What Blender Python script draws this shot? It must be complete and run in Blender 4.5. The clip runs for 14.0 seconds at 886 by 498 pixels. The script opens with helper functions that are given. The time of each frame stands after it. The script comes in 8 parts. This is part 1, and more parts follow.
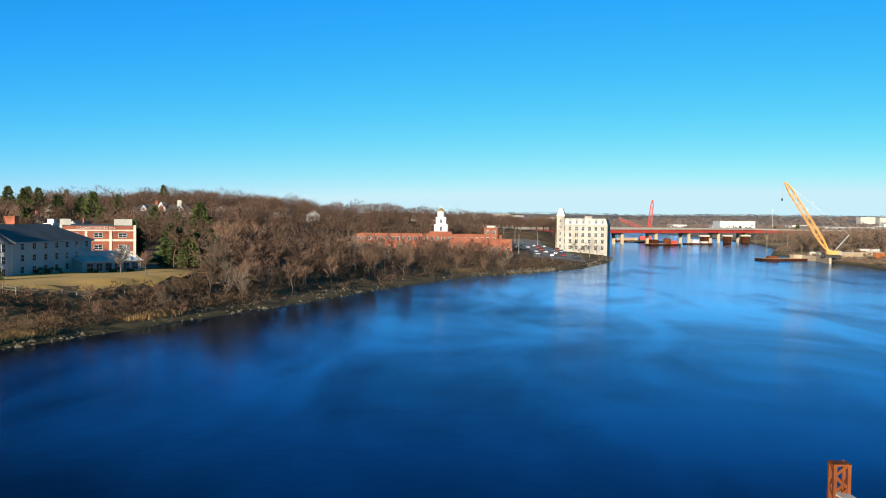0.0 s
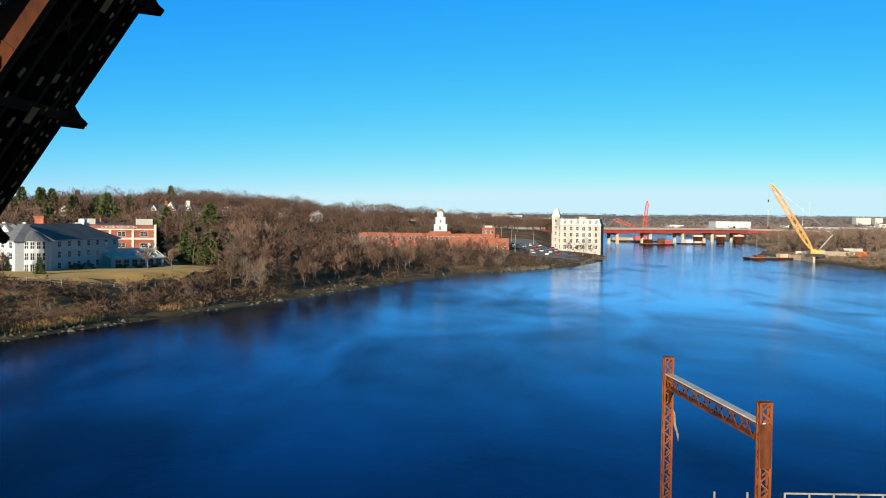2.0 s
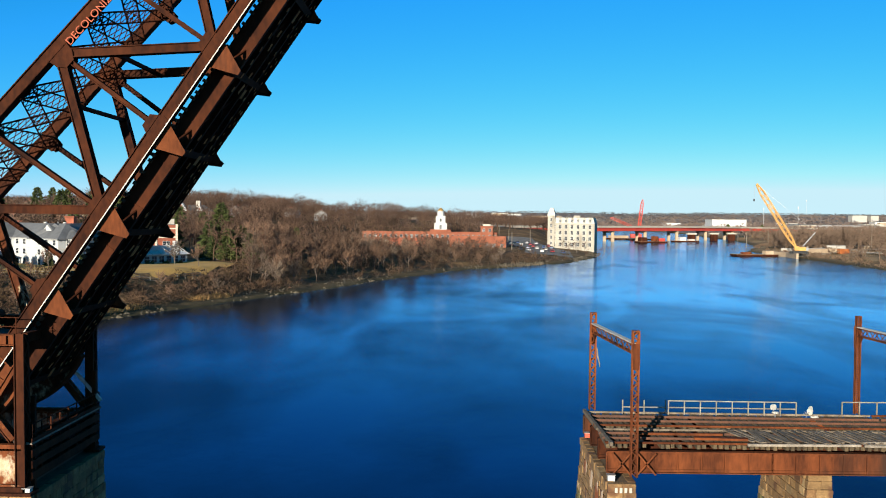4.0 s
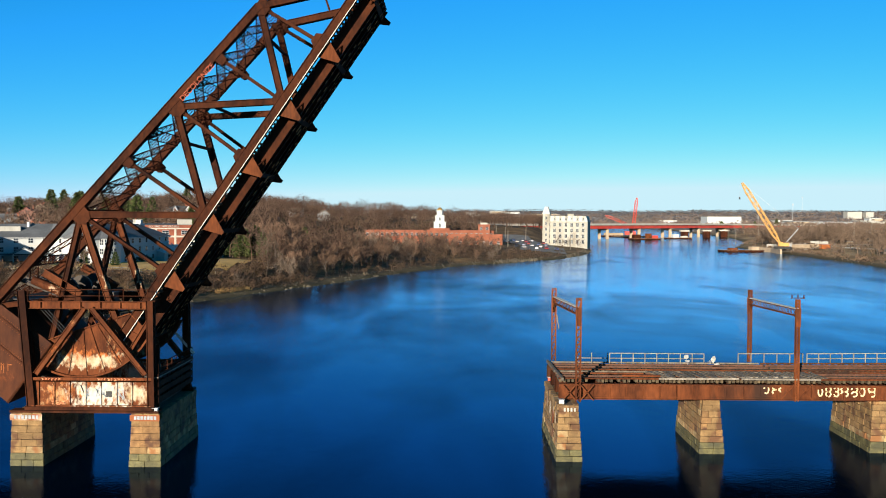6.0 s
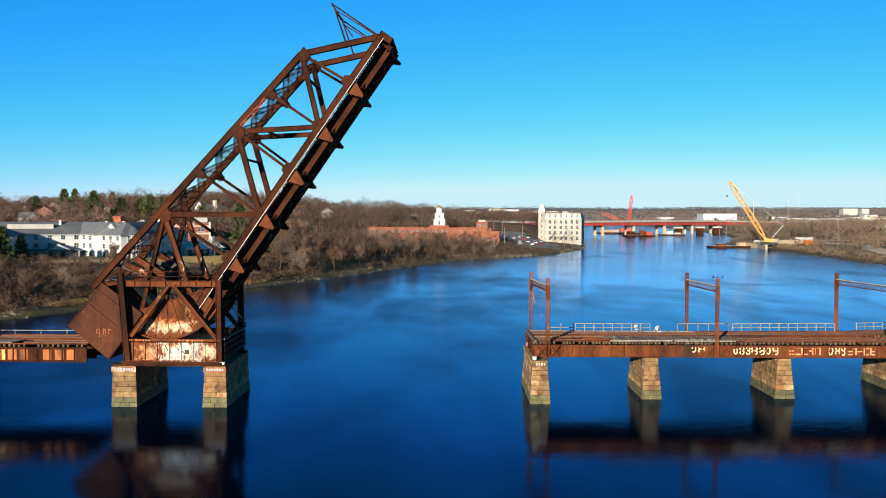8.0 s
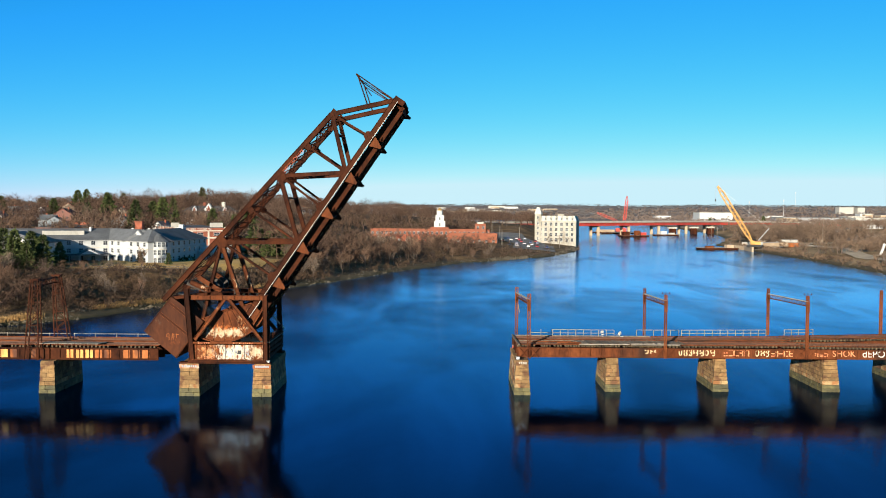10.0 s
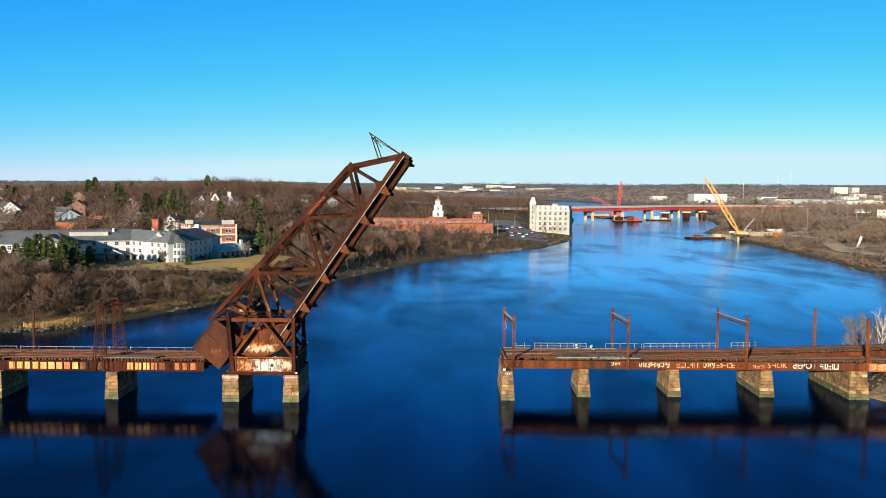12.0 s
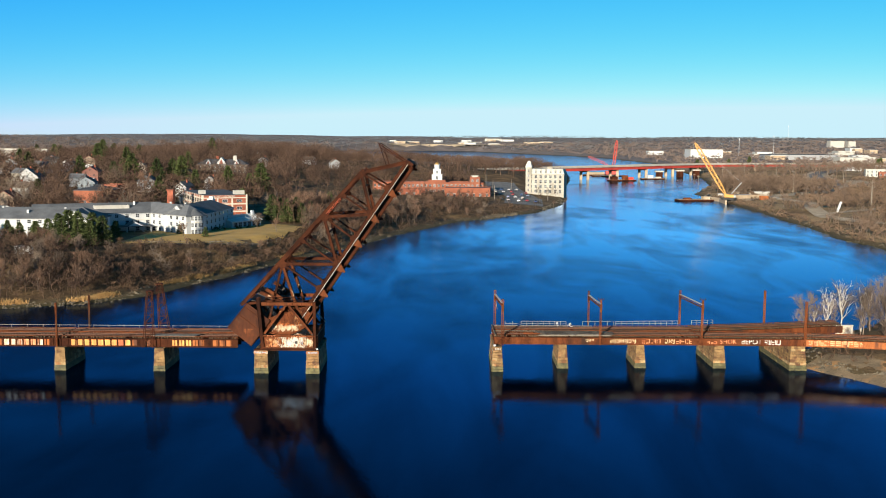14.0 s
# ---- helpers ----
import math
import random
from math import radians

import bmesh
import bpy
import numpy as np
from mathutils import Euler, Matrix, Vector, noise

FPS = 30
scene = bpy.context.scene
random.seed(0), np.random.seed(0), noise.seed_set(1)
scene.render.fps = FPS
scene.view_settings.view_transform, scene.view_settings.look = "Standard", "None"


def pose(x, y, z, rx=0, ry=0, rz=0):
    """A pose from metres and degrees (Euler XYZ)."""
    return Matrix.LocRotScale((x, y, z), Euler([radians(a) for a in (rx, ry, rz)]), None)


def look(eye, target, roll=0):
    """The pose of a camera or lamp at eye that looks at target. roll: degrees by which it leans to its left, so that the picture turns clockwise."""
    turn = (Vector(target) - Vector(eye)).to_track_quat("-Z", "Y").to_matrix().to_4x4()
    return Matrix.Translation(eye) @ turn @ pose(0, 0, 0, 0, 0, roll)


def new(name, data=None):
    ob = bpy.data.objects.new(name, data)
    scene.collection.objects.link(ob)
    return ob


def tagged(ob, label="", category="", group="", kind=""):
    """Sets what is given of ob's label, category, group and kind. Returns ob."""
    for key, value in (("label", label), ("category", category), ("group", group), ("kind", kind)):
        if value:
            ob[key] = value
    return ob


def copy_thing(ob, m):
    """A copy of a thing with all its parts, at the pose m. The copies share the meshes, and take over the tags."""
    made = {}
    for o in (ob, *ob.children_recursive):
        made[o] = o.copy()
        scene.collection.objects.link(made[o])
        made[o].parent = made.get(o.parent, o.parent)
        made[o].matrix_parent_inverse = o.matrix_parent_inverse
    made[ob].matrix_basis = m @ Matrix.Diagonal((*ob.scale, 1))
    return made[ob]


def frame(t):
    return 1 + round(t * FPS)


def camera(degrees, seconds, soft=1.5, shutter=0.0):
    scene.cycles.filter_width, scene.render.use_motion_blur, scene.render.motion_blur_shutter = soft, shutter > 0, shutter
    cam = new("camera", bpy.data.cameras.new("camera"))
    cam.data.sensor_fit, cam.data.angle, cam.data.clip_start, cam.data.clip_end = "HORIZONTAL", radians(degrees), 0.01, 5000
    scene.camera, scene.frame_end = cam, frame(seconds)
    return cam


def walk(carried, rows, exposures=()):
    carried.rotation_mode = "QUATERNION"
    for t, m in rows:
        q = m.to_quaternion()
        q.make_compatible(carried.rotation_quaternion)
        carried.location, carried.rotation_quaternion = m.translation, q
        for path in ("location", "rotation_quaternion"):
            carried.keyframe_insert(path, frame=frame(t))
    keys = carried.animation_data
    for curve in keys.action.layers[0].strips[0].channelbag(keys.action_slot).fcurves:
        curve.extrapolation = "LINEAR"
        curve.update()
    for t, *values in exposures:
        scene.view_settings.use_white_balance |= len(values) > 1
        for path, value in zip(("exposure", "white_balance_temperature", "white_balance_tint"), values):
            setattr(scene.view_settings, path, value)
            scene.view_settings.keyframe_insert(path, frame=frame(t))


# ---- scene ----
cam = camera(47.2, 14.0, 1.0)
PATH = [
    (0, (-0.397, -5.936, 19.470), (-0.423, -3.937, 19.412), 0.68),
    (0.5, (-0.390, -10.740, 19.458), (-0.415, -8.741, 19.400), 0.70),
    (1, (-0.383, -15.812, 19.465), (-0.408, -13.813, 19.407), 0.72),
    (1.5, (-0.376, -21.150, 19.491), (-0.400, -19.151, 19.432), 0.74),
    (2, (-0.369, -26.755, 19.534), (-0.393, -24.756, 19.476), 0.76),
    (2.5, (-0.362, -32.628, 19.597), (-0.385, -30.629, 19.537), 0.79),
    (3, (-0.355, -38.767, 19.678), (-0.378, -36.768, 19.617), 0.81),
    (5.5, (-0.028, -70.344, 20.068), (-0.051, -68.345, 20.006), 0.37),
    (6, (0.037, -76.411, 20.091), (0.015, -74.412, 20.027), 0.34),
    (6.5, (0.102, -82.527, 20.119), (0.081, -80.528, 20.055), 0.31),
    (7, (0.167, -88.692, 20.151), (0.146, -86.693, 20.085), 0.29),
    (7.5, (0.233, -94.907, 20.187), (0.212, -92.908, 20.120), 0.26),
    (8, (0.298, -101.170, 20.226), (0.277, -99.171, 20.157), 0.23),
    (9.25, (0.282, -117.622, 21.750), (0.262, -115.623, 21.679), 0.36),
    (10.3, (0.268, -131.442, 25.877), (0.249, -129.443, 25.798), 0.47),
    (10.5, (0.265, -134.074, 26.782), (0.247, -132.076, 26.703), 0.49),
    (11, (0.299, -140.398, 29.183), (0.281, -138.400, 29.100), 0.48),
    (11.5, (0.333, -146.755, 31.579), (0.316, -144.758, 31.479), 0.47),
    (12, (0.366, -153.143, 33.969), (0.350, -151.147, 33.845), 0.46),
    (12.5, (0.400, -159.562, 36.353), (0.385, -157.567, 36.206), 0.44),
    (13, (0.433, -166.014, 38.731), (0.419, -164.021, 38.559), 0.43),
    (13.5, (0.467, -172.498, 41.104), (0.453, -170.508, 40.909), 0.42),
    (14, (0.501, -179.013, 43.471), (0.488, -177.025, 43.251), 0.41),
]
walk(cam, [(t, look(eye, target, roll)) for t, eye, target, roll in PATH])

# ---- light ----
SUN_AZ, SUN_EL = radians(200.0), radians(10.5)      # clockwise from +y
sun_dir = Vector((math.sin(SUN_AZ) * math.cos(SUN_EL), math.cos(SUN_AZ) * math.cos(SUN_EL), math.sin(SUN_EL)))
world = bpy.data.worlds.new("sky")
scene.world = world
world.use_nodes = True
wn, wl = world.node_tree.nodes, world.node_tree.links
wn.clear()
sky = wn.new("ShaderNodeTexSky")
sky.sky_type = "NISHITA"
sky.sun_disc = False
sky.sun_elevation, sky.sun_rotation = SUN_EL, SUN_AZ
sky.altitude, sky.air_density, sky.dust_density, sky.ozone_density = 0, 0.7, 0.0, 3.6
# the clear, vivid blue of a dry winter day: each colour of the sky gets its own contrast
split, vivid = wn.new("ShaderNodeSeparateColor"), wn.new("ShaderNodeCombineColor")
for k, (gain, power, scale) in enumerate(((0.218, 2.45, 0.60), (0.149, 0.953, 0.87), (0.1888, 1.294, 0.97))):
    dim, lift, full = wn.new("ShaderNodeMath"), wn.new("ShaderNodeMath"), wn.new("ShaderNodeMath")
    dim.operation, lift.operation, full.operation = "MULTIPLY", "POWER", "MULTIPLY"
    dim.use_clamp = True
    dim.inputs[1].default_value, lift.inputs[1].default_value, full.inputs[1].default_value = gain, power, scale
    wl.new(split.outputs[k], dim.inputs[0])
    wl.new(dim.outputs[0], lift.inputs[0])
    wl.new(lift.outputs[0], full.inputs[0])
    wl.new(full.outputs[0], vivid.inputs[k])
bg = wn.new("ShaderNodeBackground")
bg.inputs["Strength"].default_value = 0.449
wo = wn.new("ShaderNodeOutputWorld")
wl.new(sky.outputs[0], split.inputs[0])
wl.new(vivid.outputs[0], bg.inputs["Color"])
wl.new(bg.outputs[0], wo.inputs["Surface"])
sun_data = bpy.data.lights.new("sun", "SUN")
sun_data.energy, sun_data.angle, sun_data.color = 5.0, radians(0.55), (1.0, 0.87, 0.68)
sun = new("sun", sun_data)
sun.matrix_world = look(sun_dir * 100, (0, 0, 0))
scene.view_settings.exposure = 1.15


# ---- materials ----
def surface(name, a, b, rough=0.8, metal=0.0, size=1.0, fine=0.0, streak=0.0, bump=0.0, spread=0.0, third=None, third_at=0.62, gloss=0.5):
    """Two colours mixed by noise at two scales, in world metres; streak stretches it upright; spread varies whole pieces;
    third: a colour of its own in separate patches."""
    a, b, third = (c and tuple(v * 0.70 for v in c) for c in (a, b, third))
    m = bpy.data.materials.new(name)
    m.use_nodes = True
    n, l = m.node_tree.nodes, m.node_tree.links
    p = n["Principled BSDF"]
    p.inputs["Roughness"].default_value = rough
    p.inputs["Metallic"].default_value = metal
    p.inputs["Specular IOR Level"].default_value = gloss
    geo = n.new("ShaderNodeNewGeometry")
    mapping = n.new("ShaderNodeMapping")
    mapping.inputs["Scale"].default_value = (1, 1, 1 / (1 + streak))
    l.new(geo.outputs["Position"], mapping.inputs["Vector"])
    def tex(scale, detail, vec=mapping):
        t = n.new("ShaderNodeTexNoise")
        t.inputs["Scale"].default_value = scale
        t.inputs["Detail"].default_value = detail
        l.new(vec.outputs[0], t.inputs["Vector"])
        return t
    big, small = tex(1 / size, 4), tex(fine or 9 / size, 3)
    add = n.new("ShaderNodeMath")
    add.operation = "MULTIPLY_ADD"
    l.new(small.outputs[0], add.inputs[0])
    add.inputs[1].default_value = 0.55
    l.new(big.outputs[0], add.inputs[2])
    ramp = n.new("ShaderNodeValToRGB")
    ramp.color_ramp.elements[0].position, ramp.color_ramp.elements[1].position = 0.58, 0.98
    ramp.color_ramp.elements[0].color, ramp.color_ramp.elements[1].color = (*a, 1), (*b, 1)
    l.new(add.outputs[0], ramp.inputs[0])
    col = ramp.outputs[0]
    if third:
        patch = tex(0.45 / size, 5)
        pr = n.new("ShaderNodeValToRGB")
        pr.color_ramp.elements[0].position, pr.color_ramp.elements[1].position = third_at - 0.05, third_at + 0.05
        l.new(patch.outputs[0], pr.inputs[0])
        mix = n.new("ShaderNodeMix")
        mix.data_type = "RGBA"
        l.new(pr.outputs[0], mix.inputs["Factor"])
        l.new(col, mix.inputs["A"])
        mix.inputs["B"].default_value = (*third, 1)
        col = mix.outputs["Result"]
    if spread:
        info = n.new("ShaderNodeObjectInfo")
        rng = n.new("ShaderNodeMapRange")
        rng.inputs["To Min"].default_value, rng.inputs["To Max"].default_value = 1 - spread, 1 + spread
        l.new(info.outputs["Random"], rng.inputs["Value"])
        hsv = n.new("ShaderNodeHueSaturation")
        l.new(rng.outputs[0], hsv.inputs["Value"])
        l.new(col, hsv.inputs["Color"])
        col = hsv.outputs[0]
    l.new(col, p.inputs["Base Color"])
    if bump:
        bp = n.new("ShaderNodeBump")
        bp.inputs["Strength"].default_value = 0.6
        bp.inputs["Distance"].default_value = bump
        l.new(add.outputs[0], bp.inputs["Height"])
        l.new(bp.outputs[0], p.inputs["Normal"])
    return m


def flaked(name, a, b, zones, size=1.6, rough=0.85):
    """Rusted plate with ragged patches of paint or fresh rust: zones are (x, z, half width, half height, colour, other colour, cover)."""
    m = surface(name, a, b, rough, 0.0, size, bump=0.01, streak=1.5, gloss=0.12)
    n, l = m.node_tree.nodes, m.node_tree.links
    p = n["Principled BSDF"]
    col = p.inputs["Base Color"].links[0].from_socket
    geo, sep = n.new("ShaderNodeNewGeometry"), n.new("ShaderNodeSeparateXYZ")
    l.new(geo.outputs["Position"], sep.inputs[0])
    def math_node(op, x, y, z=None, clamp=False):
        k = n.new("ShaderNodeMath")
        k.operation, k.use_clamp = op, clamp
        for i, v in enumerate((x, y, z)):
            if v is None:
                continue
            if isinstance(v, (int, float)):
                k.inputs[i].default_value = v
            else:
                l.new(v, k.inputs[i])
        return k.outputs[0]
    def noise(scale, detail, off):
        mp, t = n.new("ShaderNodeMapping"), n.new("ShaderNodeTexNoise")
        mp.inputs["Location"].default_value = (off, off * 0.7, off * 1.3)
        mp.inputs["Scale"].default_value = (1, 1, 0.6)
        l.new(geo.outputs["Position"], mp.inputs["Vector"])
        t.inputs["Scale"].default_value, t.inputs["Detail"].default_value = scale, detail
        t.inputs["Roughness"].default_value = 0.65
        l.new(mp.outputs[0], t.inputs["Vector"])
        return t.outputs[0]
    for i, (x, z, w, h, c, d, cover) in enumerate(zones):
        ax = math_node("ABSOLUTE", math_node("MULTIPLY", math_node("SUBTRACT", sep.outputs["X"], x), 1 / w), None)
        az = math_node("ABSOLUTE", math_node("MULTIPLY", math_node("SUBTRACT", sep.outputs["Z"], z), 1 / h), None)
        inner = math_node("SUBTRACT", cover, math_node("MAXIMUM", ax, az))
        rag = math_node("MULTIPLY_ADD", noise(2.4, 8, 3.1 * i), 3.6, -1.8)
        mask = math_node("MULTIPLY", math_node("ADD", inner, rag), 1.7, clamp=True)
        tone = n.new("ShaderNodeValToRGB")
        tone.color_ramp.elements[0].position, tone.color_ramp.elements[1].position = 0.36, 0.62
        tone.color_ramp.elements[0].color = (*(v * 0.70 for v in c), 1)
        tone.color_ramp.elements[1].color = (*(v * 0.70 for v in d), 1)
        l.new(noise(2.3, 6, 7.7 * i + 1), tone.inputs[0])
        mix = n.new("ShaderNodeMix")
        mix.data_type = "RGBA"
        l.new(mask, mix.inputs["Factor"])
        l.new(col, mix.inputs["A"])
        l.new(tone.outputs[0], mix.inputs["B"])
        col = mix.outputs["Result"]
    l.new(col, p.inputs["Base Color"])
    return m


def island(name, a, b, rough=0.9, per_object=False):
    """One of a range of colours for each loose piece."""
    m = bpy.data.materials.new(name)
    m.use_nodes = True
    n, l = m.node_tree.nodes, m.node_tree.links
    p = n["Principled BSDF"]
    p.inputs["Roughness"].default_value = rough
    p.inputs["Specular IOR Level"].default_value = 0.2
    ramp = n.new("ShaderNodeValToRGB")
    ramp.color_ramp.elements[0].color, ramp.color_ramp.elements[1].color = (*a, 1), (*b, 1)
    if per_object:
        info = n.new("ShaderNodeObjectInfo")
        l.new(info.outputs["Random"], ramp.inputs[0])
    else:
        geo = n.new("ShaderNodeNewGeometry")
        grove = n.new("ShaderNodeTexNoise")
        grove.inputs["Scale"].default_value = 0.085
        l.new(geo.outputs["Position"], grove.inputs["Vector"])
        mix = n.new("ShaderNodeMath")
        mix.operation = "MULTIPLY_ADD"
        l.new(geo.outputs["Random Per Island"], mix.inputs[0])
        mix.inputs[1].default_value = 0.5
        sub = n.new("ShaderNodeMath")
        sub.operation = "MULTIPLY_ADD"
        l.new(grove.outputs[0], sub.inputs[0])
        sub.inputs[1].default_value, sub.inputs[2].default_value = 1.6, -0.55
        l.new(sub.outputs[0], mix.inputs[2])
        l.new(mix.outputs[0], ramp.inputs[0])
    l.new(ramp.outputs[0], p.inputs["Base Color"])
    return m


RUST_DARK = surface("dark_rusted_steel", (0.022, 0.0066, 0.0033), (0.082, 0.0235, 0.0085), 0.85, 0.0, 2.2, bump=0.01, streak=1.0, gloss=0.12)
RUST = surface("rusted_steel", (0.078, 0.023, 0.0095), (0.235, 0.068, 0.021), 0.85, 0.0, 1.6, bump=0.012, streak=2.5, gloss=0.12, third=(0.06, 0.03, 0.02), third_at=0.6)
RUST_MID = surface("red_brown_rusted_steel", (0.062, 0.019, 0.008), (0.19, 0.056, 0.019), 0.85, 0.0, 1.8, bump=0.012, streak=2.5, gloss=0.12, third=(0.05, 0.024, 0.016), third_at=0.6)
# bright orange that stands for sunlit rust behind the leaf's floor slots
SUNLIT_SLOT = surface("bare_orange_rust", (0.42, 0.17, 0.06), (0.66, 0.32, 0.13), 0.9, 0.0, 0.7, gloss=0.1)
RUST_ORANGE = surface("orange_rusted_steel", (0.26, 0.075, 0.022), (0.48, 0.17, 0.055), 0.85, 0.0, 0.8, bump=0.01, streak=3.0, gloss=0.2, third=(0.12, 0.05, 0.03), third_at=0.58)
RUST_PALE = surface("faded_paint_over_rust", (0.42, 0.16, 0.06), (0.72, 0.60, 0.46), 0.8, 0.0, 1.0, bump=0.008, streak=2.0, gloss=0.2, third=(0.20, 0.07, 0.03), third_at=0.58)
PALE_STRIP = surface("pale_weathered_strip", (0.50, 0.48, 0.44), (0.75, 0.73, 0.68), 0.6, 0.0, 1.0)
STONE = surface("granite", (0.155, 0.090, 0.034), (0.33, 0.200, 0.082), 0.9, 0.0, 0.7, bump=0.04, spread=0.18, third=(0.12, 0.055, 0.024), third_at=0.58)
STONE_RUSTY = surface("rust_stained_granite", (0.15, 0.075, 0.028), (0.34, 0.19, 0.075), 0.9, 0.0, 0.6, bump=0.04, spread=0.25, third=(0.09, 0.04, 0.02), third_at=0.58)
STONE_LIMED = surface("pale_limed_granite", (0.26, 0.17, 0.075), (0.48, 0.34, 0.17), 0.9, 0.0, 0.5, bump=0.03, spread=0.25, third=(0.30, 0.13, 0.045), third_at=0.56)
STONE_WET = surface("tide_stained_granite", (0.055, 0.050, 0.018), (0.17, 0.15, 0.055), 0.75, 0.0, 0.7, bump=0.03, spread=0.22, third=(0.07, 0.066, 0.03), third_at=0.58)
MORTAR = surface("mortar", (0.10, 0.068, 0.036), (0.17, 0.120, 0.066), 0.95, 0.0, 0.6)
TIE = surface("weathered_timber", (0.040, 0.029, 0.015), (0.135, 0.096, 0.050), 0.9, 0.0, 0.5, bump=0.01, spread=0.35)
DARK_PLANK = surface("grey_brown_planks", (0.075, 0.058, 0.042), (0.225, 0.185, 0.14), 0.9, 0.0, 0.5, bump=0.01, spread=0.35)
TAGGED = surface("flaking_spray_paint", (0.42, 0.22, 0.10), (0.80, 0.72, 0.58), 0.8, 0.0, 0.9, bump=0.008, streak=1.2, gloss=0.2, third=(0.30, 0.10, 0.04), third_at=0.53)
GREY_TIMBER = surface("grey_weathered_timber", (0.15, 0.13, 0.105), (0.32, 0.28, 0.23), 0.9, 0.0, 0.6, bump=0.008, spread=0.2)
RAIL = surface("rail_steel", (0.06, 0.022, 0.010), (0.14, 0.050, 0.022), 0.75, 0.0, 0.8)
ORANGE_PAINT = surface("orange_paint", (0.60, 0.15, 0.05), (0.85, 0.36, 0.16), 0.7, 0.0, 0.6)
YELLOW_PAINT = surface("faded_yellow_orange_paint", (0.62, 0.20, 0.04), (0.90, 0.48, 0.13), 0.75, 0.0, 1.1, streak=2.0, third=(0.45, 0.10, 0.03), third_at=0.6)
DULL_RED = surface("dull_red_paint", (0.34, 0.055, 0.018), (0.52, 0.10, 0.035), 0.75, 0.0, 0.5)
RED_PAINT = surface("red_spray_paint", (0.50, 0.06, 0.03), (0.75, 0.11, 0.05), 0.6, 0.0, 0.8)
WHITE_PAINT = surface("white_spray_paint", (0.55, 0.52, 0.46), (0.85, 0.82, 0.75), 0.7, 0.0, 0.5)
CREAM_PAINT = surface("cream_spray_paint", (0.70, 0.50, 0.26), (0.88, 0.72, 0.44), 0.7, 0.0, 0.5)
BLUE_PAINT = surface("grey_blue_spray_paint", (0.25, 0.28, 0.32), (0.42, 0.46, 0.5), 0.7, 0.0, 0.5)
WHITE_WALL = surface("white_clapboard", (0.50, 0.53, 0.545), (0.59, 0.62, 0.635), 0.7, 0.0, 6.0)
STUCCO = surface("white_render", (0.40, 0.395, 0.36), (0.54, 0.53, 0.49), 0.85, 0.0, 3.0, streak=2.0)
BRICK = surface("red_brick", (0.24, 0.065, 0.035), (0.40, 0.125, 0.07), 0.9, 0.0, 3.0, fine=6.0, spread=0.1)
BRICK_ORANGE = surface("orange_brick", (0.21, 0.064, 0.033), (0.32, 0.105, 0.055), 0.9, 0.0, 3.0, fine=6.0)
STONE_TRIM = surface("pale_stone_trim", (0.55, 0.50, 0.42), (0.72, 0.67, 0.58), 0.85, 0.0, 2.0)
ROOF_GREY = surface("grey_shingles", (0.088, 0.098, 0.112), (0.15, 0.163, 0.182), 0.9, 0.0, 4.0, spread=0.08)
ROOF_DARK = surface("dark_flat_roof", (0.035, 0.04, 0.05), (0.08, 0.085, 0.095), 0.8, 0.0, 6.0)
ROOF_METAL = surface("pale_metal_roof", (0.62, 0.65, 0.68), (0.78, 0.81, 0.84), 0.5, 0.0, 3.0)
ROOF_SLATE = surface("pale_slate", (0.45, 0.46, 0.42), (0.62, 0.62, 0.57), 0.8, 0.0, 2.0)
GLASS_DARK = surface("dark_window_glass", (0.015, 0.02, 0.03), (0.04, 0.05, 0.065), 0.12, 0.0, 3.0, gloss=0.6)
GOLD = surface("gilded_dome", (0.55, 0.33, 0.10), (0.75, 0.48, 0.16), 0.35, 0.6, 1.0)
RED_STEEL = surface("red_painted_steel", (0.50, 0.045, 0.03), (0.66, 0.075, 0.045), 0.6, 0.0, 8.0)
CONCRETE = surface("concrete", (0.40, 0.37, 0.32), (0.58, 0.54, 0.47), 0.9, 0.0, 4.0, streak=1.5)
CONCRETE_TAN = surface("tan_concrete", (0.36, 0.27, 0.18), (0.52, 0.41, 0.29), 0.9, 0.0, 4.0, streak=1.0)
CRANE_YELLOW = surface("yellow_crane_paint", (0.60, 0.30, 0.07), (0.72, 0.40, 0.11), 0.6, 0.0, 3.0)
ASPHALT = surface("worn_asphalt", (0.125, 0.125, 0.125), (0.25, 0.2438, 0.2313), 0.9, 0.0, 5.0)
DIRT_ROAD = surface("dirt_road", (0.435, 0.3262, 0.2102), (0.696, 0.551, 0.377), 0.95, 0.0, 4.0)
ROCK = surface("shore_rock", (0.07, 0.058, 0.04), (0.21, 0.175, 0.12), 0.95, 0.0, 1.5, bump=0.05)
METAL_GREY = surface("galvanised_steel", (0.30, 0.31, 0.32), (0.45, 0.46, 0.47), 0.5, 0.4, 1.0)
SAND = surface("shore_sand", (0.165, 0.1245, 0.075), (0.36, 0.2625, 0.1575), 0.95, 0.0, 3.0, bump=0.03, third=(0.63, 0.33, 0.12), third_at=0.64)
BLACK = surface("black_rubber", (0.015, 0.015, 0.017), (0.03, 0.03, 0.03), 0.7, 0.0, 1.0)
BARK = surface("bark", (0.085, 0.062, 0.048), (0.19, 0.15, 0.12), 0.95, 0.0, 1.0, fine=7.0, spread=0.2)
BIRCH = surface("pale_birch_bark", (0.42, 0.37, 0.31), (0.66, 0.60, 0.52), 0.9, 0.0, 0.6, third=(0.10, 0.08, 0.07), third_at=0.62)
TWIG = island("bare_twigs", (0.060, 0.037, 0.025), (0.175, 0.108, 0.074), per_object=True)
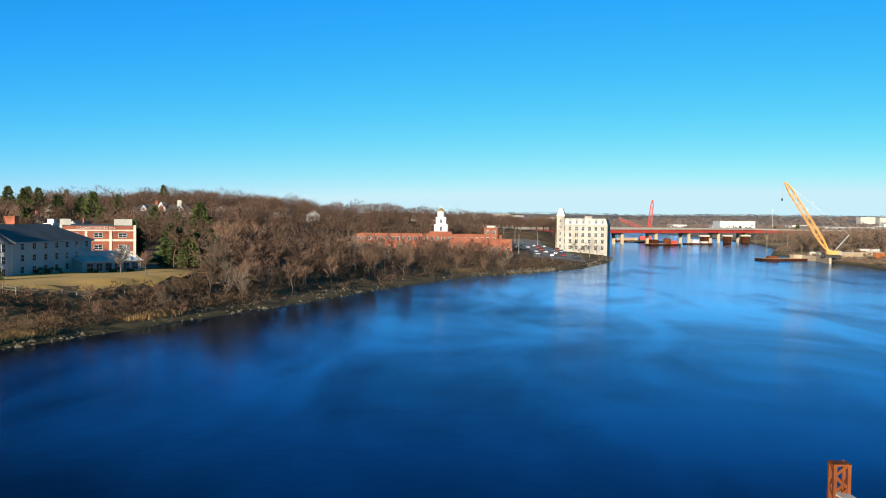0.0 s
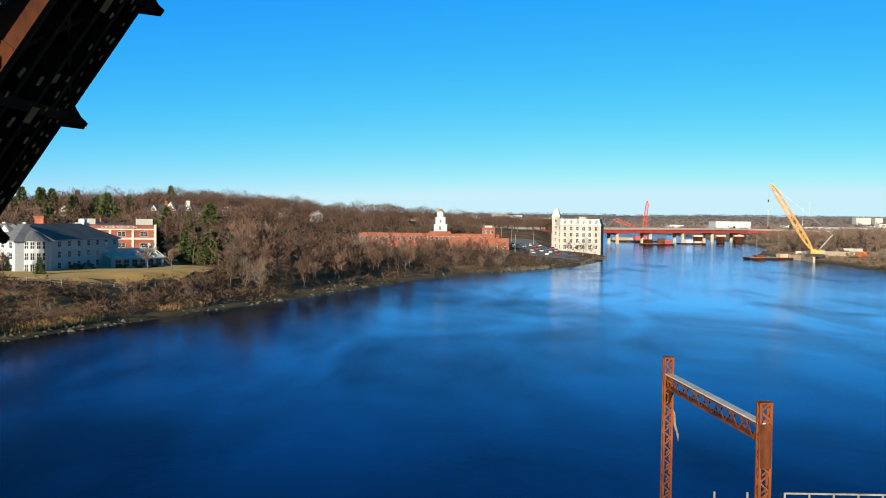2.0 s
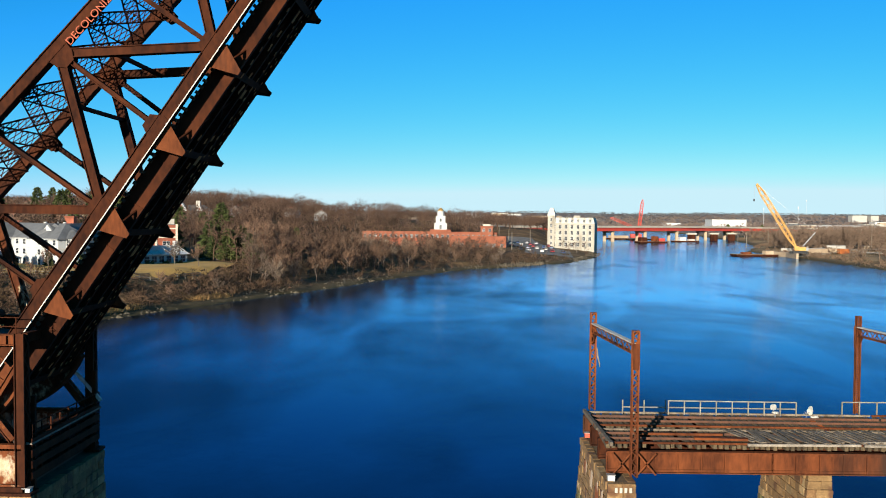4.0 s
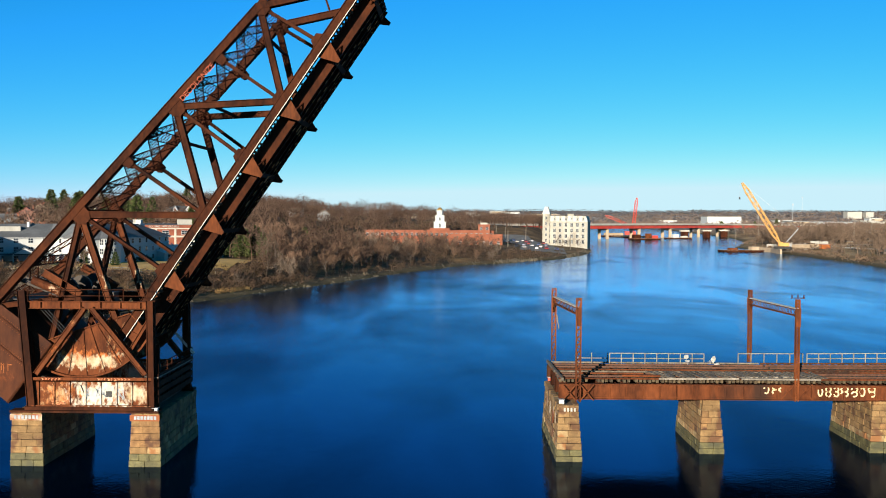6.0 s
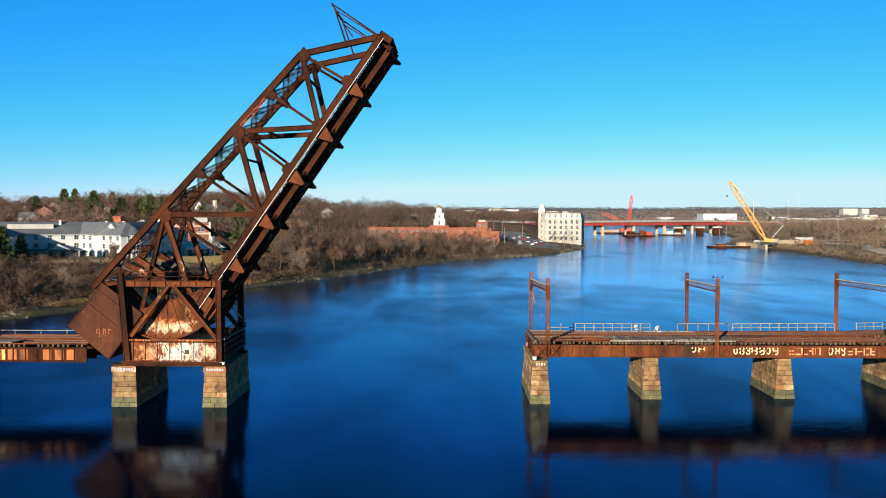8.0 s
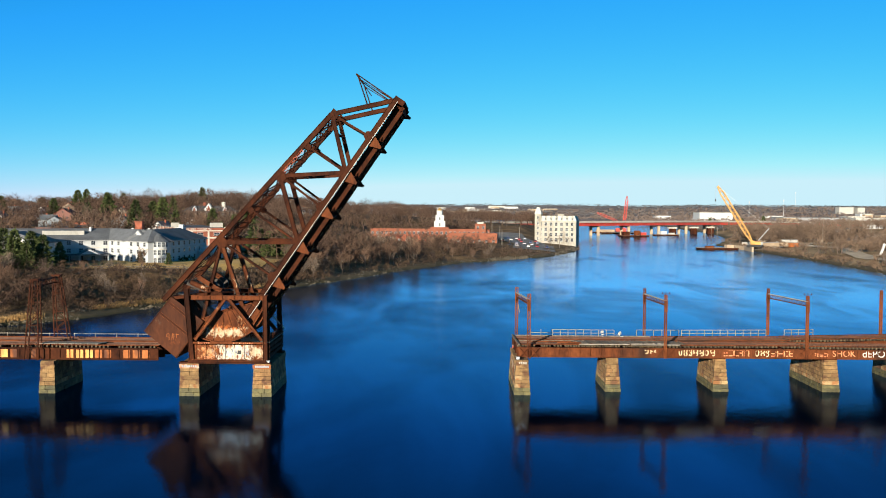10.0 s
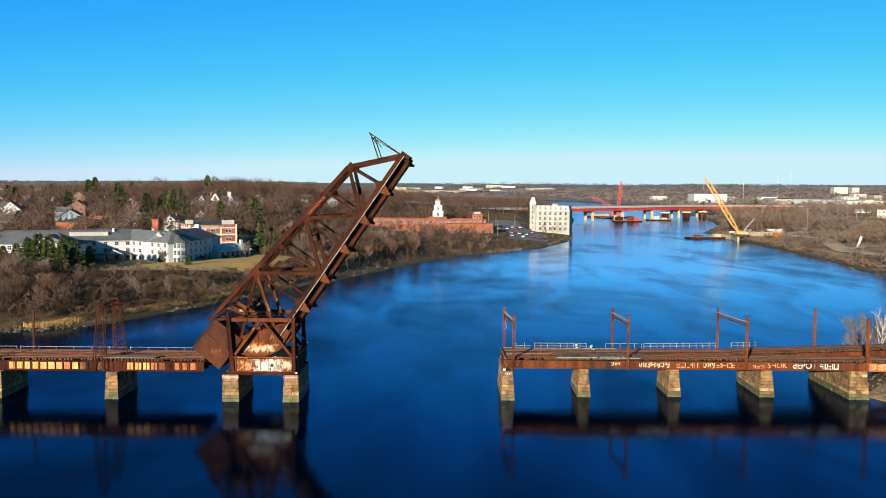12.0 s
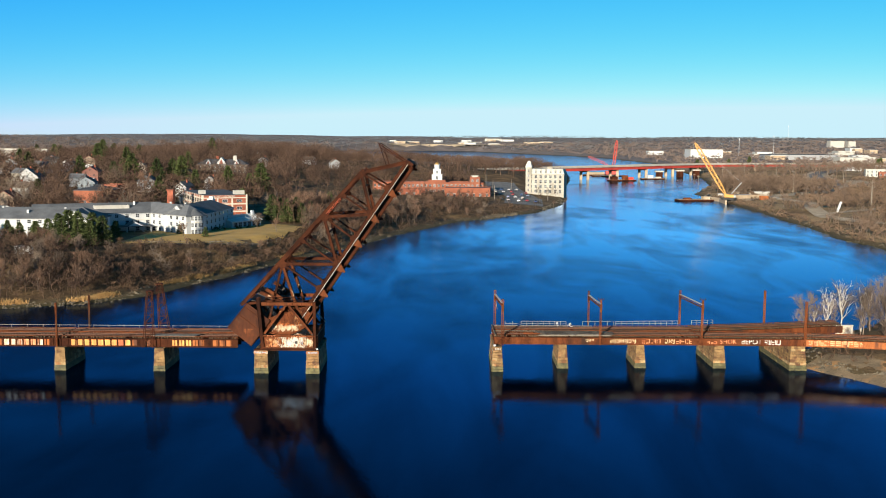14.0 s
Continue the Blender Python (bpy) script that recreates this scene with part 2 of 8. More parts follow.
TWIG_GREY = island("grey_bare_twigs", (0.075, 0.055, 0.042), (0.18, 0.138, 0.106), per_object=True)
WOODS = island("bare_woods", (0.02666, 0.01763, 0.01333), (0.1247, 0.0774, 0.05504))
PALE_WOODS = island("pale_bare_woods", (0.050, 0.035, 0.026), (0.190, 0.134, 0.098))
# far woods paled and the ridge blued: distance haze put into the colours
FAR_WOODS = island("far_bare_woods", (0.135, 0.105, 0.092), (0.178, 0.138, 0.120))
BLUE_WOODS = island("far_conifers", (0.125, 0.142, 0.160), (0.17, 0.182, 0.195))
BRUSH = island("dry_brush", (0.027, 0.018, 0.013), (0.128, 0.080, 0.050))
NEEDLES = island("pine_needles", (0.018, 0.030, 0.010), (0.078, 0.098, 0.030))
REED = island("dry_reeds", (0.25, 0.150, 0.058), (0.46, 0.290, 0.120))


# ---- mesh helpers ----
class Geo:
    """A growing mesh: corners and faces."""
    def __init__(self):
        self.v, self.f = [], []

    def add(self, verts, faces):
        k = len(self.v)
        self.v.extend(tuple(p) for p in verts)
        self.f.extend(tuple(i + k for i in f) for f in faces)
        return self

    def box(self, x0, x1, y0, y1, z0, z1):
        return self.add([(x0, y0, z0), (x1, y0, z0), (x1, y1, z0), (x0, y1, z0), (x0, y0, z1), (x1, y0, z1), (x1, y1, z1), (x0, y1, z1)],
                        [(3, 2, 1, 0), (4, 5, 6, 7), (0, 1, 5, 4), (1, 2, 6, 5), (2, 3, 7, 6), (3, 0, 4, 7)])

    def beam(self, p, q, w, h, side=(0, 1, 0)):
        """A bar from p to q, w wide along side and h deep across it."""
        p, q, s = Vector(p), Vector(q), Vector(side)
        d = (q - p).normalized()
        u = d.cross(s).normalized()
        s = u.cross(d).normalized()
        c = [p + s * a * w / 2 + u * b * h / 2 for a, b in ((-1, -1), (1, -1), (1, 1), (-1, 1))]
        c += [x + (q - p) for x in c]
        return self.add(c, [(3, 2, 1, 0), (4, 5, 6, 7), (0, 1, 5, 4), (1, 2, 6, 5), (2, 3, 7, 6), (3, 0, 4, 7)])

    def tube(self, p, q, r0, r1=None, n=6):
        p, q = Vector(p), Vector(q)
        r1 = r0 if r1 is None else r1
        d = (q - p).normalized()
        a = d.orthogonal().normalized()
        b = d.cross(a)
        ring = [a * math.cos(2 * math.pi * i / n) + b * math.sin(2 * math.pi * i / n) for i in range(n)]
        return self.add([p + v * r0 for v in ring] + [q + v * r1 for v in ring],
                        [(i, (i + 1) % n, n + (i + 1) % n, n + i) for i in range(n)] + [tuple(range(n))[::-1], tuple(range(n, 2 * n))])

    def prism(self, poly, y0, y1):
        """A plate: a polygon of (x, z), from y0 to y1."""
        n = len(poly)
        return self.add([(x, y0, z) for x, z in poly] + [(x, y1, z) for x, z in poly],
                        [tuple(range(n)), tuple(range(n, 2 * n))[::-1]] + [((i + 1) % n, i, n + i, n + (i + 1) % n) for i in range(n)])

    def slab(self, poly, z0, z1):
        """A flat plate: a polygon of (x, y), from z0 to z1."""
        n = len(poly)
        return self.add([(x, y, z0) for x, y in poly] + [(x, y, z1) for x, y in poly],
                        [tuple(range(n))[::-1], tuple(range(n, 2 * n))] + [(i, (i + 1) % n, n + (i + 1) % n, n + i) for i in range(n)])

    def mesh(self, name):
        me = bpy.data.meshes.new(name)
        me.from_pydata(self.v, [], self.f)
        bm = bmesh.new()
        bm.from_mesh(me)
        bmesh.ops.recalc_face_normals(bm, faces=bm.faces)
        bm.to_mesh(me)
        bm.free()
        return me


def put(name, geo, material, parent=None, label="", m=None, smooth=False):
    """Link a mesh (or a Geo) as one object, under a thing where one is given."""
    me = geo.mesh(name) if isinstance(geo, Geo) else geo
    if material and not me.materials:
        me.materials.append(material)
    if smooth:
        me.polygons.foreach_set("use_smooth", [True] * len(me.polygons))
    ob = new(name, me)
    if parent:
        ob.parent = parent
    if m is not None:
        ob.matrix_basis = m
    if label:
        tagged(ob, label)
    return ob


def thing(name, label, category, group="", kind="", at=(0, 0, 0), turn=0):
    """An Empty at the base of a thing, that carries its parts."""
    ob = new(name)
    ob.empty_display_size = 0.5
    ob.matrix_basis = pose(*at, 0, 0, turn)
    return tagged(ob, label, category, group, kind)


def arrays(name, verts, tris, material):
    """A mesh of triangles from arrays."""
    me = bpy.data.meshes.new(name)
    me.vertices.add(len(verts))
    me.vertices.foreach_set("co", np.ascontiguousarray(verts, dtype=np.float32).ravel())
    me.loops.add(len(tris) * 3)
    me.loops.foreach_set("vertex_index", np.ascontiguousarray(tris, dtype=np.int32).ravel())
    me.polygons.add(len(tris))
    me.polygons.foreach_set("loop_start", np.arange(0, len(tris) * 3, 3, dtype=np.int32))
    me.update(calc_edges=True)
    me.materials.append(material)
    return me


def writing(name, text, height, material, parent, m, label="", depth=0.01):
    """Lettering as a flat mesh; m places its middle."""
    cu = bpy.data.curves.new(name, "FONT")
    cu.body, cu.size, cu.extrude = text, height * 1.4, depth
    cu.align_x, cu.align_y = "CENTER", "CENTER"
    tmp = bpy.data.objects.new(name, cu)
    me = bpy.data.meshes.new_from_object(tmp)
    bpy.data.objects.remove(tmp)
    me.materials.clear()
    me.materials.append(material)
    return put(name, me, None, parent, label, m)


# ---- land and water ----
LEFT_BANK = [(-260, -700), (-240, -150), (-200, -10), (-150, 45), (-111, 70), (-92, 77), (-82, 91), (-78, 106), (-68, 129), (-60, 156), (-50, 185),
             (-42, 207), (-33, 233), (-22, 271), (-9, 305), (6, 345), (20, 358), (34, 383), (52, 412), (65, 450), (74, 485), (81, 520), (84, 556), (90, 640),
             (104, 740), (118, 820), (130, 920), (140, 1020), (130, 1250), (40, 1600), (-250, 1850), (-420, 2300), (-300, 2850), (-60, 2960)]
RIGHT_BANK = [(60, 2900), (158, 2620), (284, 2250), (335, 2040), (350, 1600), (310, 1215), (294, 1082), (288, 1008), (266, 882), (238, 755), (192, 620),
              (189, 545), (184, 431), (179, 350), (176, 308), (171, 255), (174, 222), (172, 160), (145, 105), (108, 66), (84, 40), (76, 30), (69, 24),
              (68.5, 12), (71, 8), (74, 4), (78, -3), (92, -30), (125, -85), (170, -250), (180, -700)]
BANK = np.array(LEFT_BANK + RIGHT_BANK, dtype=float)


def shore(x, y):
    """Metres from the waterline: land positive, river negative."""
    x, y = np.asarray(x, float), np.asarray(y, float)
    best, inside = np.full(x.shape, 1e18), np.zeros(x.shape, bool)
    n = len(BANK)
    for i in range(n):
        (ax, ay), (bx, by) = BANK[i], BANK[(i + 1) % n]
        dx, dy = bx - ax, by - ay
        k = np.clip(((x - ax) * dx + (y - ay) * dy) / (dx * dx + dy * dy), 0, 1)
        best = np.minimum(best, (x - ax - k * dx) ** 2 + (y - ay - k * dy) ** 2)
        if dy:
            inside ^= ((ay > y) != (by > y)) & (x < ax + (y - ay) / dy * dx)
    d = np.sqrt(best)
    return np.where(inside, -d, d)


def ease(v):
    v = np.clip(v, 0, 1)
    return v * v * (3 - 2 * v)


def wave(x, y, s, k=0.0):
    """A cheap smooth unevenness between -1 and 1."""
    return (np.sin(x / s + 1.3 * np.sin(y / (1.7 * s) + k)) * np.cos(y / (1.1 * s) - 0.9 * np.sin(x / (1.9 * s) + 2 * k)) + np.sin((x + y) / (2.3 * s) + 3 * k) * 0.5) / 1.5


def land(x, y, d=None):
    """The height of the ground."""
    x, y = np.asarray(x, float), np.asarray(y, float)
    d = shore(x, y) if d is None else d
    west = ease((150 - x + np.maximum(y - 900, 0) * 0.15) / 80) * (x < 120 + 0 * y)
    base_w = 6.7 - 3.1 * ease((y - 300) / 90) * ease((x + 115) / 60) + 6.2 * ease((-x - 105) / 110) * ease((y - 300) / 160)
    base_w += 6.5 * ease((y - 600) / 120) * ease((x + 115) / 60) - 0.7 * ease((y - 212) / 25) * ease((x + 100) / 12) * (1 - ease((y - 290) / 40))
    base_w += 14 * np.exp(-((x + 150) / 150) ** 2 - ((y - 760) / 190) ** 2) + 4 * np.exp(-((x + 380) / 200) ** 2 - ((y - 700) / 240) ** 2)
    base_w = base_w - (base_w - 5) * ease((y - 1000) / 400)
    base_e = 3.6 + 3.0 * ease((d - 60) / 120)
    base = np.where(x < 120, base_w, base_e)
    near_e = (x > 50) & (y < 210)
    base = np.where(near_e, 3.6, base)
    far = ease((np.hypot(x, y) - 2300) / 1500)
    base = base + far * (35 + 9 * wave(x, y, 420, 1.0) + 5 * wave(x, y, 170, 2.0))
    base = base + 0.5 * wave(x, y, 23) * ease((d - 20) / 30)
    up = 0.9 * ease(d / 5) + 1.1 * ease((d - 5) / 9)
    # the bank is steeper below the lawn
    steep = ease((x + 125) / 15) * ease((-50 - x) / 10) * ease((y - 135) / 20) * ease((255 - y) / 20)
    rise = up + np.maximum(base - 2.0, 0) * (ease((d - 10) / 34) * (1 - steep) + ease((d - 6) / 17) * steep)
    rise = rise + 0.35 * wave(x, y, 2.7) * ease(d / 6) * (1 - ease((d - 20) / 10))
    return np.where(d > 0, rise, np.maximum(d * 0.22, -4.0))


def steps(*spans):
    out = []
    for a, b, s in spans:
        out += list(np.arange(a, b, s))
    return np.array(out + [spans[-1][1]])


def make_ground():
    xs = steps((-4600, -1000, 120), (-1000, -400, 40), (-400, -180, 14), (-180, 100, 3.2), (100, 320, 5), (320, 600, 18), (600, 1200, 60), (1200, 4600, 120))
    ys = steps((-700, -100, 40), (-100, 40, 5), (40, 420, 3.2), (420, 640, 5), (640, 1200, 14), (1200, 2000, 50), (2000, 4750, 110))
    X, Y = np.meshgrid(xs, ys)
    d = shore(X, Y)
    jag = 1.6 * wave(X, Y, 6.0) + 0.8 * wave(X, Y, 2.6, 1.0)
    Z = land(X, Y, d + jag * (np.abs(d) < 40) * (1 - ease((np.abs(d) - 10) / 30)))
    nx, ny = len(xs), len(ys)
    i = np.arange((ny - 1) * nx).reshape(ny - 1, nx)[:, :-1].ravel()
    tris = np.concatenate([np.stack([i, i + 1, i + nx + 1], 1), np.stack([i, i + nx + 1, i + nx], 1)])
    m = bpy.data.materials.new("winter_ground")
    m.use_nodes = True
    n, l = m.node_tree.nodes, m.node_tree.links
    p = n["Principled BSDF"]
    p.inputs["Roughness"].default_value = 0.95
    p.inputs["Specular IOR Level"].default_value = 0.15
    geo, sep = n.new("ShaderNodeNewGeometry"), n.new("ShaderNodeSeparateXYZ")
    l.new(geo.outputs["Position"], sep.inputs[0])
    def tex(s, det=5):
        t = n.new("ShaderNodeTexNoise")
        t.inputs["Scale"].default_value, t.inputs["Detail"].default_value = s, det
        l.new(geo.outputs["Position"], t.inputs["Vector"])
        return t
    def ramp(src, stops):
        r = n.new("ShaderNodeValToRGB")
        e = r.color_ramp.elements
        while len(e) < len(stops):
            e.new(0.5)
        for k, (pos, c) in zip(e, stops):
            k.position, k.color = pos, (*c, 1)
        l.new(src, r.inputs[0])
        return r
    # leaf litter, bare earth and dead grass
    litter = ramp(tex(0.12).outputs[0], [(0.30, (0.09425, 0.0638, 0.03915)), (0.5, (0.1885, 0.1276, 0.0725)), (0.68, (0.319, 0.2248, 0.1232))])
    dry = ramp(tex(0.021, 6).outputs[0], [(0.40, (0, 0, 0)), (0.56, (1, 1, 1))])
    straw = n.new("ShaderNodeMix")
    straw.data_type = "RGBA"
    # dead grass covers the open eastern bank more than the wooded western one
    east = n.new("ShaderNodeMapRange")
    east.inputs["From Min"].default_value, east.inputs["From Max"].default_value = 60.0, 170.0
    east.inputs["To Min"].default_value, east.inputs["To Max"].default_value = 0.1, 1.0
    l.new(sep.outputs["X"], east.inputs["Value"])
    much = n.new("ShaderNodeMath")
    much.operation = "MULTIPLY"
    l.new(dry.outputs[0], much.inputs[0])
    l.new(east.outputs[0], much.inputs[1])
    l.new(much.outputs[0], straw.inputs["Factor"])
    l.new(litter.outputs[0], straw.inputs["A"])
    straw.inputs["B"].default_value = (0.34, 0.25, 0.15, 1)
    fine = ramp(tex(1.1).outputs[0], [(0.3, (0.6525, 0.6525, 0.6525)), (0.75, (1.25, 1.2, 1.1))])
    mul = n.new("ShaderNodeMix")
    mul.data_type, mul.blend_type = "RGBA", "MULTIPLY"
    mul.inputs["Factor"].default_value = 1.0
    l.new(straw.outputs["Result"], mul.inputs["A"])
    l.new(fine.outputs[0], mul.inputs["B"])
    # darker soil under the western woods, with the trees' shade put into its colour
    soil_shade = ramp(east.outputs[0], [(0.0, (0.609, 0.58, 0.551)), (1.0, (1.0, 0.98, 0.95))])
    shade = n.new("ShaderNodeMix")
    shade.data_type, shade.blend_type = "RGBA", "MULTIPLY"
    shade.inputs["Factor"].default_value = 1.0
    l.new(mul.outputs["Result"], shade.inputs["A"])
    l.new(soil_shade.outputs[0], shade.inputs["B"])
    mul = shade
    # far off the ground is closed woodland, its colour paled for haze
    wooded, forest = n.new("ShaderNodeMapRange"), n.new("ShaderNodeMix")
    wooded.inputs["From Min"].default_value, wooded.inputs["From Max"].default_value = 1050.0, 1500.0
    l.new(sep.outputs["Y"], wooded.inputs["Value"])
    forest.data_type = "RGBA"
    l.new(wooded.outputs[0], forest.inputs["Factor"])
    l.new(mul.outputs["Result"], forest.inputs["A"])
    canopy = ramp(tex(0.03, 8).outputs[0], [(0.35, (0.1377, 0.116, 0.1073)), (0.65, (0.2248, 0.1856, 0.1682))])
    l.new(canopy.outputs[0], forest.inputs["B"])
    mul = forest
    # the tidal strip: weed, mud and sand by height above the water
    tide = n.new("ShaderNodeMath")
    tide.operation = "MULTIPLY_ADD"
    l.new(tex(0.5, 3).outputs[0], tide.inputs[0])
    tide.inputs[1].default_value = 0.9
    l.new(sep.outputs["Z"], tide.inputs[2])
    strip = ramp(tide.outputs[0], [(0.30, (0.029, 0.0261, 0.01305)), (0.62, (0.0551, 0.04785, 0.0232)), (0.95, (0.0957, 0.0725, 0.03915))])
    over = n.new("ShaderNodeMapRange")
    over.inputs["From Min"].default_value, over.inputs["From Max"].default_value = 1.1, 1.7
    l.new(tide.outputs[0], over.inputs["Value"])
    mix = n.new("ShaderNodeMix")
    mix.data_type = "RGBA"
    l.new(over.outputs[0], mix.inputs["Factor"])
    l.new(strip.outputs[0], mix.inputs["A"])
    l.new(mul.outputs["Result"], mix.inputs["B"])
    l.new(mix.outputs["Result"], p.inputs["Base Color"])
    bp = n.new("ShaderNodeBump")
    bp.inputs["Strength"].default_value, bp.inputs["Distance"].default_value = 0.7, 0.35
    l.new(tex(0.9, 6).outputs[0], bp.inputs["Height"])
    l.new(bp.outputs[0], p.inputs["Normal"])
    me = arrays("ground", np.stack([X.ravel(), Y.ravel(), Z.ravel()], 1), tris, m)
    me.polygons.foreach_set("use_smooth", [True] * len(me.polygons))
    return tagged(put("ground", me, None), "brown winter ground with leaf litter and a muddy tidal edge", "ground", kind="structure")


def make_water():
    m = bpy.data.materials.new("river_water")
    m.use_nodes = True
    n, l = m.node_tree.nodes, m.node_tree.links
    n.remove(n["Principled BSDF"])
    # the river's own dark blue, under a blue-tinged gloss that grows towards grazing light
    body, gloss, blend = n.new("ShaderNodeBsdfDiffuse"), n.new("ShaderNodeBsdfAnisotropic"), n.new("ShaderNodeMixShader")
    body.inputs["Color"].default_value = (0.0002, 0.0020, 0.0075, 1)
    gloss.inputs["Color"].default_value = (0.43, 0.63, 1.0, 1)
    fres, part_of = n.new("ShaderNodeFresnel"), n.new("ShaderNodeMath")
    fres.inputs["IOR"].default_value = 1.33
    part_of.operation = "MULTIPLY"
    # small waves turn towards the eye: gloss falls off faster than on flat water
    fall, more = n.new("ShaderNodeMath"), n.new("ShaderNodeMath")
    fall.operation, more.operation = "POWER", "MULTIPLY"
    fall.inputs[1].default_value, more.inputs[1].default_value = 1.4, 2.2
    part_of.use_clamp = True
    l.new(fres.outputs[0], fall.inputs[0])
    l.new(fall.outputs[0], more.inputs[0])
    l.new(more.outputs[0], part_of.inputs[0])
    l.new(part_of.outputs[0], blend.inputs[0])
    l.new(body.outputs[0], blend.inputs[1])
    l.new(gloss.outputs[0], blend.inputs[2])
    l.new(blend.outputs[0], n["Material Output"].inputs["Surface"])
    geo = n.new("ShaderNodeNewGeometry")
    def tex(scale, detail, stretch=(1, 1, 1), twist=0.0, turn=0.0):
        mp = n.new("ShaderNodeMapping")
        mp.inputs["Scale"].default_value = stretch
        mp.inputs["Rotation"].default_value = (0, 0, radians(turn))
        l.new(geo.outputs["Position"], mp.inputs["Vector"])
        t = n.new("ShaderNodeTexNoise")
        t.inputs["Scale"].default_value, t.inputs["Detail"].default_value = scale, detail
        t.inputs["Distortion"].default_value = twist
        l.new(mp.outputs[0], t.inputs["Vector"])
        return t
    # wind lanes: smooth water and ruffled water
    broad, streaks = tex(0.012, 6, (1, 0.42, 1), 1.6, 12), tex(0.055, 6, (1, 0.30, 1), 1.0, -8)
    lanes = n.new("ShaderNodeMath")
    lanes.operation = "MULTIPLY_ADD"
    lanes.inputs[1].default_value = 0.34
    weigh = n.new("ShaderNodeMath")
    weigh.operation = "MULTIPLY"
    weigh.inputs[1].default_value = 0.66
    l.new(broad.outputs[0], weigh.inputs[0])
    l.new(streaks.outputs[0], lanes.inputs[0])
    l.new(weigh.outputs[0], lanes.inputs[2])
    rough = n.new("ShaderNodeMapRange")
    rough.inputs["From Min"].default_value, rough.inputs["From Max"].default_value = 0.35, 0.68
    rough.inputs["To Min"].default_value, rough.inputs["To Max"].default_value = 0.012, 0.075
    l.new(lanes.outputs[0], rough.inputs["Value"])
    l.new(rough.outputs[0], gloss.inputs["Roughness"])
    lane_gloss = n.new("ShaderNodeMapRange")
    lane_gloss.inputs["From Min"].default_value, lane_gloss.inputs["From Max"].default_value = 0.42, 0.58
    lane_gloss.inputs["To Min"].default_value, lane_gloss.inputs["To Max"].default_value = 1.05, 0.55
    l.new(lanes.outputs[0], lane_gloss.inputs["Value"])
    # gloss dimmed by place along the river, most just above the bridge: painted reflection
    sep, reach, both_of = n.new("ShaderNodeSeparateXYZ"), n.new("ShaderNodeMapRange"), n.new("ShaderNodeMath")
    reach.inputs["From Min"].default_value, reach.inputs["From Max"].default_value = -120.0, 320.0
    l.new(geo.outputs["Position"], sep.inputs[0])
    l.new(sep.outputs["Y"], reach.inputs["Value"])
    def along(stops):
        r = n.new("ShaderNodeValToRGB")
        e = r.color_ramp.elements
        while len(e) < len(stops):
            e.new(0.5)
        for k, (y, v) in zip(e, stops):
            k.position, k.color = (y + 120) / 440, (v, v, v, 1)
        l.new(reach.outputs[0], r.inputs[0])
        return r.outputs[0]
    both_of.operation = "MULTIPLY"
    l.new(lane_gloss.outputs[0], both_of.inputs[0])
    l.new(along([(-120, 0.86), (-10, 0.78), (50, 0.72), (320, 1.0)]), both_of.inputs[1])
    # reflection dimmed towards the western bank as well, in the gloss strength
    west_dim, all_of = n.new("ShaderNodeMapRange"), n.new("ShaderNodeMath")
    west_dim.inputs["From Min"].default_value, west_dim.inputs["From Max"].default_value = -70.0, 80.0
    west_dim.inputs["To Min"].default_value, west_dim.inputs["To Max"].default_value = 0.62, 1.0
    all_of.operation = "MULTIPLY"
    l.new(sep.outputs["X"], west_dim.inputs["Value"])
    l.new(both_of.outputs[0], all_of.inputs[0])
    l.new(west_dim.outputs[0], all_of.inputs[1])
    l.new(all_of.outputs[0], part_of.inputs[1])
    chop = n.new("ShaderNodeMapRange")
    chop.inputs["From Min"].default_value, chop.inputs["From Max"].default_value = 0.35, 0.7
    chop.inputs["To Min"].default_value, chop.inputs["To Max"].default_value = 0.14, 0.6
    l.new(lanes.outputs[0], chop.inputs["Value"])
    ripple, swell = tex(4.2, 3, (1, 0.6, 1), 0.4, -20), tex(0.7, 2, (1, 0.7, 1), 0.3, 30)
    both = n.new("ShaderNodeMath")
    both.operation = "MULTIPLY_ADD"
    l.new(ripple.outputs[0], both.inputs[0])
    both.inputs[1].default_value = 0.8
    l.new(swell.outputs[0], both.inputs[2])
    bp = n.new("ShaderNodeBump")
    bp.inputs["Distance"].default_value = 0.095
    # waves are lower in the calm reach below the railway bridge
    still = n.new("ShaderNodeMath")
    still.operation = "MULTIPLY"
    l.new(chop.outputs[0], still.inputs[0])
    l.new(along([(-120, 0.30), (-15, 0.36), (25, 0.85), (320, 1.0)]), still.inputs[1])
    l.new(still.outputs[0], bp.inputs["Strength"])
    l.new(both.outputs[0], bp.inputs["Height"])
    l.new(bp.outputs[0], gloss.inputs["Normal"])
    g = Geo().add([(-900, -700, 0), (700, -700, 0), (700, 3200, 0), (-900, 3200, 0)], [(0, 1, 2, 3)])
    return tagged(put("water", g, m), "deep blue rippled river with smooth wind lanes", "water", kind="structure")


make_ground()
make_water()


# ---- the railway bridge ----
def bend(*pts):
    """A smooth line through points (x, y): x to y."""
    xs, ys = [p[0] for p in pts], [p[1] for p in pts]
    return lambda x: float(np.interp(x, xs, ys))


BLOCK = []


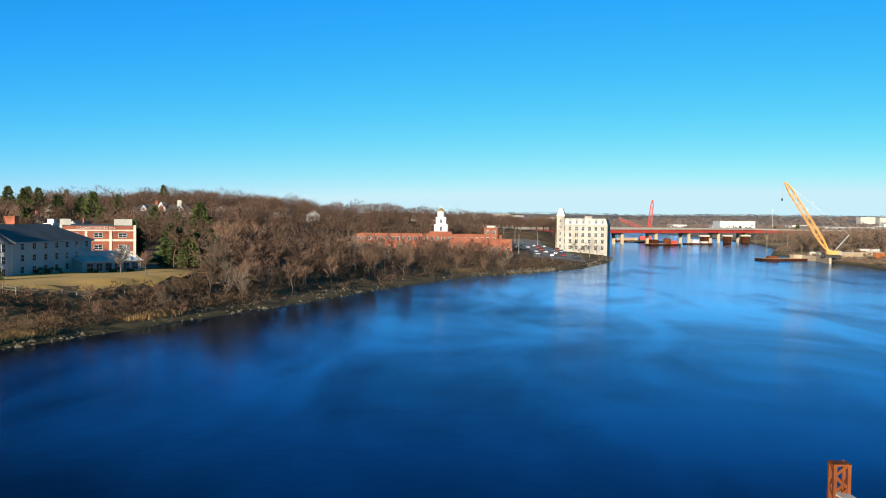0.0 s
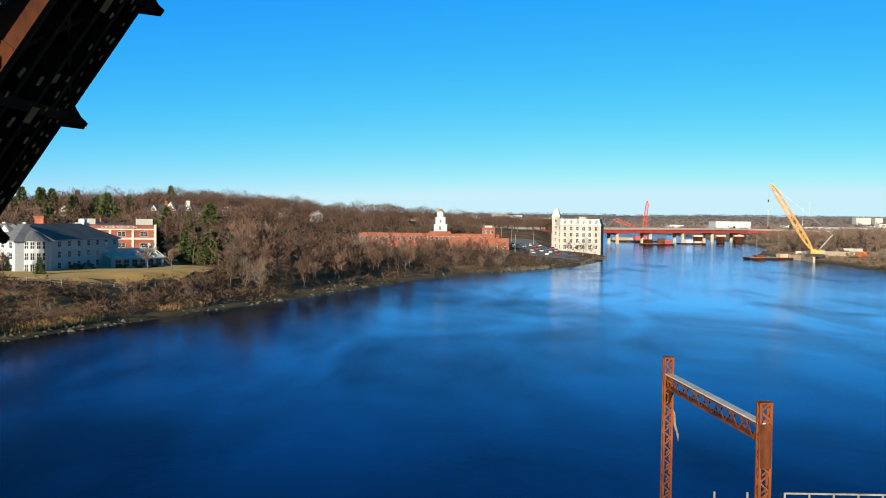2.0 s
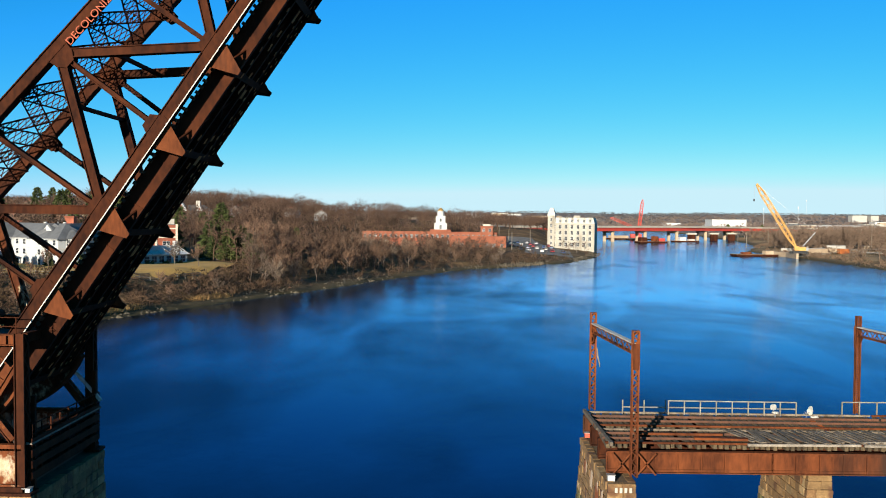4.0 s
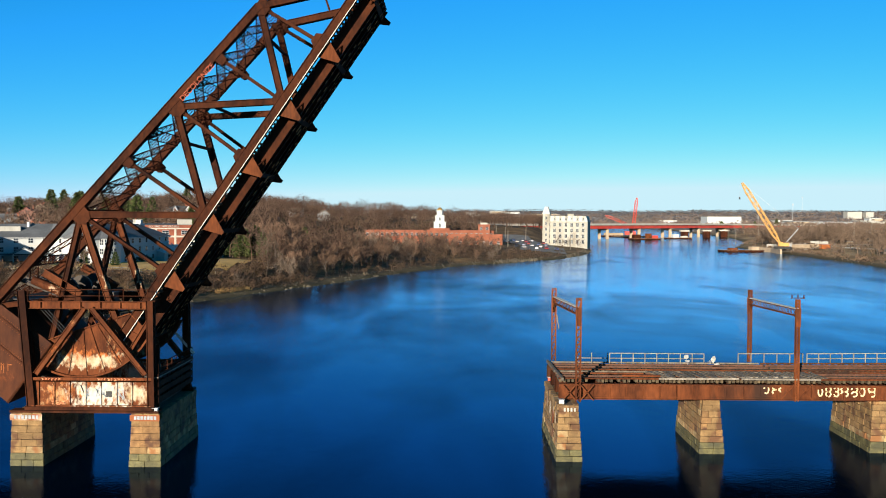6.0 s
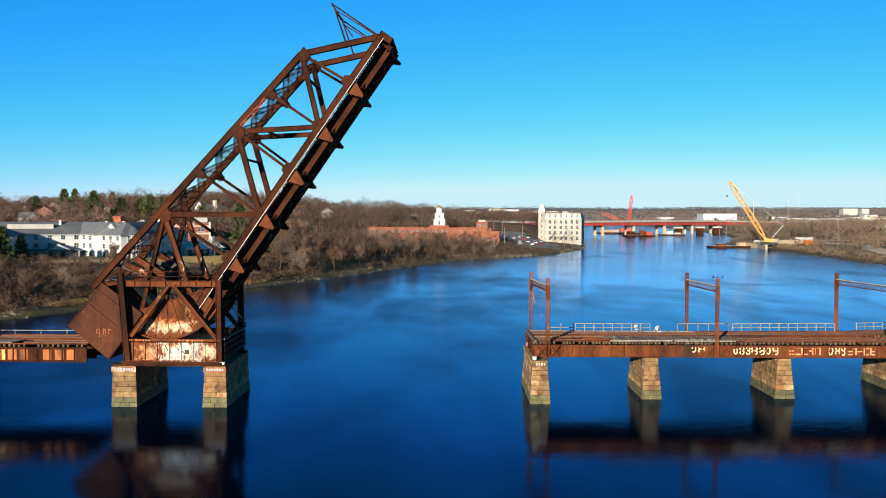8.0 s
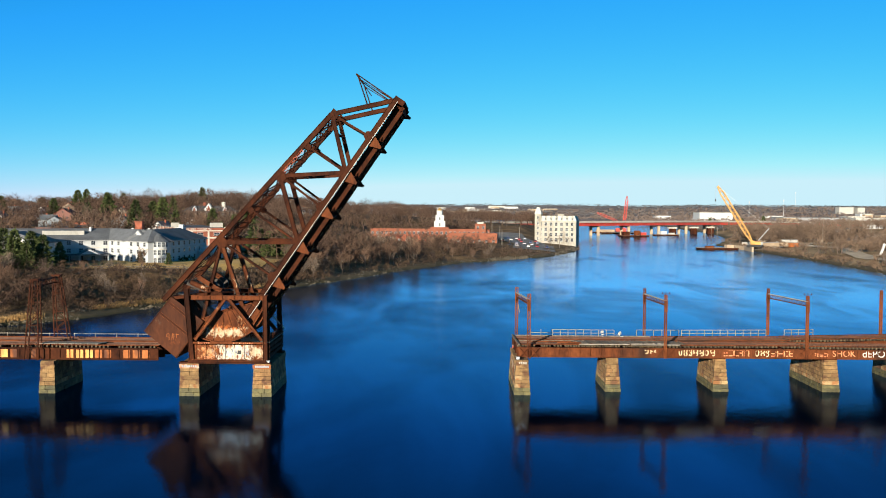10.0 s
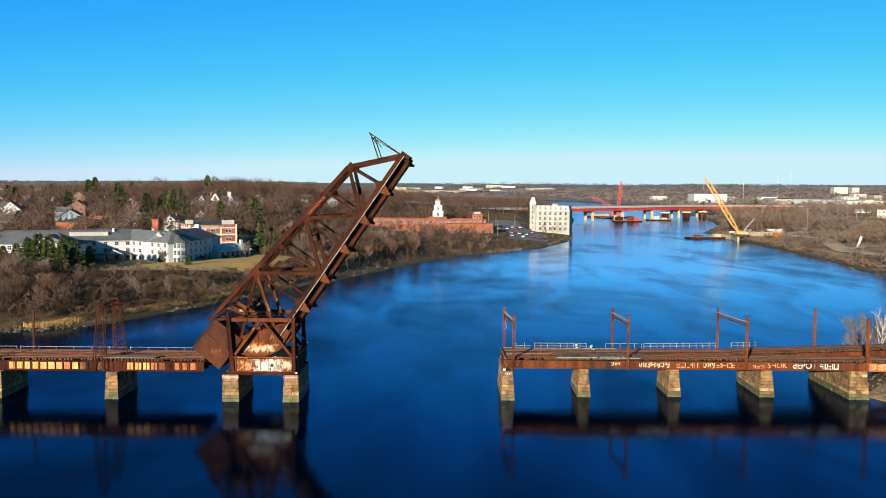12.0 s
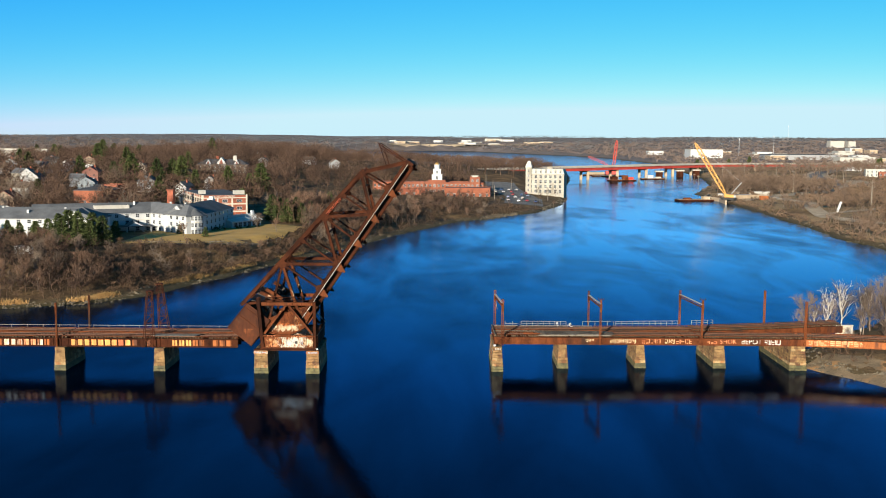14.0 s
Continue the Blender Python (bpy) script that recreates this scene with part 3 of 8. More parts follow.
def stone_meshes():
    rnd = random.Random(5)
    for k in range(7):
        bm = bmesh.new()
        bmesh.ops.create_cube(bm, size=1.0)
        bmesh.ops.bevel(bm, geom=bm.edges[:], offset=0.04, segments=1, affect="EDGES")
        for v in bm.verts:
            v.co += Vector((rnd.uniform(-1, 1), rnd.uniform(-1, 1), rnd.uniform(-1, 1))) * 0.025
        me = bpy.data.meshes.new("stone")
        bm.to_mesh(me)
        bm.free()
        kinds = []
        for material in (STONE, STONE_WET, STONE_RUSTY, STONE_LIMED):
            one = me.copy()
            one.materials.append(material)
            kinds.append(one)
        BLOCK.append(kinds)


def stone_pier(name, label, foot, head, top, courses, group="stone bridge piers", wet_courses=3):
    """A battered masonry pier: foot and head are (x0, x1, y0, y1) at the water and at the top."""
    rnd = random.Random(int(foot[0] * 10) + 999)
    pier = thing(name, label, "bridge pier", group, at=((foot[0] + foot[1]) / 2, (foot[2] + foot[3]) / 2, 0))
    ox, oy = pier.matrix_basis.translation[:2]
    z_low, h = -0.6, (top + 0.6) / courses
    def foot_at(z):
        k = max(0.0, z) / top
        return [a + (b - a) * k for a, b in zip(foot, head)]
    g = Geo()
    a, b = foot_at(z_low), foot_at(top)
    s = 0.16
    lo = [(a[0] + s, a[2] + s), (a[1] - s, a[2] + s), (a[1] - s, a[3] - s), (a[0] + s, a[3] - s)]
    hi = [(b[0] + s, b[2] + s), (b[1] - s, b[2] + s), (b[1] - s, b[3] - s), (b[0] + s, b[3] - s)]
    g.add([(x - ox, y - oy, -3.5) for x, y in lo] + [(x - ox, y - oy, top - 0.05) for x, y in hi],
          [(3, 2, 1, 0), (4, 5, 6, 7), (0, 1, 5, 4), (1, 2, 6, 5), (2, 3, 7, 6), (3, 0, 4, 7)])
    put("core", g, MORTAR, pier)
    rest = Geo()
    for c in range(courses):
        z = z_low + (c + 0.5) * h
        x0, x1, y0, y1 = foot_at(z)
        cap = c == courses - 1
        out = 0.10 if cap else 0.0
        for side in (0, 1, 3):                # the back is built into the core
            away = side == (3 if foot[0] < 0 else 1)
            length = (x1 - x0) if side % 2 == 0 else (y1 - y0)
            depth = 0.5
            run = length if side % 2 == 0 else length - 2 * depth + 0.04
            cells, left = [], run
            while left > 0.05:
                w = rnd.uniform(0.75, 1.35)
                if left - w < 0.5:
                    w = left
                cells.append(w)
                left -= w
            if c % 2 and len(cells) > 1:
                cells.reverse()
            at = -run / 2
            for w in cells:
                mid = at + w / 2
                at += w
                proud = rnd.uniform(-0.03, 0.035) + out
                if side == 0:
                    loc, dim = ((x0 + x1) / 2 + mid, y0 + depth / 2 - proud, z), (w, depth, h)
                elif side == 2:
                    loc, dim = ((x0 + x1) / 2 + mid, y1 - depth / 2 + proud, z), (w, depth, h)
                elif side == 1:
                    loc, dim = (x1 - depth / 2 + proud, (y0 + y1) / 2 + mid, z), (depth, w, h)
                else:
                    loc, dim = (x0 + depth / 2 - proud, (y0 + y1) / 2 + mid, z), (depth, w, h)
                kinds = rnd.choice(BLOCK)
                odds = rnd.random()
                kind = 1 if c < wet_courses else 3 if (c == wet_courses and odds < 0.7) or odds < 0.05 else 2 if odds < (0.5 if "rust" in label else 0.14) else 0
                place = Matrix.LocRotScale((loc[0] - ox, loc[1] - oy, loc[2]), None, (dim[0] - 0.022, dim[1], dim[2] - 0.022))
                if away:
                    rest.add([place @ v.co for v in kinds[0].vertices], [tuple(f.vertices) for f in kinds[0].polygons])
                    continue
                ob = new("stone", kinds[kind])
                ob.parent = pier
                ob.matrix_basis = place
    tagged(put("stone_facing", rest, STONE, pier), kind="stuff")
    if "rest pier" in label:
        b = foot_at(top - 0.45)
        for k in range(4):
            x = b[0] - ox + 0.4 + k * 0.28
            put("tag_bar", Geo().box(x, x + 0.16, b[2] - oy - 0.16, b[2] - oy - 0.135, top - 0.5, top - 0.2), CONCRETE, pier)
    if "bascule" in label:
        b = foot_at(top - 0.45)
        band = Geo().box(b[0] - ox - 0.09, b[1] - ox + 0.05, b[2] - oy - 0.115, b[2] - oy - 0.02, top - 0.62, top - 0.12)
        put("painted_band", band, TAGGED, pier, "faded white paint along the pier's top course")
        for k in range(7):
            x = b[0] - ox + 0.25 + k * (b[1] - b[0] - 0.4) / 7
            put("tag_bar", Geo().box(x, x + 0.2, b[2] - oy - 0.13, b[2] - oy - 0.117, top - 0.5, top - 0.22), BLUE_PAINT, pier)
    if "rest pier" in label:
        for y, z, w, h in ((8.6, 3.3, 1.1, 1.3), (10.6, 2.9, 1.8, 1.9), (13.2, 3.2, 1.6, 1.4), (9.6, 1.7, 0.8, 0.9), (16.0, 3.3, 1.6, 1.1)):
            pts = []
            for k in range(12):
                r = rnd.uniform(0.6, 1.05)
                py, pz = y + w / 2 * r * math.cos(k * 0.5236), z + h / 2 * r * math.sin(k * 0.5236)
                pts.append((foot_at(pz)[0] - 0.05 - ox, py - oy, pz))
            g = Geo().add(pts + [(x - 0.01, py, pz) for x, py, pz in pts], [tuple(range(12)), tuple(range(12, 24))[::-1]] + [(i, (i + 1) % 12, 12 + (i + 1) % 12, 12 + i) for i in range(12)])
            put("paint_splash", g, TAGGED, pier, "splash of faded white paint")
    return pier


def member(name, p, q, plane, depth, width, parent, material=RUST_DARK, lace=True, plate=False, label=""):
    """A built-up truss member in a plane y = plane: two web plates, tied by lacing bars or by cover plates."""
    g = Geo()
    p3, q3 = Vector((p[0], plane, p[1])), Vector((q[0], plane, q[1]))
    d = (q3 - p3).normalized()
    u = d.cross(Vector((0, 1, 0))).normalized()
    for s in (-1, 1):
        off = Vector((0, s * (width / 2 - 0.03), 0))
        g.beam(p3 + off, q3 + off, 0.05, depth)
        for t in (-1, 1):
            # flange angles along the edges of each web
            e = u * t * (depth / 2 - 0.02) + Vector((0, s * (width / 2 + 0.04), 0))
            g.beam(p3 + e, q3 + e, 0.12, 0.05)
    length = (q3 - p3).length
    faces = (-1, 1)
    if plate:
        e = u * (depth / 2)
        g.beam(p3 - e, q3 - e, width + 0.16, 0.05)
        faces = (1,)
    if lace:
        n = max(2, int(length / (width * 1.1)))
        for t in faces:
            e = u * t * (depth / 2 - 0.01)
            for i in range(n):
                a, b = p3 + d * (length * i / n), p3 + d * (length * (i + 1) / n)
                s = 1 if i % 2 else -1
                off = Vector((0, s * width * 0.45, 0))
                g.beam(a + e + off, b + e - off, 0.09, 0.03, side=d.cross(u))
    return put(name, g, material, parent, label)


CREAM, PALE, GLOW, DEEP = (0.62, 0.53, 0.39), (0.50, 0.35, 0.20), (0.60, 0.19, 0.05), (0.34, 0.09, 0.025)
SEGMENT = flaked("segment_plate", (0.060, 0.018, 0.008), (0.175, 0.052, 0.018),
                 ((-29.6, 8.4, 4.6, 1.4, DEEP, GLOW, 0.45), (-29.6, 8.15, 3.5, 0.8, CREAM, PALE, 0.78), (-27.3, 10.0, 1.1, 1.5, GLOW, PALE, 0.5), (-25.4, 9.3, 0.8, 0.7, GLOW, CREAM, 0.3), (-33.0, 9.2, 0.8, 0.8, DEEP, GLOW, 0.1)))
TRACK_WEB = flaked("track_girder_web", (0.075, 0.023, 0.010), (0.22, 0.065, 0.022),
                   ((-29.0, 5.75, 4.9, 1.3, DEEP, GLOW, 0.30), (-31.7, 5.75, 1.5, 1.1, GLOW, PALE, 0.7), (-28.3, 5.8, 2.2, 1.1, CREAM, (0.74, 0.69, 0.60), 1.0), (-25.4, 5.75, 1.3, 1.1, PALE, CREAM, 0.7), (-29.6, 5.75, 0.25, 0.9, DEEP, GLOW, 0.3), (-27.2, 5.2, 0.3, 0.5, DEEP, GLOW, 0.2)))
SCUFFED = flaked("scuffed_rusted_steel", (0.060, 0.018, 0.008), (0.16, 0.048, 0.017), ((-32.1, 9.2, 0.9, 0.9, DEEP, GLOW, 0.2), (-30.4, 11.5, 0.5, 0.6, GLOW, PALE, 0.3), (-25.2, 8.2, 0.6, 0.7, GLOW, GLOW, 0.1),
                                                                                                     (-28.0, 14.6, 0.6, 1.3, CREAM, PALE, 0.5), (-28.6, 16.8, 0.6, 1.2, DEEP, GLOW, 0.3), (-32.6, 14.0, 1.6, 0.8, CREAM, GLOW, 0.25), (-33.4, 4.9, 0.6, 0.8, GLOW, PALE, 0.3)))


# near-black steel for the heel machinery and the pit walls
NEAR_BLACK_STEEL = surface("grease_blackened_steel", (0.010, 0.008, 0.007), (0.040, 0.024, 0.016), 0.6, 0.0, 0.9, bump=0.01, gloss=0.3)


def make_leaf():
    leaf = thing("bascule_leaf", "raised rusted steel truss leaf of a rolling lift railway bridge", "bascule leaf", at=(-30.2, 9.8, 6.9))
    root = put("segment_hub", Geo().tube((-30.2, 4.6, 13.2), (-30.2, 15.0, 13.2), 0.34, n=12), RUST_DARK, leaf)
    back = Matrix.Translation((30.2, -9.8, -6.9))
    root.matrix_basis = back
    NEAR, FAR = 5.5, 14.0
    U = [(-37.8, 12.4), (-30.2, 20.1), (-26.4, 24.4), (-22.5, 28.8), (-18.9, 32.7), (-15.7, 36.9)]
    L = [(-26.3, 11.1), (-23.3, 15.45), (-20.12, 20.08), (-16.97, 24.73), (-13.88, 29.3), (-10.72, 33.97), (-7.4, 38.75)]
    made = []
    lift = Vector((L[6][0] - L[0][0], L[6][1] - L[0][1])).normalized()
    out = Vector((lift.y, -lift.x))          # away from the top chord: the floor's side
    for plane in (NEAR, FAR):
        near = plane == NEAR
        made.append(member("top_chord", U[0], U[5], plane, 0.62, 0.62, leaf, plate=True))
        made.append(member("bottom_chord", (L[0][0] - lift.x * 1.5, L[0][1] - lift.y * 1.5), L[6], plane, 0.66, 0.62, leaf, plate=False))
        made.append(member("end_post", U[5], L[6], plane, 0.55, 0.6, leaf, plate=True))
        for a, b, dp in ((U[1], L[2], 0.5), (U[3], L[2], 0.52), (U[3], L[4], 0.5), (U[5], L[4], 0.5)):
            made.append(member("diagonal", a, b, plane, dp, 0.5, leaf))
        made.append(member("diagonal", U[1], (-27.4, 11.6), plane, 0.5, 0.5, leaf, material=SCUFFED))
        for a, b in ((U[1], L[1]), (U[2], L[2]), (U[3], L[3]), (U[4], L[4]), (U[5], L[5])):
            made.append(member("hanger", a, b, plane, 0.26, 0.36, leaf))
        for i, (x, z) in enumerate(U[1:]):
            g = Geo()
            r = 0.75 if i in (0, 2, 4) else 0.42
            e = Vector((U[min(i + 1, 4) + 1 if i < 4 else 5][0] - U[i][0], U[min(i + 1, 4) + 1 if i < 4 else 5][1] - U[i][1])).normalized()
            nrm = Vector((e.y, -e.x))
            pts = [Vector((x, z)) + e * r * a + nrm * b for a, b in ((-1, -0.25), (1, -0.25), (0.85, 0.45), (0.4, 0.9 * r + 0.2), (-0.4, 0.9 * r + 0.2), (-0.85, 0.45))]
            for s in (-1, 1):
                made.append(put("gusset_plate", Geo().prism([tuple(p) for p in pts], plane + s * 0.36, plane + s * 0.33), RUST_DARK, leaf))
        for i, (x, z) in enumerate(L[1:6]):
            g = Geo()
            c = Vector((x, z))
            inner = [c + lift * 0.75 * a - out * b for a, b in ((-1, 0.1), (-0.5, 0.75), (0.5, 0.75), (1, 0.1), (0.9, -0.3), (-0.9, -0.3))]
            for s in (-1, 1):
                made.append(put("gusset_plate", Geo().prism([tuple(p) for p in inner], plane + s * 0.36, plane + s * 0.33), RUST_DARK, leaf))
            # the knee bracket from the chord down to the floor beam
            tri = [c + lift * 0.6 + out * 0.25, c - lift * 1.15 + out * 0.25, c - lift * 0.55 + out * 2.0, c - lift * 0.25 + out * 2.0]
            g.prism([tuple(p) for p in tri], plane - 0.05, plane + 0.05)
            made.append(put("knee_bracket", g, RUST_MID, leaf))
    # floor beams with brackets that stand out past the far truss, and stringers between them
    for i, (x, z) in enumerate(L):
        c = Vector((x, z)) + out * 0.84 - lift * 0.5
        g = Geo()
        g.beam((c.x, NEAR, c.y), (c.x, FAR + 0.1, c.y), 0.06, 1.42, side=(lift.x, 0, lift.y))
        for t in (-1, 1):
            e = c + out * 0.70 * t
            g.beam((e.x, NEAR, e.y), (e.x, FAR + 0.1, e.y), 0.42, 0.06, side=(lift.x, 0, lift.y))
        for k in range(7):
            y = NEAR + 0.6 + k * (FAR - NEAR - 1.2) / 6
            p, q = c - out * 0.66, c + out * 0.66
            g.beam((p.x, y, p.y), (q.x, y, q.y), 0.28, 0.08, side=(lift.x, 0, lift.y))
        made.append(put("floor_beam", g, RUST_DARK, leaf))
        if 0 < i:
            g = Geo()
            for y in (FAR + 0.1, ):
                p = Vector((x, z)) + out * 1.35 - lift * 0.5
                tip = p + out * 0.9 + lift * 0.1
                g.prism([tuple(p - lift * 0.55), tuple(p + lift * 0.35), tuple(tip + lift * 0.12), tuple(tip - lift * 0.18)], y - 0.06, y + 0.06)
                g.beam((p.x, y, p.y), (tip.x, y, tip.y), 0.26, 0.06, side=(0, 1, 0))
            made.append(put("floor_bracket", g, RUST_DARK, leaf))
    a, b = Vector(L[0]) - lift * 1.0, Vector(L[6]) + lift * 0.25
    for y in (7.2, 8.7, 10.7, 12.2):
        g = Geo()
        p, q = a + out * 0.96, b + out * 0.96
        g.beam((p.x, y, p.y), (q.x, y, q.y), 0.05, 1.05)
        for t in (-1, 1):
            e = out * 0.51 * t
            g.beam((p.x + e.x, y, p.y + e.y), (q.x + e.x, y, q.y + e.y), 0.3, 0.05)
        made.append(put("stringer", g, RUST_DARK, leaf))
    # the far edge's fascia: a plate girder along the tips of the floor beams
    for y, near_side in ((NEAR + 1.2, True), (FAR - 0.3, False)):
        g = Geo()
        p, q = a + out * 0.96, b + out * 0.96
        g.beam((p.x, y, p.y), (q.x, y, q.y), 0.05, 1.2)
        for t in (-1, 1):
            e = out * 0.60 * t
            g.beam((p.x + e.x, y, p.y + e.y), (q.x + e.x, y, q.y + e.y), 0.18, 0.05)
        n = 12 if near_side else 40
        for k in range(n):
            c = p + (q - p) * ((k + 0.5) / n)
            g.beam((c.x - out.x * 0.55, y, c.y - out.y * 0.55), (c.x + out.x * 0.55, y, c.y + out.y * 0.55), 0.16, 0.06)
        made.append(put("fascia_girder", g, RUST_DARK, leaf))
    # unseen plate added to keep the sun off the floor's underside
    p, q = a + out * 0.50, b + out * 0.50
    made.append(put("floor_plating", Geo().beam((p.x, 10.2, p.y), (q.x, 10.2, q.y), 6.6, 0.04, side=(0, 1, 0)), RUST_DARK, leaf))
    # sunlit steel seen through the floor's slots, put into the colour of small plates
    rnd = random.Random(23)
    g = Geo()
    for y, step, size, odds in ((8.0, 0.62, 0.26, 0.75), (9.6, 0.5, 0.42, 0.55), (10.6, 1.1, 0.62, 0.6), (11.6, 0.46, 0.22, 0.6), (12.5, 0.40, 0.16, 0.8), (13.1, 0.55, 0.2, 0.7)):
        run = 0.5
        while run < (b - a).length - 0.6:
            w, h = size * rnd.uniform(0.5, 1.5), size * rnd.uniform(0.5, 1.1)
            if rnd.random() < odds:
                c = a + lift * run + out * 1.59
                g.beam((c.x, y + rnd.uniform(-0.1, 0.1), c.y), (c.x + lift.x * w, y + rnd.uniform(-0.1, 0.1), c.y + lift.y * w), h, 0.02, side=(0, 1, 0))
            run += step + w
    made.append(tagged(put("worn_plate", g, SUNLIT_SLOT, leaf), "orange plates coloured as sunlit steel seen through the floor's slots", kind="stuff"))
    # sleepers still bolted on, ends showing as teeth between chord and stringers
    tie = Geo()
    tie.beam((0, 6.4, 0), (0, 13.2, 0), 0.19, 0.22, side=(lift.x, 0, lift.y))
    tie_me = tie.mesh("sleeper")
    tie_me.materials.append(TIE)
    rnd = random.Random(3)
    n = 88
    for k in range(n):
        if rnd.random() < 0.16:
            continue
        c = a + (b - a) * ((k + 0.5) / n) + out * 0.36
        ob = put("sleeper", tie_me, None, leaf)
        ob.matrix_basis = Matrix.Translation((c.x, rnd.uniform(-0.25, 0.12), c.y))
        made.append(ob)
    # lateral bracing: struts and crosses between the two top chords, and between the bottom chords
    T = [(p[0] + (q[0] - p[0]) * h, p[1] + (q[1] - p[1]) * h) for p, q in zip(U, U[1:]) for h in (0.0, 0.5)] + [U[5]]
    chord = Vector((U[5][0] - U[1][0], 0, U[5][1] - U[1][1])).normalized()
    up = chord.cross(Vector((0, 1, 0))).normalized()
    def lattice(P, Q, half, m):
        """Two flange bars in the chords' plane, tied by crossed lacing."""
        g = Geo()
        w = up.cross((Q - P).normalized()).normalized() * half
        for t in (-1, 1):
            g.beam(P + w * t, Q + w * t, 0.08, 0.07, side=up)
        for k in range(m):
            for t in (-1, 1):
                g.beam(P + (Q - P) * k / m + w * t, P + (Q - P) * (k + 1) / m - w * t, 0.045, 0.03, side=up)
        return g
    for i in range(1, 11):
        x, z = T[i]
        P, Q = Vector((x, NEAR, z)), Vector((x, FAR, z))
        made.append(put("portal_strut" if i == 10 else "lateral_strut", lattice(P, Q, 0.46, 10), RUST_DARK, leaf))
        for ya, yb in ((NEAR, FAR), (FAR, NEAR)):
            P, Q = Vector((T[i - 1][0], ya, T[i - 1][1])), Vector((x, yb, z))
            made.append(put("lateral_brace", lattice(P, Q, 0.46, 13), RUST_DARK, leaf))
    for i in range(6):
        for flip in (0, 1):
            p, q = L[i], L[i + 1]
            ya, yb = (NEAR, FAR) if flip else (FAR, NEAR)
            made.append(put("floor_brace", Geo().beam((p[0] + out.x * 1.25, ya, p[1] + out.y * 1.25), (q[0] + out.x * 1.25, yb, q[1] + out.y * 1.25), 0.2, 0.08, side=(lift.x, 0, lift.y)), RUST_DARK, leaf))
    # sway frames at the main posts
    for u, l in ((1, 2), (3, 2), (3, 4), (5, 4)):
        for f in (0.33,):
            x, z = U[u][0] + (L[l][0] - U[u][0]) * f, U[u][1] + (L[l][1] - U[u][1]) * f
            made.append(put("sway_strut", Geo().beam((x, NEAR, z), (x, FAR, z), 0.22, 0.22, side=(0, 0, 1)), RUST_DARK, leaf))
    # pale conduit along the near chord
    e = out * 0.36
    made.append(put("conduit", Geo().beam((L[0][0] - lift.x * 1.2 + e.x, NEAR - 0.38, L[0][1] - lift.y * 1.2 + e.y), (L[6][0] + e.x, NEAR - 0.38, L[6][1] + e.y), 0.05, 0.06), PALE_STRIP, leaf, "pale weathered conduit strip"))
    # counterweight: a riveted plate box
    A, B, C, D = Vector((-36.7, 12.9)), Vector((-40.3, 8.3)), Vector((-36.0, 4.75)), Vector((-32.4, 9.6))
    plate = flaked("counterweight_plate", (0.034, 0.0105, 0.0052), (0.098, 0.029, 0.0105),
                   ((-38.0, 9.4, 2.2, 1.0, (0.075, 0.036, 0.022), (0.13, 0.072, 0.046), 0.2), (-36.2, 7.0, 1.6, 1.3, (0.12, 0.030, 0.009), (0.20, 0.055, 0.016), 0.3)), 3.0, 0.7)
    made.append(put("counterweight", Geo().prism([tuple(p) for p in (A, B, C, D)], 4.9, 14.8), plate, leaf, "rusted plate counterweight box"))
    for f in (0.14, 0.45):
        p, q = A + (B - A) * f, D + (C - D) * f
        made.append(put("cover_strip", Geo().beam((p.x, 4.875, p.y), (q.x, 4.875, q.y), 0.05, 0.10), RUST_DARK, leaf))
    for f in (0.02, 0.98):
        p, q = A + (D - A) * f, B + (C - B) * f
        made.append(put("cover_strip", Geo().beam((p.x, 4.87, p.y), (q.x, 4.87, q.y), 0.06, 0.12), RUST_DARK, leaf))
    rivets = Geo()
    for f in (0.11, 0.17, 0.42, 0.48):
        p, q = A + (B - A) * f, D + (C - D) * f
        for k in range(26):
            c = p + (q - p) * (k + 0.5) / 26
            rivets.box(c.x - 0.03, c.x + 0.03, 4.87, 4.9, c.y - 0.03, c.y + 0.03)
    made.append(tagged(put("rivet_heads", rivets, RUST, leaf), kind="stuff"))
    # rolling segments with rim and radial stiffeners
    cx, cz, R = -30.2, 13.2, 6.3
    for plane in (NEAR - 0.1, FAR + 0.1):
        arc = [(cx + R * math.cos(radians(t)), cz + R * math.sin(radians(t))) for t in range(-150, -17, 7)]
        poly = arc + [(-25.3, 11.2), (-26.2, 12.1), (-29.2, 11.1), (-31.8, 10.3), (-33.6, 9.6), (-35.3, 10.6)]
        g = Geo().prism(poly, plane - 0.06, plane + 0.06)
        made.append(put("segment_plate", g, SEGMENT, leaf, "segmental girder with flaking pale paint"))
        g = Geo()
        for p, q in zip(poly[len(arc):], poly[len(arc) + 1:]):
            g.beam((p[0], plane, p[1]), (q[0], plane, q[1]), 0.5, 0.09)
        made.append(put("segment_flange", g, RUST_MID, leaf))
        g = Geo()
        for p, q in zip(arc, arc[1:]):
            g.beam((p[0], plane, p[1]), (q[0], plane, q[1]), 0.75, 0.16)
        made.append(put("segment_rim", g, RUST_MID, leaf))
        for t, r0 in ((-128, 4.4), (-114, 3.4), (-100, 2.7), (-86, 2.3), (-72, 2.0), (-58, 1.9), (-44, 2.6), (-32, 4.0)):
            c, s = math.cos(radians(t)), math.sin(radians(t))
            made.append(put("radial_stiffener", Geo().beam((cx + c * r0, plane - 0.11, cz + s * r0), (cx + c * (R - 0.1), plane - 0.11, cz + s * (R - 0.1)), 0.1, 0.09), SEGMENT, leaf))
    # a tag on the counterweight, worn past reading
    g = Geo()
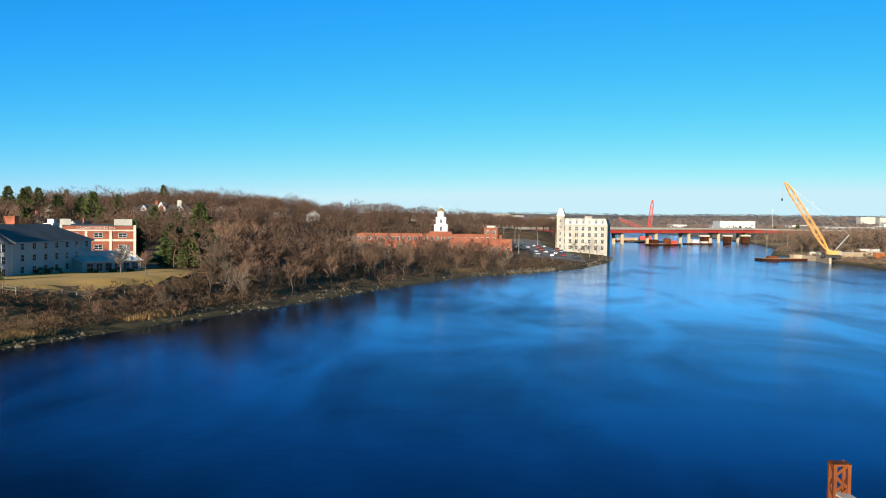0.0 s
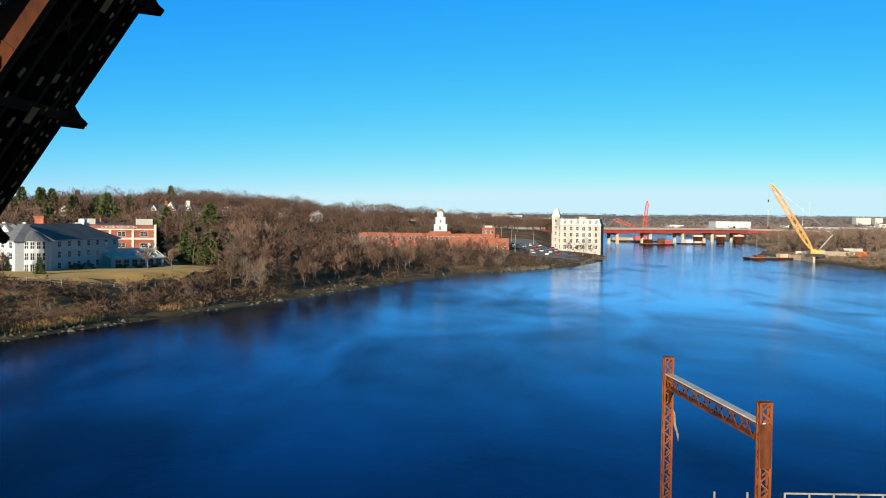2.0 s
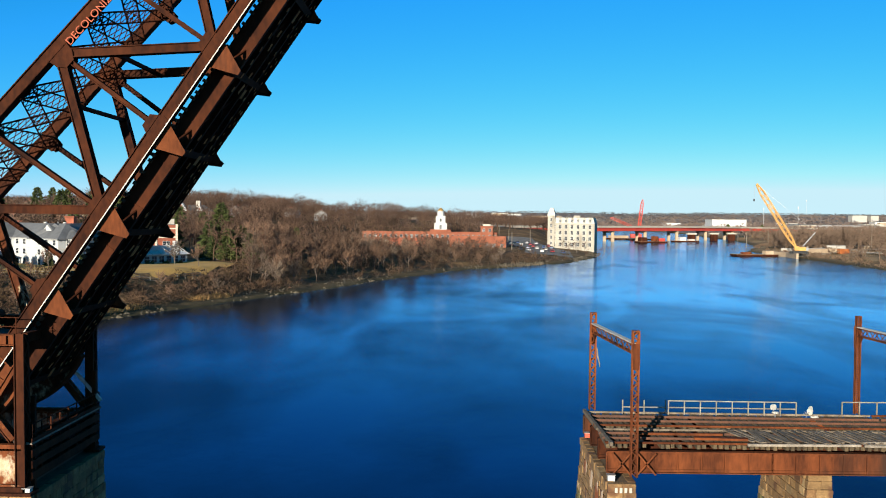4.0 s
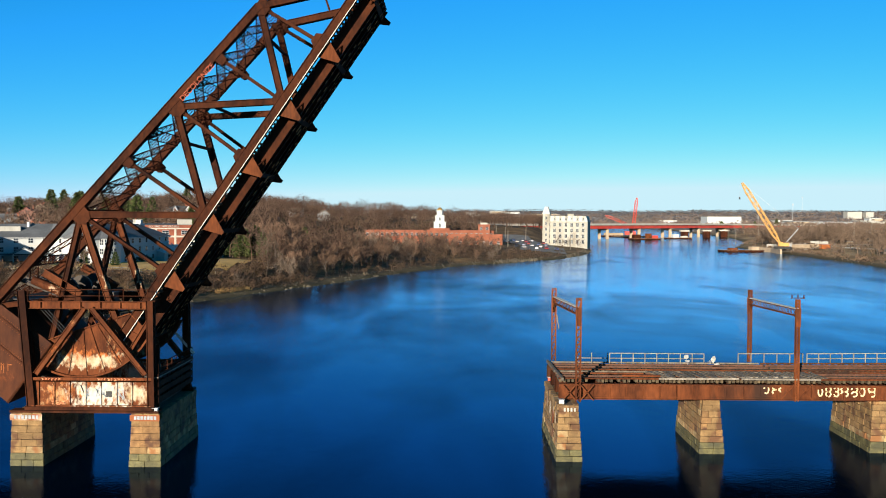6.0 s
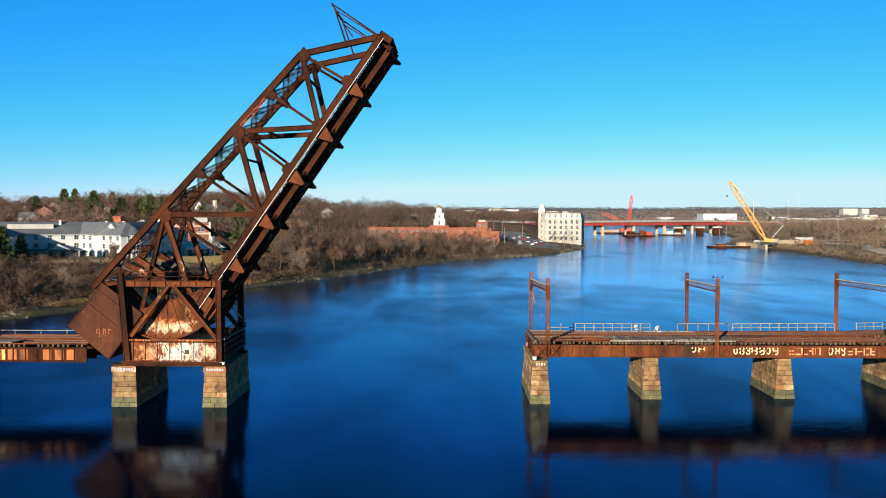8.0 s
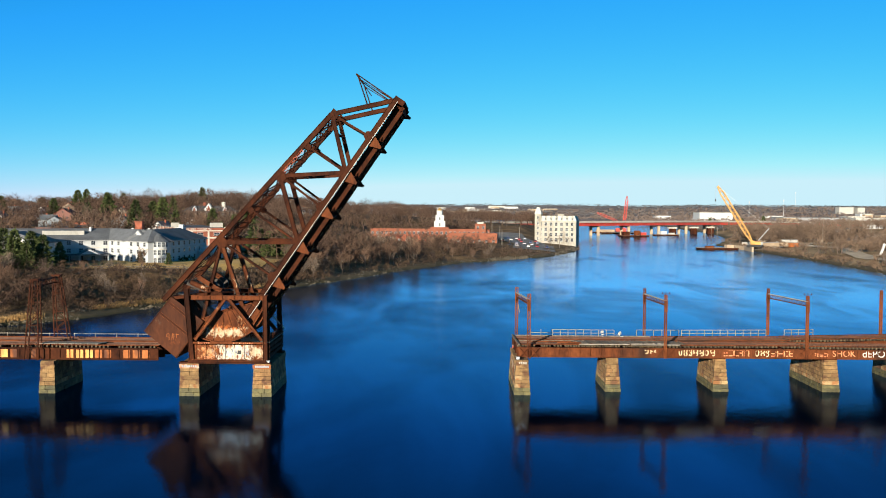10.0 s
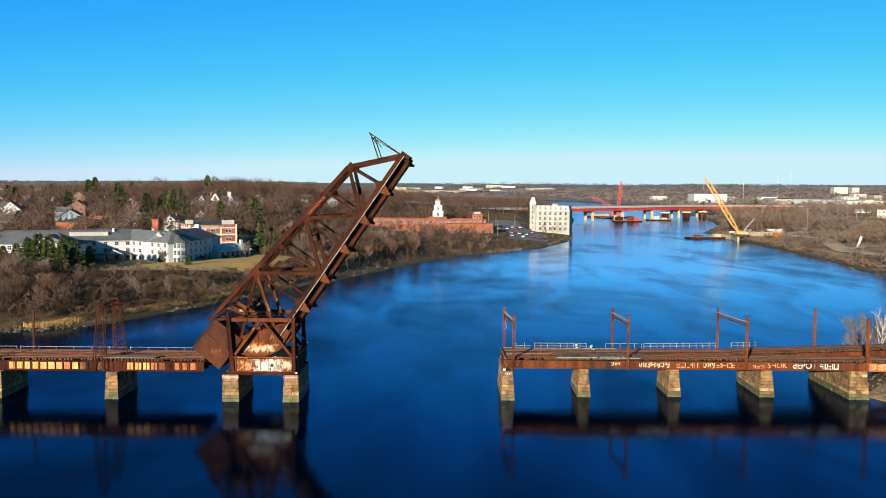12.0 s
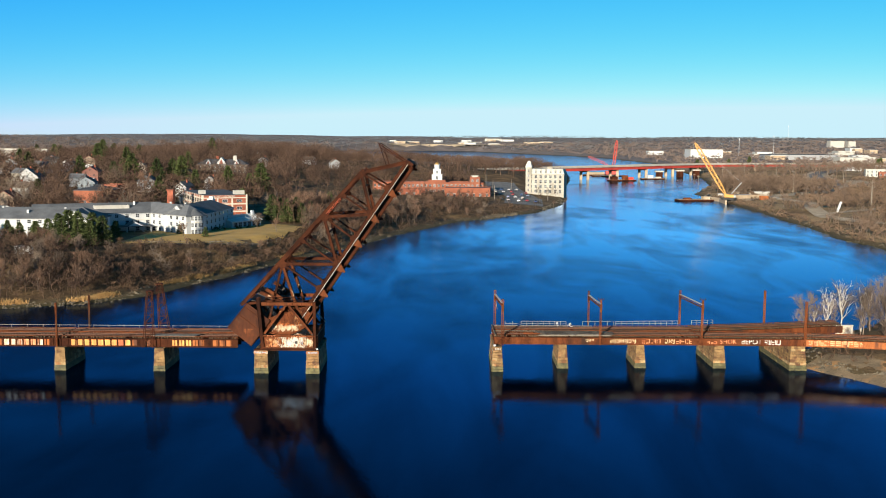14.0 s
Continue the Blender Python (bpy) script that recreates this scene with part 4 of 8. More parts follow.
    for k, (u, v, w, h) in enumerate(((-37.1, 7.95, 0.34, 0.07), (-37.27, 7.72, 0.07, 0.4), (-36.97, 7.55, 0.07, 0.9), (-37.1, 7.55, 0.3, 0.07), (-36.55, 7.75, 0.07, 0.6), (-36.35, 7.6, 0.07, 0.8), (-36.45, 7.9, 0.3, 0.07), (-36.0, 7.7, 0.07, 0.55), (-35.85, 7.9, 0.3, 0.07))):
        g.box(u - w / 2, u + w / 2, 4.884, 4.895, v - h / 2, v + h / 2)
    made.append(put("faded_tag", g, RUST_ORANGE, leaf, "faded orange scrawl"))
    # counterweight arms between segment and top chord
    for plane in (NEAR, FAR):
        made.append(member("counterweight_arm", (-37.0, 12.6), (-30.6, 13.4), plane, 0.4, 0.5, leaf))
        made.append(member("counterweight_arm", (-33.2, 15.4), (-30.2, 13.6), plane, 0.6, 0.5, leaf, material=SCUFFED))
        made.append(member("counterweight_arm", (-30.2, 20.0), (-32.6, 10.0), plane, 0.4, 0.5, leaf))
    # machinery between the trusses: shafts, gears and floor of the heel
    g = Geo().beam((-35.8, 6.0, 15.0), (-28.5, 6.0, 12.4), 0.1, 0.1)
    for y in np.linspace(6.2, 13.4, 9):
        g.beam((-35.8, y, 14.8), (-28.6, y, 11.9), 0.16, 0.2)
    made.append(put("heel_floor", g, NEAR_BLACK_STEEL, leaf))
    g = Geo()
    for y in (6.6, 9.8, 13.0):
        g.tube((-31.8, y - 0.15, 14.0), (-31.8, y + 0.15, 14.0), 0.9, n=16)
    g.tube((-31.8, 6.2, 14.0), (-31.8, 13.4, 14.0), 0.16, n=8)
    made.append(put("drive_gear", g, NEAR_BLACK_STEEL, leaf))
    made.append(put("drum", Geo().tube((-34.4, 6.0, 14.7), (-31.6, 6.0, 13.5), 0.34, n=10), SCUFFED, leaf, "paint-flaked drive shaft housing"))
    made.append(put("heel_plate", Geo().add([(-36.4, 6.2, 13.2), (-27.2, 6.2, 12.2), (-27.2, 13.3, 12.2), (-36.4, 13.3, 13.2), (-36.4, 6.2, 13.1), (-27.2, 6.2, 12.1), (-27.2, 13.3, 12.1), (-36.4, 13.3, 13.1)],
                                            [(0, 1, 2, 3), (7, 6, 5, 4), (0, 4, 5, 1), (1, 5, 6, 2), (2, 6, 7, 3), (3, 7, 4, 0)]), NEAR_BLACK_STEEL, leaf))
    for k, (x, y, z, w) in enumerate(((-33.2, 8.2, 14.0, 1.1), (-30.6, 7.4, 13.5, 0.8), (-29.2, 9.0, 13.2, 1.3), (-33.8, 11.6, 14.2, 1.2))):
        made.append(put("gearbox", Geo().box(x - w / 2, x + w / 2, y - 0.6, y + 0.6, z - 0.8, z + 0.35).tube((x, y - 0.9, z), (x, y + 0.9, z), 0.3, n=10), NEAR_BLACK_STEEL if k else SCUFFED, leaf))
    for k in range(3):
        made.append(put("cable", Geo().tube((-33.4 + 0.28 * k, 5.1, 12.4), (-31.0 + 0.28 * k, 5.1, 9.8), 0.03, n=5), BLACK, leaf))
    # the stayed outrigger at the leaf's tip
    for y in (5.6, 13.9):
        g = Geo()
        tip, mast = (-12.6, y, 42.2), (-11.6, y, 41.4)
        g.tube((-7.9, y, 39.0), tip, 0.10, 0.07, 6)
        g.tube((-7.9, y, 38.9), (-12.3, y, 41.6), 0.06, 0.05, 6)
        g.tube((-11.0, y, 37.9), (-12.4, y, 42.1), 0.10, 0.08, 6)
        g.tube((-12.4, y, 41.9), (-11.2, y, 40.2), 0.08, 0.06, 6)
        made.append(put("catenary_outrigger", g, RUST_DARK, leaf))
    g = Geo().beam((-12.5, 5.6, 42.1), (-12.5, 13.9, 42.1), 0.14, 0.14, side=(0, 0, 1))
    made.append(put("outrigger_bar", g, RUST_DARK, leaf))
    # toe casting
    g = Geo()
    p = Vector(L[6]) + lift * 0.2 + out * 0.45
    g.beam((p.x, NEAR - 0.3, p.y), (p.x, FAR + 0.6, p.y), 0.7, 1.5, side=(lift.x, 0, lift.y))
    made.append(put("toe_beam", g, RUST_DARK, leaf))
    for ob in made:
        ob.matrix_basis = back @ ob.matrix_basis
    # lettering along the top chord's face
    p, q = Vector((U[2][0], 0, U[2][1])), Vector((U[4][0], 0, U[4][1]))
    mid = p + (q - p) * 0.765
    ang = math.degrees(math.atan2(q.z - p.z, q.x - p.x))
    w = writing("writing", "DECOLONIZE", 0.44, DULL_RED, leaf, back @ pose(mid.x, NEAR - 0.42, mid.z) @ pose(0, 0, 0, 90, 0, 0) @ pose(0, 0, 0, 0, 0, ang), "red spray-painted letters")
    return leaf


def make_tower():
    tower = thing("bascule_tower", "rusted steel support frame under the bascule leaf, on two stone piers", "bridge tower", at=(-29, 9, 4.3))
    back = Matrix.Translation((29, -9, -4.3))
    made = []
    for plane, lite in ((4.2, True), (14.9, False)):
        made.append(member("column", (-34.5, 14.0), (-33.7, 4.4), plane, 0.62, 0.6, tower, material=RUST_DARK))
        made.append(member("column", (-24.2, 13.2), (-24.1, 4.4), plane, 0.55, 0.6, tower, material=RUST_DARK))
        g = Geo().beam((-33.9, plane, 12.85), (-24.1, plane, 12.85), 0.06, 0.55)
        for t in (-1, 1):
            g.beam((-33.9, plane, 12.85 + t * 0.28), (-24.1, plane, 12.85 + t * 0.28), 0.5, 0.05)
        for k in range(6):
            g.beam((-33.0 + k * 1.6, plane - 0.05, 12.6), (-33.0 + k * 1.6, plane - 0.05, 13.1), 0.3, 0.06)
        made.append(put("cross_beam", g, RUST_MID, tower))
        made.append(member("brace", (-29.5, 12.6), (-33.4, 7.3), plane, 0.4, 0.4, tower, material=SCUFFED))
        made.append(member("brace", (-28.9, 12.6), (-24.6, 7.3), plane, 0.4, 0.4, tower, material=SCUFFED))
        made.append(member("brace", (-24.3, 11.9), (-26.3, 8.6), plane + 0.5, 0.3, 0.3, tower, material=RUST))
        g = Geo().box(-33.6, -24.2, plane - 0.03, plane + 0.03, 4.75, 6.75)
        for z in (4.72, 6.72):
            g.box(-33.7, -24.1, plane - 0.3, plane + 0.3, z, z + 0.10)
        tg = put("track_girder", g, TRACK_WEB, tower, "track girder with pale flaking paint")
        made.append(tg)
        made.append(put("track_rail", Geo().box(-33.6, -24.0, plane - 0.22, plane + 0.22, 6.82, 7.02), RUST, tower))
        for k in range(8):
            x = -33.2 + k * 1.25
            made.append(put("web_stiffener", Geo().box(x - 0.05, x + 0.05, plane - 0.16, plane - 0.03, 4.82, 6.72), TRACK_WEB, tower))
        made.append(put("bed_plate", Geo().box(-35.3, -23.4, plane - 0.7, plane + 0.5, 4.28, 4.45).box(-34.2, -23.8, plane - 0.45, plane + 0.45, 4.45, 4.72), RUST_DARK, tower))
    # loose grey scrawls on the white panels, and rows of orange strokes along the flanges, too worn to read
    def scrawl(x, z, w, h, turns, mt, thick=0.09):
        pts = [(x + w / 2 * math.sin(1.7 * k + turns), z + h / 2 * math.cos(2.3 * k + 1.1 * turns)) for k in range(5 + turns)]
        g = Geo()
        for p, q in zip(pts, pts[1:]):
            g.beam((p[0], 4.158, p[1]), (q[0], 4.158, q[1]), 0.008, thick)
        made.append(tagged(put("faded_tag", g, mt, tower), kind="stuff"))
    scrawl(-29.5, 5.9, 0.7, 1.2, 1, BLUE_PAINT)
    scrawl(-28.2, 5.8, 0.9, 0.9, 3, BLUE_PAINT)
    scrawl(-26.7, 5.8, 0.9, 1.2, 2, BLUE_PAINT)
    scrawl(-31.6, 5.0, 1.2, 0.4, 4, ORANGE_PAINT, 0.07)
    made.append(put("faded_tag", Geo().box(-27.8, -27.3, 4.15, 4.16, 5.45, 5.95), BLACK, tower))
    rnd = random.Random(8)
    for x0, x1, z in ((-32.9, -31.3, 7.02), (-28.4, -25.9, 7.02)):
        x = x0
        g = Geo()
        while x < x1:
            h = rnd.uniform(0.14, 0.24)
            g.box(x, x + 0.07, 3.885, 3.895, z - h, z).box(x, x + 0.18, 3.885, 3.895, z - h * rnd.random() - 0.03, z - 0.03)
            x += 0.27
        made.append(tagged(put("faded_tag", g, ORANGE_PAINT, tower), "row of faded orange strokes", kind="stuff"))
    made.append(put("rail_apron", Geo().box(-33.6, -24.1, 3.9, 3.95, 6.72, 7.06), RUST, tower))
    # beams and decks that tie the two frames together
    for x in (-33.6, -24.15):
        for z in (4.9, 7.1, 12.9):
            made.append(put("tie_beam", Geo().beam((x, 4.4, z), (x, 14.7, z), 0.06, 0.55, side=(1, 0, 0)).beam((x, 4.4, z + 0.28), (x, 14.7, z + 0.28), 0.4, 0.05, side=(1, 0, 0)), RUST_DARK, tower))
    for s in (0, 1):
        ya, yb = (4.4, 14.7) if s else (14.7, 4.4)
        made.append(put("sway_brace", Geo().beam((-24.2, ya, 5.0), (-24.2, yb, 7.0), 0.16, 0.16, side=(1, 0, 0)), RUST_DARK, tower))
        made.append(put("sway_brace", Geo().beam((-33.7, ya, 7.2), (-33.7, yb, 12.8), 0.2, 0.2, side=(1, 0, 0)), RUST_DARK, tower))
    made.append(put("pit_wall", Geo().box(-24.9, -24.4, 4.8, 14.4, 4.3, 7.1).box(-33.4, -33.0, 4.8, 14.4, 4.3, 7.0), NEAR_BLACK_STEEL, tower))
    # walkway and handrail outside the channel side
    g = Geo().box(-24.0, -23.6, 4.2, 15.2, 7.0, 7.1)
    made.append(put("walkway", g, GREY_TIMBER, tower))
    for y in np.linspace(4.4, 15.0, 9):
        made.append(put("rail_post", Geo().tube((-23.68, y, 5.0), (-23.68, y, 8.1), 0.05, n=6), RUST_DARK, tower))
    for z in (7.55, 8.1):
        made.append(put("handrail", Geo().tube((-23.68, 4.4, z), (-23.68, 15.0, z), 0.04, n=6), RUST_DARK, tower))
    for z in np.linspace(5.0, 6.9, 4):
        made.append(put("fender_plank", Geo().box(-23.78, -23.63, 4.3, 15.0, z, z + 0.42), RUST_DARK, tower))
    for y in (5.0, 14.6):
        made.append(put("corner_post", Geo().beam((-23.85, y, 4.3), (-23.85, y, 9.6), 0.25, 0.25), RUST_DARK, tower))
    made.append(put("corner_brace", Geo().beam((-25.2, 14.6, 9.6), (-23.4, 14.6, 7.6), 0.2, 0.2), PALE_STRIP, tower))
    for z in (13.6, 14.1):
        made.append(put("handrail", Geo().tube((-34.4, 4.0, z), (-24.2, 4.0, z), 0.03, n=5), RUST_DARK, tower))
    for x in np.linspace(-34.0, -24.4, 6):
        made.append(put("rail_post", Geo().tube((x, 4.0, 13.1), (x, 4.0, 14.1), 0.035, n=5), RUST_DARK, tower))
    for ob in made:
        ob.matrix_basis = back
    return tower


def plate_girder(name, line, z0, z1, parent, material, step=1.25, out=-1, org=(0, 0, 0)):
    """A girder along points (x, y): web, flanges, and stiffeners on its outer side."""
    g = Geo()
    for (xa, ya), (xb, yb) in zip(line, line[1:]):
        a, b = Vector((xa, ya, 0)), Vector((xb, yb, 0))
        zc, h = (z0 + z1) / 2, z1 - z0
        up = Vector((0, 0, zc))
        side = (b - a).normalized().cross(Vector((0, 0, 1)))
        g.beam(a + up, b + up, 0.05, h, side=side)
        for z in (z0 + 0.03, z1 - 0.03):
            g.beam(a + Vector((0, 0, z)), b + Vector((0, 0, z)), 0.44, 0.06, side=side)
            g.beam(a + Vector((0, 0, z + (0.12 if z < zc else -0.12))) + side * -out * 0.0, b + Vector((0, 0, z + (0.12 if z < zc else -0.12))), 0.16, 0.16, side=side)
        n = max(1, int((b - a).length / step))
        for k in range(n + 1):
            c = a + (b - a) * (k / n)
            g.beam(c + Vector((0, 0, z0 + 0.06)), c + Vector((0, 0, z1 - 0.06)), 0.28, 0.07, side=side)
    g.v = [(x - org[0], y - org[1], z - org[2]) for x, y, z in g.v]
    return put(name, g, material, parent)


def laced_post(name, x, y, z0, z1, w, parent, material=RUST, org=(0, 0, 0)):
    g = Geo()
    for sx in (-1, 1):
        for sy in (-1, 1):
            g.beam((x + sx * w / 2, y + sy * w / 2, z0), (x + sx * w / 2, y + sy * w / 2, z1), 0.09, 0.09)
    n = int((z1 - z0) / (w * 0.85))
    for k in range(n):
        za, zb = z0 + (z1 - z0) * k / n, z0 + (z1 - z0) * (k + 1) / n
        s = 1 if k % 2 else -1
        for t in (-1, 1):
            g.beam((x - s * w / 2, y + t * w / 2, za), (x + s * w / 2, y + t * w / 2, zb), 0.03, 0.07)
            g.beam((x + t * w / 2, y - s * w / 2, za), (x + t * w / 2, y + s * w / 2, zb), 0.03, 0.07, side=(1, 0, 0))
    g.box(x - w / 2 - 0.05, x + w / 2 + 0.05, y - w / 2 - 0.05, y + w / 2 + 0.05, z1 - 0.05, z1)
    g.v = [(a - org[0], b - org[1], c - org[2]) for a, b, c in g.v]
    return put(name, g, material, parent)


def catenary_portal(near, far, z_near, z_far, top):
    """A rusted overhead-wire portal: two laced posts and a laced crossbeam."""
    org = (near[0], near[1], z_near)
    p = thing("catenary_portal", "rusted lattice portal for overhead wires on the railway deck", "catenary portal", "catenary portals", at=org)
    slim = 0.36 if near[0] < 20 else 0.27
    laced_post("post", near[0], near[1], z_near, top, slim, p, org=org)
    laced_post("post", far[0], far[1], z_far, top, slim, p, org=org)
    if near[0] > 20:
        arm = Geo().beam((-0.6, 0, top - z_near + 0.12), (0.6, 0, top - z_near + 0.12), 0.07, 0.07)
        for x in (-0.5, 0.0, 0.5):
            arm.tube((x, 0, top - z_near + 0.15), (x, 0, top - z_near + 0.4), 0.05, n=6)
        put("insulator_arm", arm, RUST_DARK, p)
    g = Geo()
    a, b = Vector((*near, top - 0.85)), Vector((*far, top - 0.85))
    for z in (0.0, -0.55):
        g.beam(a + Vector((0, 0, z)), b + Vector((0, 0, z)), 0.3, 0.08, side=(1, 0, 0))
    n = 16
    for k in range(n):
        s = -0.55 if k % 2 else 0.0
        for t in (-0.13, 0.13):
            g.beam(a + (b - a) * k / n + Vector((t, 0, s)), a + (b - a) * (k + 1) / n + Vector((t, 0, -0.55 - s)), 0.03, 0.07, side=(1, 0, 0))
    g.v = [(x - org[0], y - org[1], z - org[2]) for x, y, z in g.v]
    put("crossbeam", g, RUST, p)
    cover = Geo().beam(a + Vector((0, 0, 0.07)), b + Vector((0, 0, 0.07)), 0.36, 0.05, side=(1, 0, 0))
    cover.v = [(x - org[0], y - org[1], z - org[2]) for x, y, z in cover.v]
    put("cover_plate", cover, PALE_STRIP, p, "bleached cover plate")
    for x, y in (near, far):
        g = Geo()
        s = -1 if y == near[1] else 1
        g.prism([(x - 0.19, top - 2.3), (x + 0.19, top - 2.3), (x + 0.22, top - 1.2), (x + 0.22, top - 0.75), (x - 0.22, top - 0.75), (x - 0.22, top - 1.2)], y + s * 0.245, y + s * 0.23)
        g.add([(x + 0.0, y - s * 0.2, top - 2.1), (x + 0.0, y - s * 0.2, top - 1.3), (x + 0.0, y - s * 1.0, top - 1.35), (x + 0.03, y - s * 0.2, top - 2.1), (x + 0.03, y - s * 0.2, top - 1.3), (x + 0.03, y - s * 1.0, top - 1.35)],
              [(0, 1, 2), (5, 4, 3), (0, 2, 5, 3), (2, 1, 4, 5), (1, 0, 3, 4)])
        g.v = [(a_ - org[0], b_ - org[1], c_ - org[2]) for a_, b_, c_ in g.v]
        put("gusset_plate", g, RUST_MID, p)
    # crossed knee bars where the near post passes the girder
    for s in (-1, 1):
        for za, zb in ((z_near + 0.15, z_near + 1.45), (z_near + 1.45, z_near + 0.15)):
            k = Geo().beam((near[0] + s * 0.2, near[1] - 0.12, za), (near[0] + s * 1.3, near[1] - 0.12, zb), 0.07, 0.1)
            k.v = [(a_ - org[0], b_ - org[1], c_ - org[2]) for a_, b_, c_ in k.v]
            put("knee_bar", k, RUST_MID, p)
    return p


def railing(points, z, bays, broken=(), group="deck railings", tall=1.0, material=GREY_TIMBER):
    """A grey timber handrail: posts and two rails from point to point."""
    a, b = Vector((*points[0], z)), Vector((*points[1], z))
    r = thing("railing", "grey weathered handrail along the edge of the railway deck", "railing", group, at=tuple(a))
    d = b - a
    me = Geo().box(-0.04, 0.04, -0.04, 0.04, 0, tall).mesh("post")
    me.materials.append(material)
    for k in range(bays + 1):
        put("post", me, None, r, m=Matrix.Translation(d * k / bays))
    for h in (0.5, 0.97):
        if h in broken or h > tall:
            continue
        put("rail", Geo().beam(Vector((0, 0, h)), d + Vector((0, 0, h)), 0.05, 0.08, side=Vector((0, 0, 1)).cross(d.normalized())), material, r)
    return r


def deck(name, label, near, far, xs, z, group, missing=None, tracks=(), tie_len=None, girder_mat=RUST_MID, girder_low=4.7, girder_lines=None):
    """A span of the railway deck: plate girders, sleepers and rails. near and far give y by x."""
    x0, x1 = xs
    org = ((x0 + x1) / 2, (near(x0) + far(x0)) / 2, girder_low)
    span = thing(name, label, "bridge span", group, at=org)
    cut = list(np.linspace(x0, x1, max(2, int((x1 - x0) / 8) + 1)))
    for f in (girder_lines or (0.0, 0.33, 0.66, 1.0)):
        pts = [(x, near(x) + (far(x) - near(x)) * f) for x in cut]
        plate_girder("girder", pts, girder_low, z - 0.28, span, girder_mat if f in (0.0, 1.0) else RUST_DARK, org=org)
    rnd = random.Random(int(x0 * 7) + 77)
    unit = Geo().box(-0.11, 0.11, -0.5, 0.5, -0.13, 0.12).mesh("sleeper")
    unit.materials.append(TIE)
    x, pitch = x0 + 0.2, 0.36 if x0 == 9.0 else 0.52
    while x < x1 - 0.1:
        for c, half in tracks:
            lo, hi = near(x) + c * (far(x) - near(x)) - half, near(x) + c * (far(x) - near(x)) + half
            if missing and missing(x, c, rnd):
                continue
            cy, ln = (lo + hi) / 2 + rnd.uniform(-0.15, 0.15), (hi - lo) * rnd.uniform(0.95, 1.02)
            ob = put("sleeper", unit, None, span)
            ob.matrix_basis = Matrix.LocRotScale((x - org[0], cy - org[1], z - 0.13 - org[2] + rnd.uniform(-0.02, 0.02)), Euler((0, 0, rnd.uniform(-0.03, 0.03))), (1, ln, 1))
        x += pitch
    for c, half in tracks:
        for s in (-0.72, 0.72):
            g = Geo()
            for xa, xb in zip(cut, cut[1:]):
                ya, yb = near(xa) + c * (far(xa) - near(xa)) + s, near(xb) + c * (far(xb) - near(xb)) + s
                a, b = Vector((xa - org[0], ya - org[1], z + 0.07 - org[2])), Vector((xb - org[0], yb - org[1], z + 0.07 - org[2]))
                g.beam(a, b, 0.07, 0.14).beam(a - Vector((0, 0, 0.06)), b - Vector((0, 0, 0.06)), 0.15, 0.03)
            put("rail", g, RAIL, span)
        # guard timbers along the sleepers' ends
        for s in (-1, 1):
            g = Geo()
            for xa, xb in zip(cut, cut[1:]):
                ya, yb = near(xa) + c * (far(xa) - near(xa)) + s * half * 0.93, near(xb) + c * (far(xb) - near(xb)) + s * half * 0.93
                g.beam((xa - org[0], ya - org[1], z + 0.06 - org[2]), (xb - org[0], yb - org[1], z + 0.06 - org[2]), 0.16, 0.12)
            put("guard_timber", g, RUST_MID if s < 0 or x0 != 9.0 else DARK_PLANK, span)
    return span


stone_meshes()
make_leaf()
make_tower()
stone_pier("stone_pier", "coursed granite pier carrying the bascule tower, stained by the tide", (-35.3, -32.6, 3.5, 15.8), (-35.2, -32.8, 3.7, 15.5), 4.28, 9)
stone_pier("stone_pier", "coursed granite pier carrying the bascule tower, rust-streaked", (-25.8, -23.2, 3.5, 15.8), (-25.6, -23.4, 3.7, 15.5), 4.28, 9)
for x in (-53.0, -71.4, -90.0):
    stone_pier("stone_pier", "narrow coursed granite pier under the western railway spans", (x - 1.1, x + 1.1, 4.5, 15.2), (x - 0.9, x + 0.9, 4.8, 14.9), 4.28, 9)
stone_pier("stone_pier", "battered granite rest pier at the open channel with faded paint", (8.5, 10.7, 6.4, 20.6), (8.8, 10.4, 7.2, 20.2), 4.55, 10)
stone_pier("stone_pier", "battered granite pier under the eastern railway spans", (21.0, 23.2, 9.6, 19.6), (21.4, 22.8, 10.1, 19.2), 4.65, 10)
stone_pier("stone_pier", "battered granite pier under the eastern railway spans", (35.8, 38.0, 10.4, 20.4), (36.2, 37.6, 10.9, 20.0), 4.65, 10)
stone_pier("stone_pier", "long battered granite pier where the tracks part", (50.8, 53.3, 10.8, 25.0), (51.2, 52.9, 11.3, 24.6), 4.65, 10)
stone_pier("stone_abutment", "wide granite abutment pier at the eastern shore", (64.8, 68.2, 9.4, 29.0), (65.2, 67.8, 9.9, 28.6), 4.65, 10)

DECK_Z = 6.3
near_e = bend((8, 9.2), (48, 9.6), (68, 9.4), (80, 7.6), (96, 3.6), (120, -4.0))
far_e = bend((8, 20.2), (30, 20.0), (48, 21.4), (66, 25.0), (80, 28.8), (100, 35.5))
mid_lo = bend((8, 14.6), (30, 14.8), (48, 15.6), (68, 15.8), (80, 14.2), (96, 10.4), (120, 3.0))
mid_hi = bend((8, 14.8), (30, 15.0), (48, 16.6), (66, 20.0), (80, 23.6), (100, 30.2))


def gone(x, c, rnd):
    """The planks are missing near the channel's edge on the near track, and here and there."""
    return rnd.random() < (0.30 if x < 16 and c < 0.5 else 0.05)


deck("bridge_span", "rusted plate-girder railway span ending at the open channel", near_e, far_e, (9.0, 28.9), DECK_Z, "eastern railway spans", gone, ((0.24, 2.1), (0.74, 2.4)))
